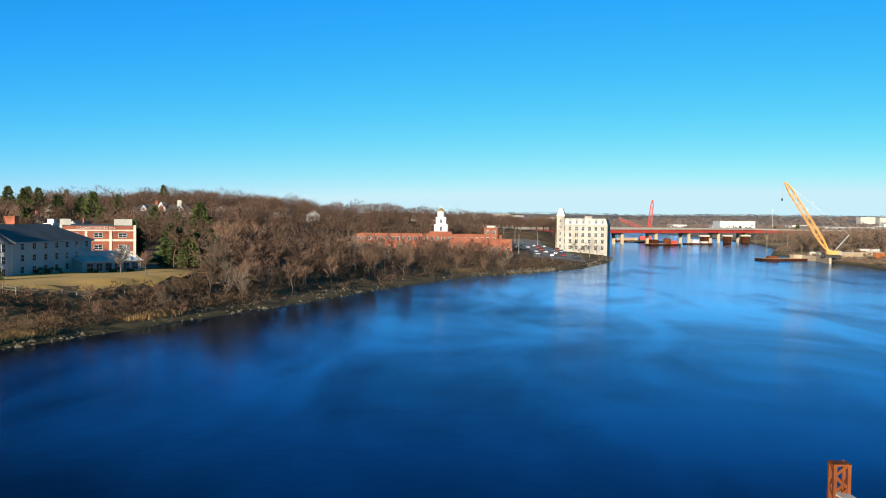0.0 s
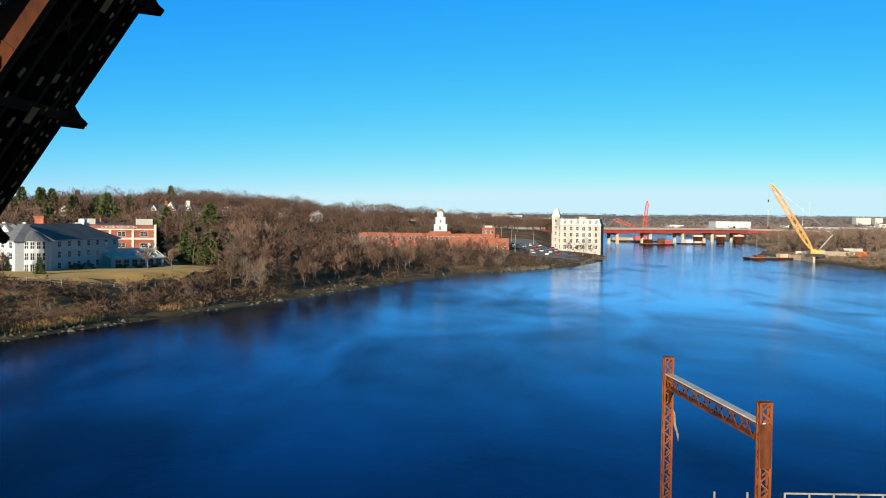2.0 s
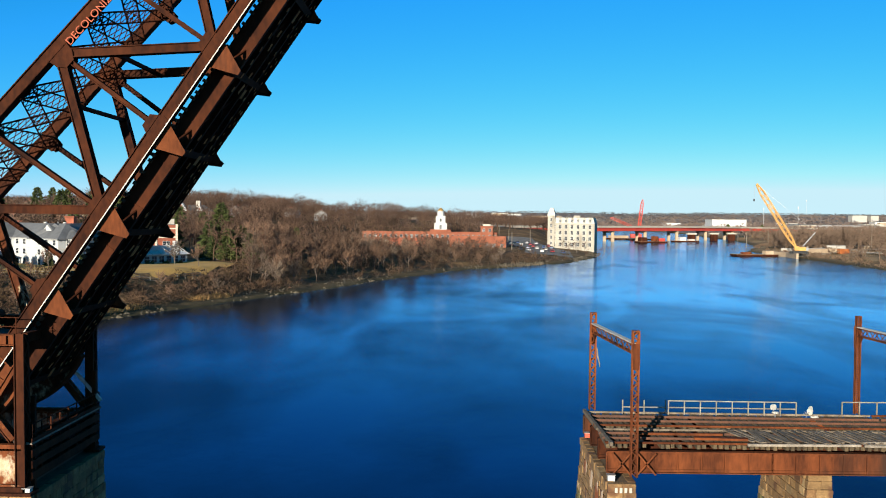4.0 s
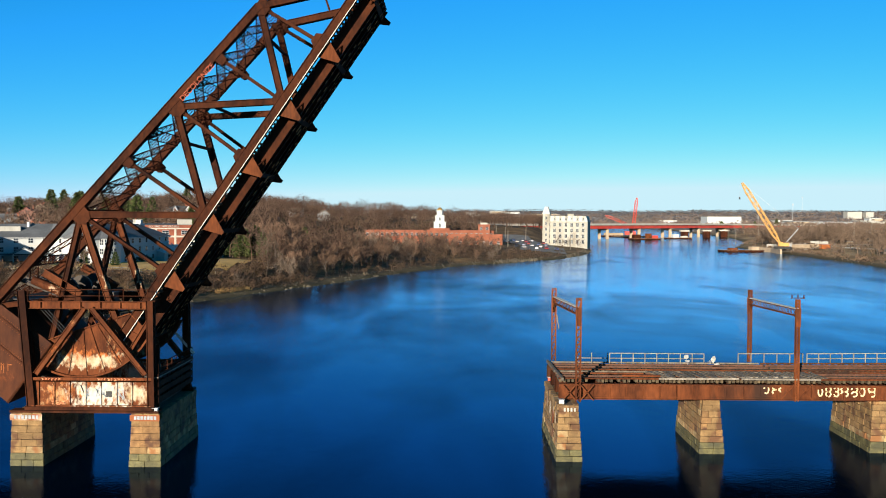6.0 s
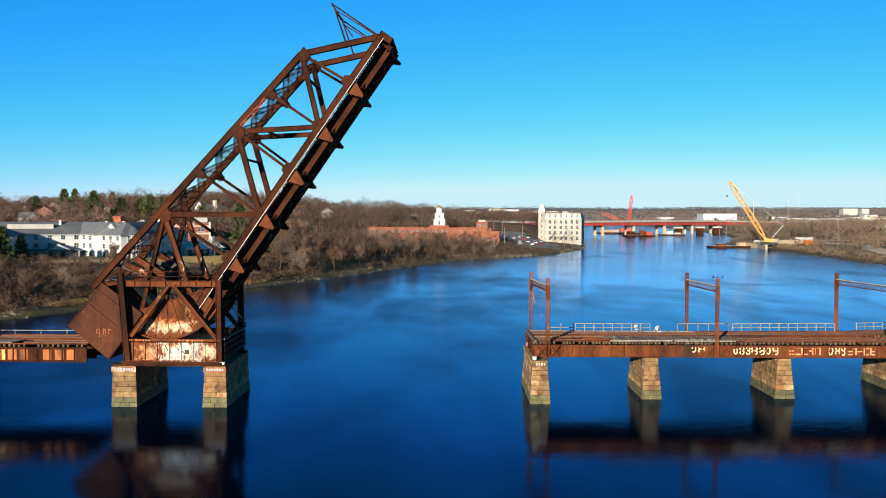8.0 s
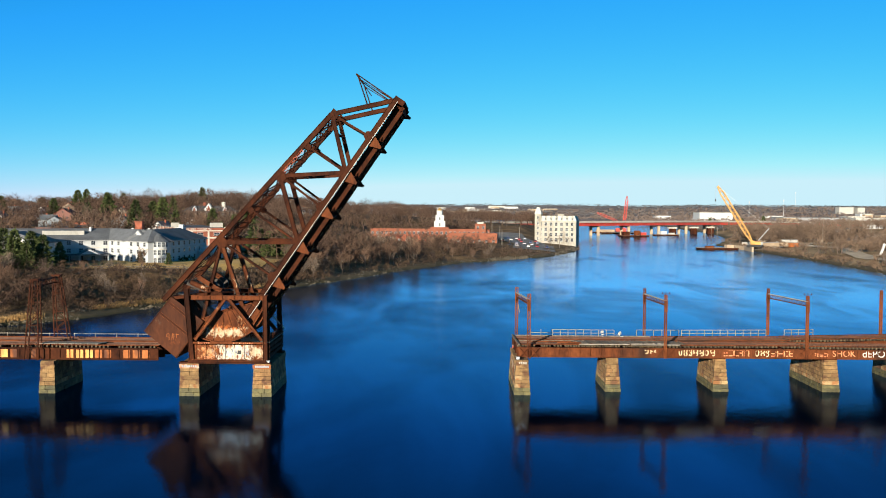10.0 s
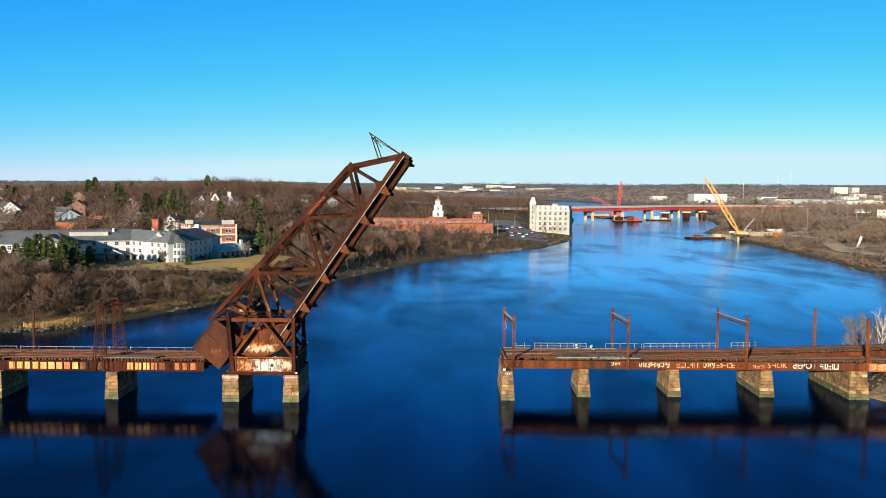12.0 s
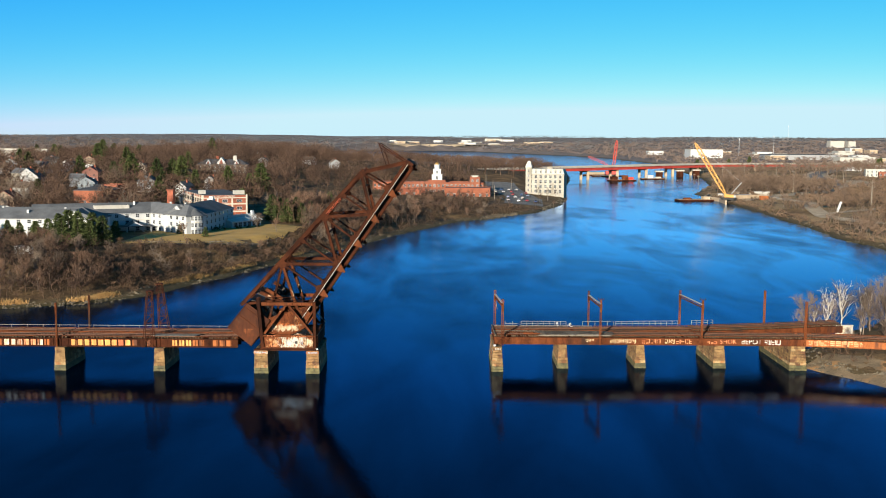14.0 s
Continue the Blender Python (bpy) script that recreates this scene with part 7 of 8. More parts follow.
barge(172, 534, 10, 26, 9, "low flat work barge moored at the bank", load=((6, 11, -2, 2, 2.0, CONCRETE_TAN), (-8, -3, -3, 1, 1.2, RUST)))
barge(183, 983, 38, 44, 16, "crane barge beyond the red bridge", 0.8)
barge(176, 862, 20, 30, 10, "cluttered work barge by the bridge pier", load=((-12, -6, -3, 3, 3.5, RUST_DARK), (0, 5, -4, 0, 4.5, RUST), (7, 13, -2, 3, 2.6, RED_STEEL)))
barge(176, 1010, 15, 40, 10, "pale long barge moored upstream of the bridge", load=((-16, 4, -3, 3, 2.6, CONCRETE_TAN),))
barge(216, 905, 10, 26, 8, "white work boat and float by the old piers", load=((-6, 0, -3, 3, 3.2, WHITE_WALL), (3, 9, -2, 2, 1.6, STUCCO)))

# ---- yards, car park and roads ----
def ribbon(name, line, width, material, label, category, lift=0.15, step=6.0):
    """A road laid along points (x, y) on the ground."""
    pts = []
    for (xa, ya), (xb, yb) in zip(line, line[1:]):
        n = max(1, int(math.hypot(xb - xa, yb - ya) / step))
        pts += [(xa + (xb - xa) * k / n, ya + (yb - ya) * k / n) for k in range(n)]
    pts.append(line[-1])
    g = Geo()
    rows = []
    for i, (x, y) in enumerate(pts):
        (ax, ay), (bx, by) = pts[max(0, i - 1)], pts[min(len(pts) - 1, i + 1)]
        d = math.hypot(bx - ax, by - ay)
        nx, ny = -(by - ay) / d, (bx - ax) / d
        row = []
        for s in (-1, -0.33, 0.33, 1):
            px, py = x + nx * s * width / 2, y + ny * s * width / 2
            row.append((px, py, float(land(px, py)) + lift))
        rows.append(row)
    verts = [p for r in rows for p in r]
    g.add(verts, [(4 * i + j, 4 * i + j + 1, 4 * i + j + 5, 4 * i + j + 4) for i in range(len(rows) - 1) for j in range(3)])
    return tagged(put(name, g, material), label, category, kind="structure")


ribbon("road_verge", [(286, 610), (330, 690), (352, 770), (374, 860), (398, 930), (425, 985), (500, 1110)], 26, DIRT_ROAD, "pale gravel verge along the curving road", "verge", 0.5, 12)
ribbon("road", [(286, 610), (330, 690), (352, 770), (374, 860), (398, 930), (425, 985), (500, 1110)], 13, ASPHALT, "dark asphalt road curving up to the bridge", "road", 0.8, 12)
ribbon("dirt_yard", [(330, 640), (350, 700), (372, 760)], 24, DIRT_ROAD, "pale gravel yard beside the road", "ground", 0.45)
ribbon("dirt_track", [(198, 530), (222, 500), (226, 460), (212, 410), (200, 360), (206, 320), (225, 280)], 9, DIRT_ROAD, "pale dirt track along the eastern bank", "road", 0.4, 4.0)
ribbon("dirt_track", [(202, 372), (232, 392), (262, 420)], 7, DIRT_ROAD, "pale dirt track leading off the bank", "road", 0.45, 4.0)
ribbon("dirt_yard", [(192, 505), (240, 540), (290, 600), (305, 640)], 18, DIRT_ROAD, "pale dirt yard behind the crane", "ground", 0.45)
ribbon("car_park", [(46, 446), (50, 500), (43, 560), (40, 640)], 24, ASPHALT, "worn grey car park by the river", "car park", 0.22, 4)
ribbon("far_bank", [(-190, 2990), (-60, 2992), (60, 2990), (160, 2960), (300, 2940)], 70, DIRT_ROAD, "pale bare bank along the far shore", "ground", 1.2, 40)
ribbon("sand_bar", [(71, 15), (76, 9), (82, 1), (92, -16), (112, -50)], 13, SAND, "brown sand flat beside the abutment", "ground", 0.12, 2.0)
# riprap slope below the car park
rr = random.Random(4)
rip = Geo()
for k in range(140):
    t = rr.random()
    x, y = 18 + 20 * t + rr.uniform(-1, 1), 360 + 30 * t + rr.uniform(0, 5)
    s = rr.uniform(0.5, 1.1)
    z = float(land(x, y))
    rip.add([(x + s * rr.uniform(0.6, 1) * a, y + s * rr.uniform(0.6, 1) * b, z + s * c * rr.uniform(0.5, 0.9)) for a, b, c in ((1, 0, 0), (-1, 0, 0), (0, 1, 0), (0, -1, 0), (0, 0, 1), (0, 0, -1))],
            [(0, 2, 4), (2, 1, 4), (1, 3, 4), (3, 0, 4), (2, 0, 5), (1, 2, 5), (3, 1, 5), (0, 3, 5)])
tagged(put("riprap", rip, ROCK), "broken stone tipped down the bank", "rocks", kind="stuff")


# ---- cars ----
def car_proto(paint):
    c = thing("parked_car", "parked car on the worn car park", "car", "parked cars", at=(0, 0, -50))
    put("body", Geo().prism([(-2.1, 0.35), (2.1, 0.35), (2.15, 0.75), (1.2, 0.95), (-1.75, 0.98), (-2.1, 0.85)], -0.85, 0.85), paint, c)
    put("cabin", Geo().prism([(-1.7, 0.97), (1.0, 0.95), (0.45, 1.42), (-1.2, 1.45)], -0.74, 0.74), GLASS_DARK, c)
    put("roof", Geo().prism([(-1.2, 1.45), (0.45, 1.42), (0.4, 1.5), (-1.1, 1.52)], -0.72, 0.72), paint, c)
    for x in (-1.3, 1.3):
        for y in (-0.78, 0.78):
            put("wheel", Geo().tube((x, y - 0.12, 0.33), (x, y + 0.12, 0.33), 0.33, n=10), BLACK, c)
    return c


paints = [surface("car_paint", c, tuple(v * 1.15 for v in c), 0.3, 0.0, 3.0) for c in ((0.02, 0.02, 0.025), (0.55, 0.56, 0.58), (0.75, 0.75, 0.74), (0.35, 0.03, 0.03), (0.05, 0.09, 0.22))]
protos = [car_proto(p) for p in paints]
rr = random.Random(12)
spots = [(33 + 5.5 * (k % 5) + rr.uniform(-1, 1), 468 + 26 * (k // 5) + rr.uniform(-2, 2)) for k in range(24) if rr.random() < 0.85]
for k, (x, y) in enumerate(spots):
    m = pose(x, y, float(land(x, y)) + 0.24, 0, 0, rr.choice((80, 95, 260, 275)))
    if k < 5:
        protos[k].matrix_basis = m
    else:
        copy_thing(rr.choice(protos), m)


# ---- poles ----
def lamp_pole(x, y, h, label="tall grey utility pole on the river bank", arm=True):
    z = float(land(x, y))
    p = thing("utility_pole", label, "utility pole", "utility poles", at=(x, y, z))
    put("shaft", Geo().tube((0, 0, -0.5), (0, 0, h), 0.22, 0.14, 8), GREY_TIMBER, p)
    if arm:
        put("crossarm", Geo().box(-1.3, 1.3, -0.07, 0.07, h - 1.2, h - 1.0), GREY_TIMBER, p)
        put("insulator", Geo().tube((-1.1, 0, h - 1.0), (-1.1, 0, h - 0.7), 0.07, n=6).tube((1.1, 0, h - 1.0), (1.1, 0, h - 0.7), 0.07, n=6), METAL_GREY, p)


for x, y, h in ((251, 563, 17), (231, 377, 18), (292, 597, 13), (257, 620, 12), (330, 850, 15), (215, 700, 13), (228, 770, 14), (262, 800, 15), (292, 830, 14), (340, 700, 12), (400, 900, 15), (233, 381, 15)):
    lamp_pole(x, y, h)
for x, y, h in ((29, 470, 9), (30, 520, 10), (45, 560, 9), (58, 590, 9), (66, 500, 8), (28, 600, 10)):
    lamp_pole(x, y, h, "grey lamp pole at the edge of the car park", False)
gate = thing("white_sign", "white leaning board standing in the brush of the eastern bank", "sign", at=(218, 391, float(land(218, 391))))
put("board", Geo().beam((0, 0, -0.3), (2.0, 0, 5.6), 0.3, 1.2), WHITE_WALL, gate)

trailer = thing("site_trailer", "small white trailer standing among the bare trees", "trailer", at=(-128.5, 125.5, float(land(-128.5, 125.5))), turn=-12)
put("body", Geo().box(-2.6, 2.6, -1.1, 1.1, 0.6, 2.9), WHITE_WALL, trailer)
put("roof", Geo().box(-2.7, 2.7, -1.2, 1.2, 2.9, 3.0), METAL_GREY, trailer)
for x in (-1.2, 1.2):
    put("wheel", Geo().tube((x, -1.05, 0.35), (x, -0.8, 0.35), 0.36, n=10), BLACK, trailer)

# fence along the lawn
line = [(-103, 157.5), (-84, 159.5), (-75.5, 166), (-67.5, 179.5), (-62.5, 196)]
f0 = line[0]
base_z = float(land(*f0))
lawn_fence = thing("lawn_fence", "low grey timber fence between lawn and river brush", "fence", at=(*f0, base_z))
spots = [(a[0] + (b[0] - a[0]) * k / 5, a[1] + (b[1] - a[1]) * k / 5) for a, b in zip(line, line[1:]) for k in range(5)] + [line[-1]]
spots = [(x - f0[0], y - f0[1], float(land(x, y)) - base_z) for x, y in spots]
for p, q in zip(spots, spots[1:] + [None]):
    put("post", Geo().box(p[0] - 0.08, p[0] + 0.08, p[1] - 0.08, p[1] + 0.08, p[2] - 0.3, p[2] + 1.2), GREY_TIMBER, lawn_fence)
    if q:
        for h in (0.5, 1.0):
            put("rail", Geo().beam((p[0], p[1], p[2] + h), (q[0], q[1], q[2] + h), 0.08, 0.16), GREY_TIMBER, lawn_fence)


# ---- houses on the hill and far works ----
HOUSE_PAINT = [surface("house_paint", c, tuple(min(0.86, v * 1.15) for v in c), 0.8, 0.0, 2.0) for c in ((0.46, 0.47, 0.47), (0.27, 0.29, 0.31), (0.36, 0.33, 0.27), (0.17, 0.072, 0.055), (0.25, 0.29, 0.32), (0.24, 0.18, 0.13))]
ROOFS = [ROOF_GREY, ROOF_DARK, surface("brown_shingles", (0.14, 0.10, 0.075), (0.22, 0.16, 0.12), 0.9, 0.0, 3.0), surface("red_shingles", (0.20, 0.055, 0.042), (0.29, 0.085, 0.06), 0.9, 0.0, 3.0)]
HOUSES = []


def house_proto(k, small=0):
    rnd = random.Random(100 + k)
    paint, roof = HOUSE_PAINT[k % 6], ROOFS[(k * 2 + k // 3) % 4]
    w, d, h = rnd.uniform(8, 11), rnd.uniform(9, 13), rnd.uniform(5.6, 7.0)
    b = thing("house", ("white", "grey", "tan", "dark red", "pale blue", "brown")[k % 6] + " timber house with a gabled roof among bare trees", "house", "houses on the hill", at=(0, 0, -60))
    put("wall", Geo().box(-w / 2, w / 2, -d / 2, d / 2, -2.5, h).prism([(-w / 2, h), (w / 2, h), (0, h + 3.4)], -d / 2, d / 2), paint, b)
    g = Geo()
    for s in (-1, 1):
        g.beam((s * w / 4 + s * 0.2, -d / 2 - 0.4, h + 1.72), (s * w / 4 + s * 0.2, d / 2 + 0.4, h + 1.72), math.hypot(w / 2 + 0.6, 3.6), 0.2, side=(s * w / 2, 0, -3.4))
    put("roof", g, roof, b)
    put("chimney", Geo().box(0.8, 1.6, 1, 1.9, h + 1, h + 4.6), BRICK, b)
    if not small:
        put("porch", Geo().box(-w / 2, w / 2 - 2, -d / 2 - 2, -d / 2, -1, 2.6), WHITE_WALL, b)
    def pane(m, pw, ph):
        put("window", window_mesh(pw, ph)[1], None, b, m=m)
    for f in range(2 if not small else 1):
        for x in (-w / 4, w / 4):
            pane(pose(x, -d / 2, 1.7 + (f + small) * 2.8), 1.1 + 0.3 * small, 1.6)
    if not small:
        pane(pose(0, -d / 2, h + 1.3), 0.9, 1.2)
    return b


hp = [house_proto(k) for k in range(8)]
hp_far = [house_proto(k, 1) for k in range(8)]
rr = random.Random(31)
fixed = [(-255, 435, 10), (-317, 553, 20), (-288, 538, 80), (-223, 455, 0), (-176, 412, 5), (-213, 309, 0), (-368, 673, 15), (-342, 897, 0), (-335, 823, 80), (-524, 1238, 0), (-459, 1173, 15), (-492, 1400, 10), (-366, 1067, 0), (-296, 994, 80), (-236, 955, 5), (-210, 910, 0), (-185, 824, 95), (-348, 1132, 10), (-238, 870, 0), (-280, 330, 0), (-131, 330, 20), (-150, 395, -15), (-205, 395, 10), (-232, 372, 80), (-255, 330, 5), (-245, 420, 0), (-268, 455, 60), (-150, 640, 0), (-96, 668, 20), (-120, 690, 70)]
for k in range(420):
    x, y = rr.uniform(-640, -140), rr.uniform(380, 1500)
    if x > (-100 - 0.10 * y if y < 950 else -160) or (abs(x + 150) < 130 and 620 < y < 900) or any((x - a) ** 2 + (y - b) ** 2 < 24 ** 2 for a, b, _ in fixed):
        continue
    fixed.append((x, y, rr.choice((0, 10, 80, 95, -10))))
fixed = [(x, y, a) for x, y, a in fixed if not (-190 < x < -140 and 545 < y < 590) and abs(x) < 0.46 * (y + 179)]
far_used = 0
for k, (x, y, a) in enumerate(fixed[:196]):
    m = pose(x, y, float(land(x, y)) - 0.1, 0, 0, a) @ Matrix.Diagonal((0.92, 0.92, 0.92, 1) if y < 780 else (0.85, 0.85, 0.78, 1))
    HOUSES.append((x, y))
    if k < 8:
        hp[k].matrix_basis = m
    elif y < 620:
        copy_thing(hp[rr.randrange(8)], m)
    elif far_used < 8:
        hp_far[far_used].matrix_basis = m
        far_used += 1
    else:
        copy_thing(hp_far[rr.choice((0, 0, 1, 2, 3, 4, 6, 6, 7))], m)
# long pale apartment block on the hill
ap = brick_block((-492, 905, float(land(-480, 910)) + 1.0), -8, 66, 18, 11.5, "long pale apartment block with brick lower floors on the hill", STUCCO, ROOF_SLATE, 3, 5.0)


FAR_BLOCKS = []


def far_block(x, y, w, d, h, material, k):
    FAR_BLOCKS.append((x, y, w))
    b = thing("industrial_building", ("large white warehouse", "low grey works", "low pale brick works")[k] + " far beyond the river", "industrial building", "far industrial buildings", at=(x, y, float(land(x, y))))
    put("wall", Geo().box(-w / 2, w / 2, -d / 2, d / 2, -4, h), material, b)
    put("roof", Geo().box(-w / 2 - 0.5, w / 2 + 0.5, -d / 2 - 0.5, d / 2 + 0.5, h, h + 0.7), ROOF_SLATE if k != 1 else ROOF_DARK, b)
    for i in range(max(1, int(w / 24))):
        put("bay_door", Geo().box(-w / 2 + 4 + i * 22, -w / 2 + 9 + i * 22, -d / 2 - 0.3, -d / 2, -1, min(5, h * 0.5)), GLASS_DARK if i % 3 else METAL_GREY, b)


far_block(494, 1810, 62, 50, 16, WHITE_WALL, 0)
far_block(467, 2150, 34, 30, 8, WHITE_WALL, 0)
far_block(640, 1700, 120, 70, 9, METAL_GREY, 1)
far_block(1085, 2700, 39, 30, 17, STUCCO, 2)
far_block(1127, 2700, 20, 24, 16, STUCCO, 2)
for k in range(46):
    if k < 16:
        x, y, w, h = rr.uniform(-200, 330), rr.uniform(2990, 3250), rr.uniform(20, 60), rr.uniform(3, 7)
    else:
        x, y = rr.uniform(500, 1100), rr.uniform(1250, 2500)
        w, h = rr.uniform(12, 38), rr.uniform(6, 10)
    q = rr.randrange(3)
    far_block(x, y, w, rr.uniform(20, 45), h, (WHITE_WALL, STUCCO, CONCRETE_TAN)[q], (0, 2, 2)[q])
for k, (x, y, h) in enumerate(((560, 1800, 38), (690, 2000, 44), (1050, 3000, 52))):
    t = thing("water_tower" if k == 2 else "mast", "slender pale mast far on the skyline", "mast", at=(x, y, float(land(x, y))))
    put("shaft", Geo().tube((0, 0, 0), (0, 0, h), 0.4, 0.2, 8), WHITE_WALL, t)
    put("head", Geo().tube((0, 0, h - 4), (0, 0, h), 0.9, 1.1, 10), WHITE_WALL, t)


# ---- trees, brush and shore ----
def twig_tree(seed, height, spread, limbs, branches, twigs, twig_w, sides=(6, 4, 3), upright=0.55, twig_l=(0.09, 0.17), rise=0.3):
    """A bare tree as (wood, crown), each (corners, triangles): a tapered trunk with limbs; branches and twigs for the crown."""
    r = np.random.RandomState(seed)
    wood, crown = ([], []), ([], [])
    def tube(store, p, q, r0, r1, n):
        v, t = store
        p, q = np.array(p), np.array(q)
        d = (q - p) / (np.linalg.norm(q - p) + 1e-9)
        a = np.cross(d, [0.3, 0.9, 0.2])
        a /= np.linalg.norm(a) + 1e-9
        b = np.cross(d, a)
        k = len(v)
        for c, rad in ((p, r0), (q, r1)):
            for i in range(n):
                t_ = 2 * math.pi * i / n
                v.append(c + rad * (a * math.cos(t_) + b * math.sin(t_)))
        for i in range(1 if n == 2 else n):
            j = (i + 1) % n
            t.append((k + i, k + j, k + n + j))
            t.append((k + i, k + n + j, k + n + i))
    base_r = height * 0.018
    pts = [np.zeros(3)]
    for i in range(4):
        pts.append(pts[-1] + np.array([r.normal(0, 0.03), r.normal(0, 0.03), 0.17]) * height)
    pts[0][2] = -0.6
    for i in range(4):
        tube(wood, pts[i], pts[i + 1], base_r * (1 - 0.2 * i), base_r * (1 - 0.2 * (i + 1)), sides[0])
    ends = []
    for i in range(limbs):
        k = r.uniform(0.28, 1.0)
        s = pts[0] + 0
        seg = min(3, int(k * 4))
        s = pts[seg] + (pts[seg + 1] - pts[seg]) * (k * 4 - seg if k < 1 else 1)
        az = 2 * math.pi * (i * 0.382 + r.uniform(-0.08, 0.08))
        ln = height * r.uniform(0.26, 0.42) * (1.15 - 0.45 * k)
        d = np.array([math.cos(az) * spread, math.sin(az) * spread, upright + 0.5 * k + r.uniform(-0.1, 0.2)])
        d /= np.linalg.norm(d)
        m = s + d * ln * 0.5 + r.normal(0, 0.02, 3) * height
        e = m + (d + np.array([0, 0, 0.35])) * ln * 0.5
        tube(wood, s, m, base_r * 0.42, base_r * 0.3, sides[1])
        tube(wood, m, e, base_r * 0.3, base_r * 0.14, sides[1])
        ends += [(s, m, e)]
    tips = []
    for i in range(branches):
        s, m, e = ends[r.randint(len(ends))]
        k = r.uniform(0.2, 1.0)
        p = s + (m - s) * k * 2 if k < 0.5 else m + (e - m) * (k - 0.5) * 2
        d = (e - s) / np.linalg.norm(e - s) + r.normal(0, 0.55, 3) + np.array([0, 0, rise])
        d /= np.linalg.norm(d)
        q = p + d * height * r.uniform(0.10, 0.20)
        tube(crown, p, q, base_r * 0.16, base_r * 0.07, sides[2])
        tips.append((p, q))
    v, t = crown
    for i in range(twigs):
        p, q = tips[r.randint(len(tips))]
        s = p + (q - p) * r.uniform(0.15, 1.0)
        d = (q - p) / np.linalg.norm(q - p) + r.normal(0, 0.6, 3) + np.array([0, 0, rise * 0.8])
        d /= np.linalg.norm(d)
        e = s + d * height * r.uniform(*twig_l)
        w = np.cross(d, r.normal(0, 1, 3))
        w = w / (np.linalg.norm(w) + 1e-9) * twig_w
        k = len(v)
        v += [s - w, s + w, e]
        t.append((k, k + 1, k + 2))
    return tuple((np.array(a), np.array(b, dtype=np.int32)) for a, b in (wood, crown))


def tree_proto(seed, height, label, bark=BARK, twig=TWIG, **kw):
    wood, crown = twig_tree(seed, height, **kw)
    t = thing("bare_tree", label, "tree", "bare trees on the bank", at=(0, 0, -80))
    put("trunk", arrays("trunk", *wood, bark), None, t)
    put("crown", arrays("crown", *crown, twig), None, t)
    return t


near_kw = dict(spread=0.8, limbs=13, branches=80, twigs=1000, twig_w=0.030)
TREES = [tree_proto(s, 10.0, "bare brown deciduous tree with a hazy twig crown on the bank", twig=TWIG if s % 3 else TWIG_GREY, **near_kw) for s in range(1, 8)]
PALE = [tree_proto(s, 11.0, "pale-barked bare tree by the railway abutment", BIRCH, BIRCH if s < 23 else TWIG_GREY, spread=0.45, limbs=7 if s < 23 else 12, branches=26 if s < 23 else 80, twigs=130 if s < 23 else 420, twig_w=0.018, upright=0.8) for s in (21, 22, 23)]
HAZY = [tree_proto(s, 10.0, "thin bare grey-brown tree beside the railway abutment", TWIG_GREY, TWIG_GREY, spread=0.75, limbs=12, branches=60, twigs=520, twig_w=0.022) for s in (31, 32, 33)]
used = set()


def plant(protos, x, y, height, rnd, ref=10.0):
    p = rnd.choice(protos)
    s = height / ref
    m = pose(x, y, float(land(x, y)), 0, 0, rnd.uniform(0, 360))
    ob = p if p.name not in used else copy_thing(p, m)
    used.add(p.name)
    ob.matrix_basis = m
    ob.scale = (s * rnd.uniform(0.9, 1.15), s * rnd.uniform(0.9, 1.15), s)
    return ob


BLOCKED = [(-196, -112, 171, 240), (-125, -84, 190, 262), (-132, -76, 232, 322), (-188, -144, 545, 580), (-206, -160, 326, 376), (-70, 30, 498, 556), (-500, -420, 885, 925), (-12, 32, 484, 512), (50, 90, 535, 575), (24, 70, 430, 650)]


def lawn_edge(x):
    """The lawn's border towards the river: y by x."""
    return np.interp(x, [-112, -101, -83, -75, -67, -62, -58], [159, 159, 161, 167.5, 181.5, 199, 226])


def open_ground(x, y):
    if any(a < x < b and c < y < d for a, b, c, d in BLOCKED):
        return False
    # the lawn and its low brush
    if -113 < x < -58 and y < 256 and lawn_edge(x) - 1.5 < y:
        return False
    return all((x - a) ** 2 + (y - b) ** 2 > 10 ** 2 for a, b in HOUSES)


def in_sight(x, y):
    """Low growth only in front of the houses, the apartment block and the brick hall."""
    for a, b in HOUSES:
        if 0 < b - y < 50 and abs(x - a * (y + 179) / (b + 179)) < 8:
            return 0.8 if b < 780 else 0.92
    if -480 < x / (y + 179) * 1080 < -400 and 780 < y < 905 or (-200 < x / (y + 179) * 520 < -165 and 270 < y < 350):
        return 0.65
    return 1.0


rnd = random.Random(77)
count = 0
while count < 120:                                   # woods on the western bank, south
    x, y = rnd.uniform(-205, -80), rnd.uniform(78, 166)
    d = float(shore(x, y))
    if d < 9 or not open_ground(x, y) or (x > -112 and y > 108):
        continue
    plant(TREES, x, y, rnd.uniform(5.5, 8.2) * (0.78 if y > 135 else 1.0), rnd)
    count += 1
count = 0
while count < 118:                                  # the wooded bank north of the lawn
    x, y = rnd.uniform(-95, 20), rnd.uniform(205, 430)
    d = float(shore(x, y))
    if not 6 < d < 75 or not open_ground(x, y):
        continue
    h = rnd.uniform(8.5, 12.5) if y < 320 else rnd.uniform(4.5, 7.0)
    plant(TREES, x, y, h * (0.75 if d < 14 else 1.0), rnd)
    count += 1
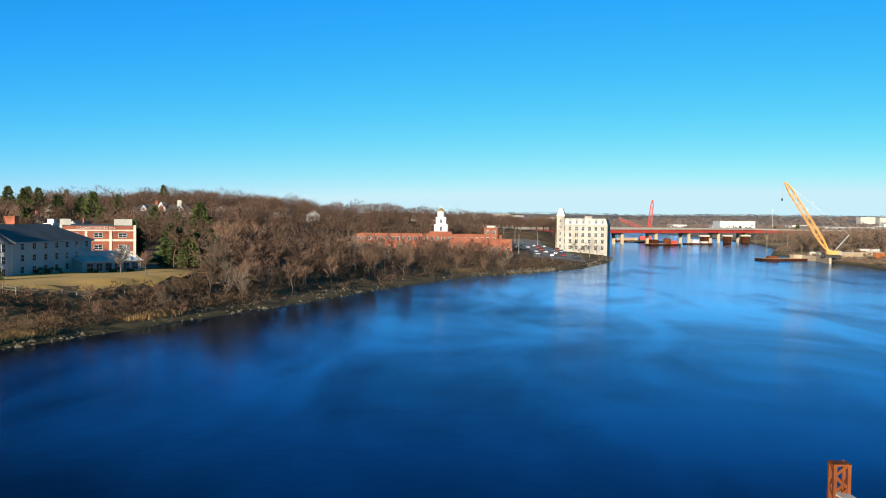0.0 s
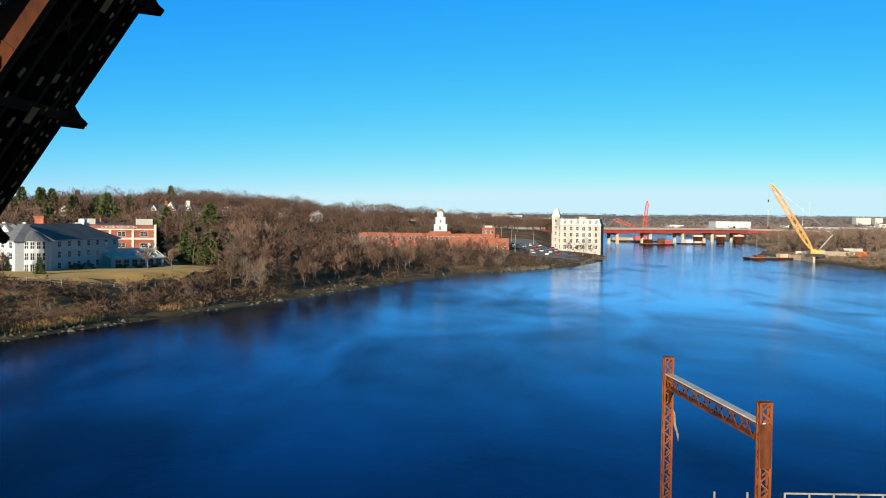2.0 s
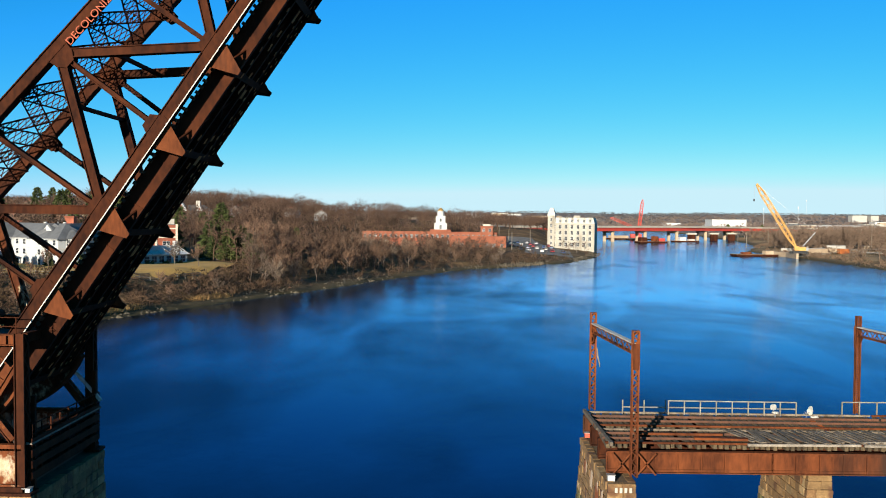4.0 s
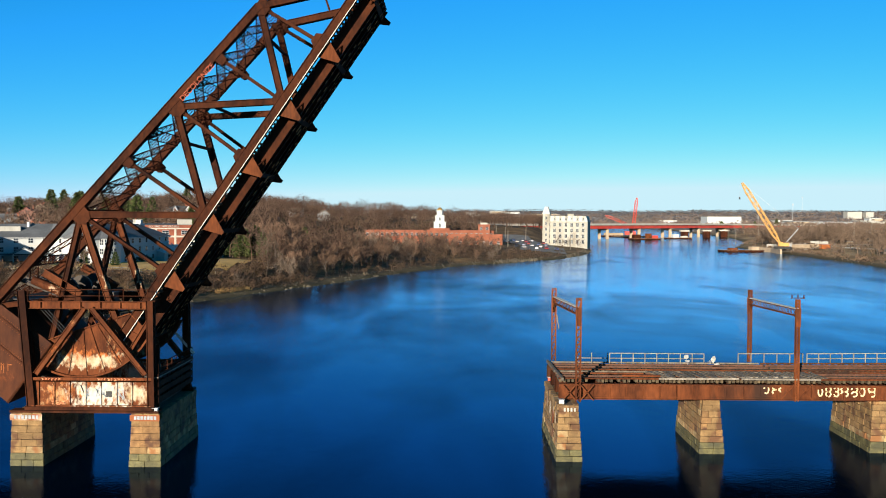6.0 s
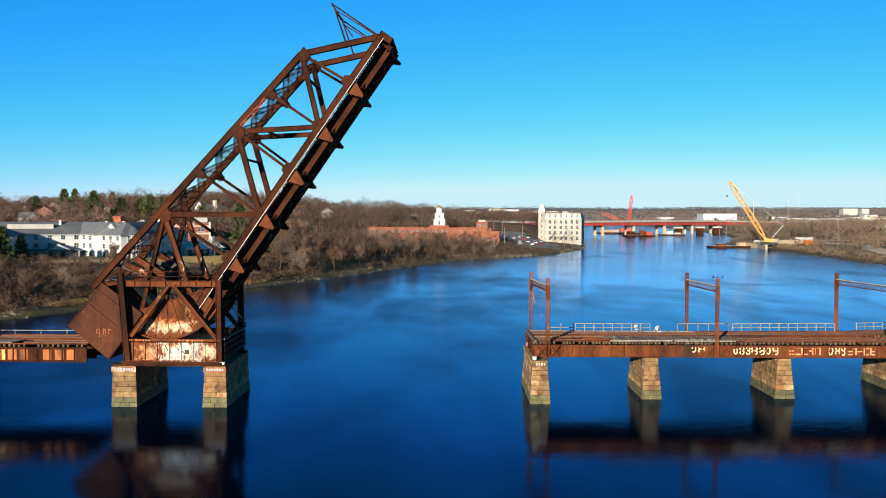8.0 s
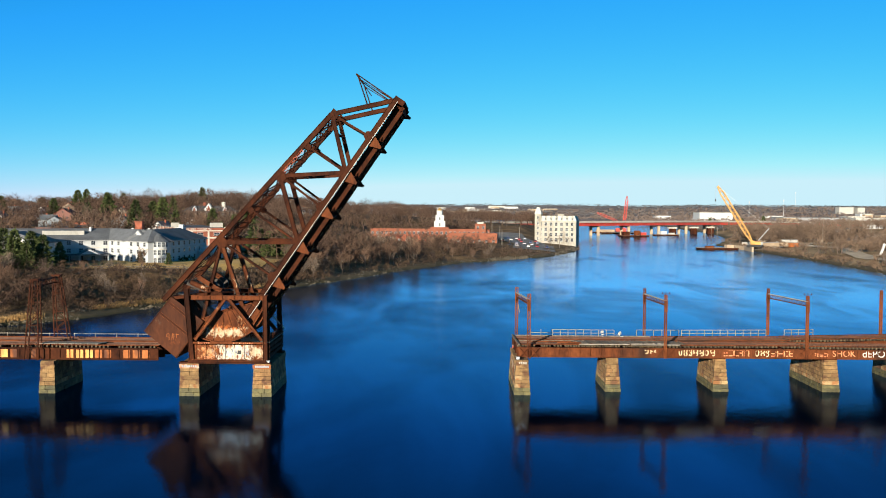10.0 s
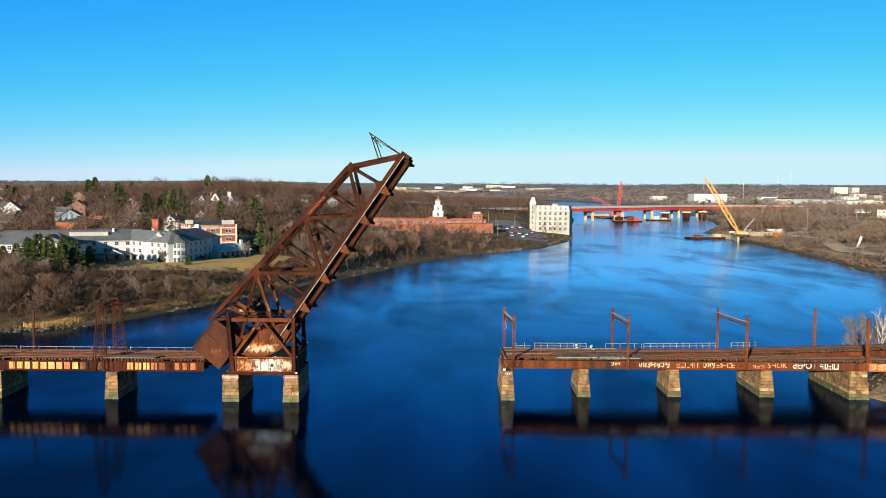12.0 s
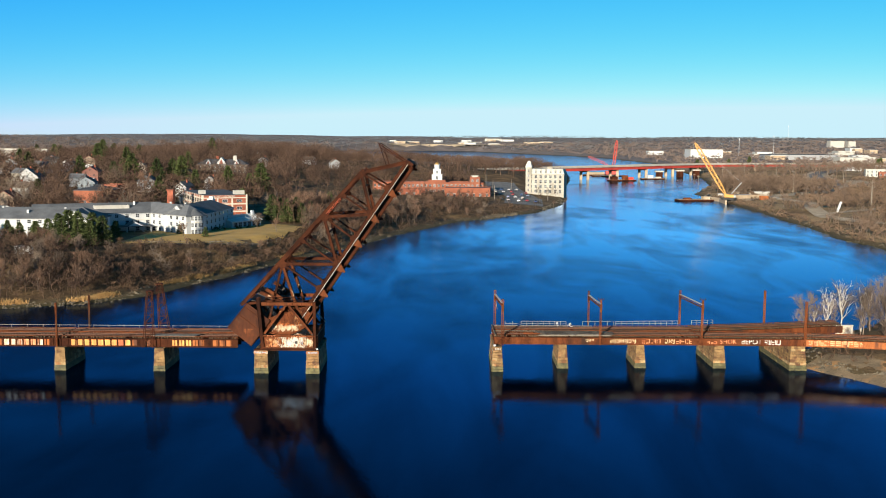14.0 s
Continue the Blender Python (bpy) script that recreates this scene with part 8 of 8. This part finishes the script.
for x, y, h in ((-62, 168, 4), (-66, 174, 4.5), (-74, 152, 4), (-82, 140, 4.5), (-88, 128, 5), (-58, 190, 5), (-96, 186, 5.5), (-66, 208, 6), (-76, 222, 7), (-90, 146, 4), (-100, 118, 6), (-70, 146, 3.8), (-78, 150, 4.2), (-86, 152, 3.6), (-94, 150, 4), (-79, 130, 4.5), (-84, 120, 5), (-92, 136, 5), (-98, 142, 4.5), (-104, 130, 6), (-90, 112, 5), (-60, 176, 4), (-56, 186, 4.5)):
    plant(TREES, x, y, h, rnd)
for x, y, h in ((82, 26, 5), (87, 50, 9), (95, 46, 11), (99, 57, 12), (94, 36, 10), (90, 24, 6), (106, 62, 13), (102, 40, 12), (98, 30, 10), (81, 36, 6), (92, 58, 8), (79, 42, 9), (81, 47, 11), (84, 51, 11), (91, 40, 9), (96, 41, 10), (100, 49, 12), (104, 50, 12.5), (108, 57, 13), (95, 63, 12), (88, 33, 7)):
    plant(HAZY, x, y, h, rnd)
works_trees = [(-55 + 4.6 * k, 490 + 4 * math.sin(k * 2.3), 6.5 + 1.5 * math.sin(k * 1.7)) for k in range(11)]
works_trees += [(-62, 470, 8), (-50, 474, 7), (-38, 468, 8), (-26, 476, 7.5), (-14, 470, 7), (-4, 462, 6.5), (6, 466, 7), (14, 458, 6), (-56, 452, 8), (-30, 448, 7), (-8, 444, 7), (20, 440, 6), (-44, 486, 7), (-20, 488, 6), (24, 470, 6), (58, 470, 6), (66, 462, 5),
                (70, 548, 6.5), (76, 546, 6), (64, 552, 5.5), (22, 500, 7), (26, 525, 8), (24, 560, 8), (30, 430, 5), (36, 436, 4.5), (44, 440, 4.5), (74, 470, 4), (78, 500, 4.5), (52, 430, 4)]
# tall old trees among the houses behind the residence
for x, y, h in ((-152, 262, 13), (-138, 256, 12), (-170, 270, 14), (-160, 292, 15), (-146, 300, 14), (-132, 305, 13), (-182, 300, 14), (-196, 285, 13), (-205, 315, 15), (-170, 385, 15), (-150, 372, 15), (-225, 340, 14), (-118, 345, 13), (-100, 340, 12), (-92, 360, 13), (-130, 390, 15), (-190, 400, 15), (-240, 300, 13), (-212, 265, 12), (-160, 330, 14), (-75, 330, 11), (-84, 300, 11)):
    plant(TREES, x, y, h, rnd)
for (x, y, h), p in zip(((84.0, 43.0, 11.5), (88.0, 43.5, 12.8), (80.5, 40.0, 8.0)), PALE):
    plant([p], x, y, h, rnd, 11.0)
for x, y, h in ((93, 46, 10.5), (97, 52, 10)):
    plant(PALE[2:], x, y, h, rnd, 11.0)


def scatter(name, label, material, protos, places, category="woods", broad=1.0):
    """Many small growths joined into one mesh: places are rows of x, y, z, size, turn."""
    V, T, k = [], [], 0
    rs = np.random.RandomState(9)
    for x, y, z, s, a in places:
        v, t = protos[rs.randint(len(protos))]
        c, n = math.cos(a), math.sin(a)
        m = np.array([[c * broad, -n * broad, 0], [n * broad, c * broad, 0], [0, 0, 1]]) * s
        V.append(v @ m.T + (x, y, z))
        T.append(t + k)
        k += len(v)
    me = arrays(name, np.concatenate(V), np.concatenate(T), material)
    return tagged(put(name, me, None), label, category, kind="stuff")


def joined(wood, crown):
    return np.concatenate([wood[0], crown[0]]), np.concatenate([wood[1], crown[1] + len(wood[0])])


mid = [joined(*twig_tree(40 + s, 1.0, spread=1.0, limbs=8, branches=20, twigs=190, twig_w=0.0085, sides=(3, 2, 2), upright=0.4, twig_l=(0.06, 0.12), rise=0.1)) for s in range(6)]


def dome_tree(seed, twigs, twig_w, twig_l=(0.07, 0.13)):
    """A rounded, hazy bare tree one metre tall: trunk, forking limbs and short twigs that fill the crown."""
    r = np.random.RandomState(seed)
    V, T = [], []
    def blade(p, q, w):
        d = q - p
        s = np.cross(d, r.normal(0, 1, 3))
        s = s / (np.linalg.norm(s) + 1e-9) * w
        k = len(V)
        V.extend([p - s, p + s, q])
        T.append((k, k + 1, k + 2))
    lean = r.normal(0, 0.03, 2)
    for a in range(3):
        blade(np.array([0.0, 0, -0.05]), np.array([lean[0], lean[1], 0.75]), 0.022)
    rx, rz, cz = r.uniform(0.30, 0.42), r.uniform(0.30, 0.38), 0.62
    for i in range(9):
        a, k = 2.4 * i + r.uniform(-0.3, 0.3), r.uniform(0.4, 0.95)
        blade(np.array([0.0, 0, r.uniform(0.2, 0.45)]), np.array([math.cos(a) * rx * k, math.sin(a) * rx * k, cz + rz * math.sqrt(1 - k * k) * 0.9]), 0.011)
    for i in range(twigs):
        d = r.normal(0, 1, 3)
        d[2] = d[2] * 0.9 + 0.25
        d /= np.linalg.norm(d)
        lump = 1 + 0.16 * math.sin(5 * d[0] + seed) * math.cos(4 * d[1] + 2 * seed)
        c = np.array([d[0] * rx, d[1] * rx, d[2] * rz]) * (r.uniform(0.25, 1) ** 0.45) * lump + (lean[0], lean[1], cz)
        o = d + r.normal(0, 0.5, 3) + (0, 0, 0.3)
        blade(c, c + o / np.linalg.norm(o) * r.uniform(*twig_l), twig_w)
    return np.array(V), np.array(T, dtype=np.int32)


broadleaf = [dome_tree(240 + s, 200, 0.0085) for s in range(8)]
far = [joined(*twig_tree(60 + s, 1.0, spread=0.85, limbs=2, branches=4, twigs=26, twig_w=0.040, sides=(2, 2, 2), twig_l=(0.16, 0.3))) for s in range(6)]
shrub = [twig_tree(80 + s, 1.0, spread=1.5, limbs=6, branches=10, twigs=70, twig_w=0.013, sides=(2, 2, 2), upright=0.35, twig_l=(0.14, 0.3)) for s in range(5)]
shrub = [joined(*p) for p in shrub]
thicket = [joined(*twig_tree(180 + s, 1.0, spread=1.5, limbs=6, branches=10, twigs=85, twig_w=0.030, sides=(2, 2, 2), upright=0.4, twig_l=(0.12, 0.26), rise=0.2)) for s in range(5)]


def field(n, box, size, test, seed):
    rs = np.random.RandomState(seed)
    x, y = rs.uniform(box[0], box[1], n * 7), rs.uniform(box[2], box[3], n * 7)
    d = shore(x, y)
    z = land(x, y, d)
    out = []
    for i in range(len(x)):
        if len(out) >= n:
            break
        if -0.47 * (y[i] + 179) - 25 < x[i] < 0.47 * (y[i] + 179) + 25 and test(x[i], y[i], d[i]):
            out.append((x[i], y[i], z[i] - 0.1, size(x[i], y[i], d[i], rs), rs.uniform(0, 6.28)))
    return out


U_ = lambda a, b: (lambda x, y, d, r: r.uniform(a, b))
west = field(1050, (-420, 60, 205, 620), lambda x, y, d, r: in_sight(x, y) * ((r.uniform(7.5, 13.0) if (y < 320 or x < -90) else r.uniform(5.0, 8.0)) if y < 480 else r.uniform(8, 11)), lambda x, y, d: d > 16 and x < 60 and open_ground(x, y) and not (y > 300 and x > 15), 1)
hill = field(1150, (-480, 130, 560, 1000), lambda x, y, d, r: in_sight(x, y) * r.uniform(8.5, 13.5), lambda x, y, d: d > 8 and x < 125 and open_ground(x, y), 2)
town = field(1250, (-700, -110, 250, 1350), lambda x, y, d, r: in_sight(x, y) * r.uniform(9.0, 16.5), lambda x, y, d: open_ground(x, y), 3)
south = field(420, (-280, -84, 76, 168), lambda x, y, d, r: r.uniform(4.2, 6.8) * (0.75 if y > 135 else 1.0), lambda x, y, d: d > 8 and open_ground(x, y) and not (x > -114 and y > 116), 11)
bank = field(110, (-95, 20, 205, 430), lambda x, y, d, r: (r.uniform(8.5, 12.5) if y < 320 else r.uniform(4.5, 7.0)) * (0.75 if d < 14 else 1.0), lambda x, y, d: 6 < d < 75 and open_ground(x, y), 31)
works = [(x, y, float(land(x, y)) - 0.1, h * 1.15, x + y) for x, y, h in works_trees]
scatter("bare_woods", "bare brown winter woods over the hill and the western bank", WOODS, mid, west + south + bank + works)
scatter("bare_woods", "bare winter woods over the hill among the houses", WOODS, broadleaf, hill + town, broad=1.3)
ROADS = [(300, 640), (330, 690), (352, 760), (372, 860), (400, 940), (470, 1080), (222, 500), (226, 460), (210, 400), (196, 350), (232, 394)]
ROADS += [(203, 522), (214, 508), (224, 480), (219, 435), (206, 385), (198, 340), (203, 325), (212, 305), (245, 408), (258, 416), (204, 515), (230, 530), (252, 556), (275, 582), (296, 610), (300, 630), (338, 660), (345, 690), (360, 730)]
clear = lambda x, y: all((x - a) ** 2 + (y - b) ** 2 > (10.5 if b < 600 else 17.0) ** 2 for a, b in ROADS)
clump = lambda x, y: float(wave(x, y, 15.0) + 0.6 * wave(x, y, 6.0, 2.0)) > 0.0
east_w = field(850, (175, 620, 230, 1150), lambda x, y, d, r: r.uniform(4.5, 8.5) * (0.5 if 285 < x < 430 and 540 < y < 900 else 1.4 if y > 540 else 1.0), lambda x, y, d: d > 14 and clear(x, y) and (clump(x, y) or y > 600), 4)
scatter("bare_woods", "low bare woods and scrub on the eastern bank", PALE_WOODS, broadleaf, east_w)
east_t = field(300, (172, 360, 225, 640), lambda x, y, d, r: r.uniform(5.0, 9.5), lambda x, y, d: d > 6 and clear(x, y) and clump(x + 9, y), 41)
east_t += field(190, (215, 345, 530, 660), lambda x, y, d, r: r.uniform(10.0, 15.0), lambda x, y, d: d > 12 and clear(x, y) and x < 0.30 * (y + 179) + 60, 43)
scatter("bare_woods", "pale bare trees standing along the eastern bank", PALE_WOODS, mid, east_t)
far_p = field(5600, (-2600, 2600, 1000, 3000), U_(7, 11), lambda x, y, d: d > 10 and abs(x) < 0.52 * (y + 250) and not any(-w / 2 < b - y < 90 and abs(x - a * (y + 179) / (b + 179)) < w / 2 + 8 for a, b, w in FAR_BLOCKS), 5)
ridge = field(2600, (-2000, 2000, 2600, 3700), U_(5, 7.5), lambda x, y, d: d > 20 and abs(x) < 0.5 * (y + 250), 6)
# haze is in the colour of these two, not in the air
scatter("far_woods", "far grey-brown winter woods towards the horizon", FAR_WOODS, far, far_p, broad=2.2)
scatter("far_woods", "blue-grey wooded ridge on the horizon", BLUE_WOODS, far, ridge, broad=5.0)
brush = field(1700, (-210, 80, 60, 470), U_(1.3, 2.9), lambda x, y, d: 2.2 < d < 45 and open_ground(x, y) and not (24 < x < 70 and y > 425), 7)
brush += field(850, (-114, -46, 92, 222), U_(1.4, 2.8), lambda x, y, d: 3 < d < 36 and open_ground(x, y), 17)
REDDISH = island("reddish_scrub", (0.055, 0.038, 0.027), (0.200, 0.135, 0.092))
scrub = field(1350, (165, 420, 215, 760), lambda x, y, d, r: r.uniform(1.4, 3.0) if d < 12 else r.uniform(2.2, 5.5), lambda x, y, d: 3 < d < 170 and clear(x, y) and (clump(x, y) or d > 90), 8)
scrub += field(420, (165, 260, 215, 560), U_(1.4, 3.2), lambda x, y, d: 1.5 < d < 10, 28)
scatter("scrub", "reddish-brown bare scrub over the eastern bank", REDDISH, thicket, scrub, "brush", broad=1.3)
brush += field(230, (66, 125, 10, 75), U_(1.2, 2.6), lambda x, y, d: d > 2.5, 18)
scatter("brush", "dry brown brush and saplings along the banks", BRUSH, shrub, brush, "brush", broad=1.35)


# pines and cedars: tiers of drooping needle sprays
def pine_proto(seed, label):
    r = np.random.RandomState(seed)
    t = thing("pine_tree", label, "pine tree", "evergreens", at=(0, 0, -80))
    put("trunk", Geo().tube((0, 0, -0.5), (0, 0, 9.6), 0.2, 0.05, 6), BARK, t)
    V, T = [], []
    for i in range(1500):
        k = r.beta(1.0, 1.25)
        z = 0.8 + 9.0 * k
        rad = (1 - k) ** 0.7 * 4.0 * (0.75 + 0.25 * math.sin(z * 4.2)) + 0.12
        a = r.uniform(0, 6.283)
        f = rad * math.sqrt(r.uniform(0.15, 1))
        c = np.array([math.cos(a) * f, math.sin(a) * f, z - 0.18 * f])
        d = np.array([math.cos(a), math.sin(a), r.uniform(-0.3, 0.5)]) + r.normal(0, 0.3, 3)
        d /= np.linalg.norm(d)
        w = np.cross(d, r.normal(0, 1, 3))
        w = w / np.linalg.norm(w) * 0.27
        n = len(V)
        V += [c - w, c + w, c + d * r.uniform(0.5, 1.0)]
        T.append((n, n + 1, n + 2))
    put("foliage", arrays("foliage", np.array(V), np.array(T), NEEDLES), None, t)
    return t


PINES = [pine_proto(s, "dark green pine among the bare trees") for s in (1, 2, 3)]
pine_at = [(-181, 166, 8), (-176, 165, 7.5), (-171, 167, 8), (-166, 165, 7.5), (-161, 166, 8), (-156, 164, 7), (-151, 166, 8), (-146, 164, 7.5), (-141, 165, 8), (-136, 163, 9), (-131, 160, 11), (-127, 158, 12.5), (-123, 156, 12), (-119, 158, 11.5), (-115, 156, 10.5), (-121, 150, 10), (-127, 152, 10), (-117, 150, 9), (-163, 160, 6.5), (-153, 159, 7), (-146, 158, 6.5), (-172, 160, 7), (-113, 163, 8), (-139, 159, 7),
           (-74, 262, 11), (-70, 258, 10), (-67, 266, 11), (-78, 268, 12), (-64, 262, 9), (-72, 272, 10), (-62, 274, 9), (-100, 196, 4), (-88, 186, 4),
           (-150, 345, 15), (-205, 440, 14), (-240, 480, 15), (-118, 420, 14), (-290, 520, 16), (-330, 600, 15), (-190, 560, 14), (-400, 640, 15), (-60, 330, 10), (-215, 350, 12), (-300, 420, 13), (-98, 300, 12),
           (330, 1180, 14), (420, 1250, 15), (380, 1210, 13), (600, 1150, 14), (640, 1100, 13), (545, 1120, 13), (565, 1160, 14), (585, 1130, 12), (610, 1190, 14), (560, 1090, 11), (520, 900, 12), (-470, 800, 16), (-360, 760, 15), (-250, 640, 14), (-169, 462, 19), (-176, 466, 16), (-119, 462, 18), (-199, 458, 18), (-203, 464, 15), (-183, 456, 16), (-139, 458, 15), (-270, 600, 18), (-235, 560, 17), (-150, 420, 14), (-300, 700, 18), (-420, 900, 18), (-340, 850, 17), (-205, 700, 16), (-520, 1100, 19), (-400, 1150, 18)]
for x, y, h in pine_at:
    plant(PINES, x, y, h * (0.95 if y < 200 else 1.0), rnd, 10.0)

# lawn
g = Geo()
lx, ly = np.meshgrid(np.linspace(-112, -58, 28), np.linspace(158, 248, 60))
keep = lambda x, y: y > lawn_edge(x)
lz = land(lx, ly) + 0.16
verts = np.stack([lx.ravel(), ly.ravel(), lz.ravel()], 1)
tris = []
for j in range(59):
    for i in range(27):
        a = j * 28 + i
        if keep(lx[j, i], ly[j, i]) and keep(lx[j, i + 1], ly[j, i + 1]):
            tris += [(a, a + 1, a + 29), (a, a + 29, a + 28)]
LAWN = surface("winter_lawn", (0.546, 0.325, 0.0715), (0.728, 0.4485, 0.117), 0.95, 0.0, 7.0, fine=1.6, bump=0.05)
tagged(put("lawn", arrays("lawn", verts, np.array(tris), LAWN), None), "straw-coloured winter lawn beside the residence", "lawn", kind="structure")

# reeds along the water's edge
V, T = [], []
rs = np.random.RandomState(15)
edge = [(-130, 58), (-111, 70), (-92, 77), (-82, 91), (-78, 106), (-68, 129), (-60, 156), (-50, 185)]
for i in range(14000):
    k = rs.randint(len(edge) - 1)
    t = rs.uniform()
    x, y = (edge[k][j] + (edge[k + 1][j] - edge[k][j]) * t for j in (0, 1))
    along = math.sin(x * 0.23 + y * 0.11) + 0.6 * math.sin(x * 0.61 - y * 0.3)
    if along < (-0.35 if y > 120 else 0.1):
        continue
    x, y = x - rs.uniform(2.5, 5.5), y + rs.uniform(0.5, 3.0)
    z = float(land(x, y))
    if z < 0.5:
        continue
    h, w = rs.uniform(0.5, 1.25), 0.06
    a = rs.uniform(0, 3.14)
    n = len(V)
    V += [(x - w * math.cos(a), y - w * math.sin(a), z - 0.1), (x + w * math.cos(a), y + w * math.sin(a), z - 0.1), (x + rs.normal(0, 0.25), y + rs.normal(0, 0.25), z + h)]
    T.append((n, n + 1, n + 2))
tagged(put("reeds", arrays("reeds", np.array(V), np.array(T), REED), None), "golden dry reeds along the muddy shore", "reeds", kind="stuff")

# stones scattered on the tidal strip
rocks = Geo()
rr = random.Random(41)
LB, RB = np.array(LEFT_BANK[4:24]), np.array(RIGHT_BANK[9:28])
for i in range(2300):
    bank = LB if i < 1500 else RB
    k = rr.randrange(len(bank) - 1)
    t = rr.random()
    x, y = bank[k] + (bank[k + 1] - bank[k]) * t
    x, y = x + rr.uniform(-5.5, 1.0) * (1 if i < 1500 else -1), y + rr.uniform(-1.0, 3.0)
    z = float(land(x, y))
    if not -0.3 < z < 2.2:
        continue
    s = rr.uniform(0.18, 0.5) * (1.8 if rr.random() < 0.08 else 1)
    rocks.add([(x + s * rr.uniform(0.6, 1.2) * a, y + s * rr.uniform(0.6, 1.2) * b, z + s * c * rr.uniform(0.4, 0.8)) for a, b, c in ((1, 0, 0), (-1, 0, 0), (0, 1, 0), (0, -1, 0), (0, 0, 1), (0, 0, -1))],
              [(0, 2, 4), (2, 1, 4), (1, 3, 4), (3, 0, 4), (2, 0, 5), (1, 2, 5), (3, 1, 5), (0, 3, 5)])
tagged(put("shore_stones", rocks, ROCK), "grey stones and rubble along the tidal strip", "rocks", kind="stuff")
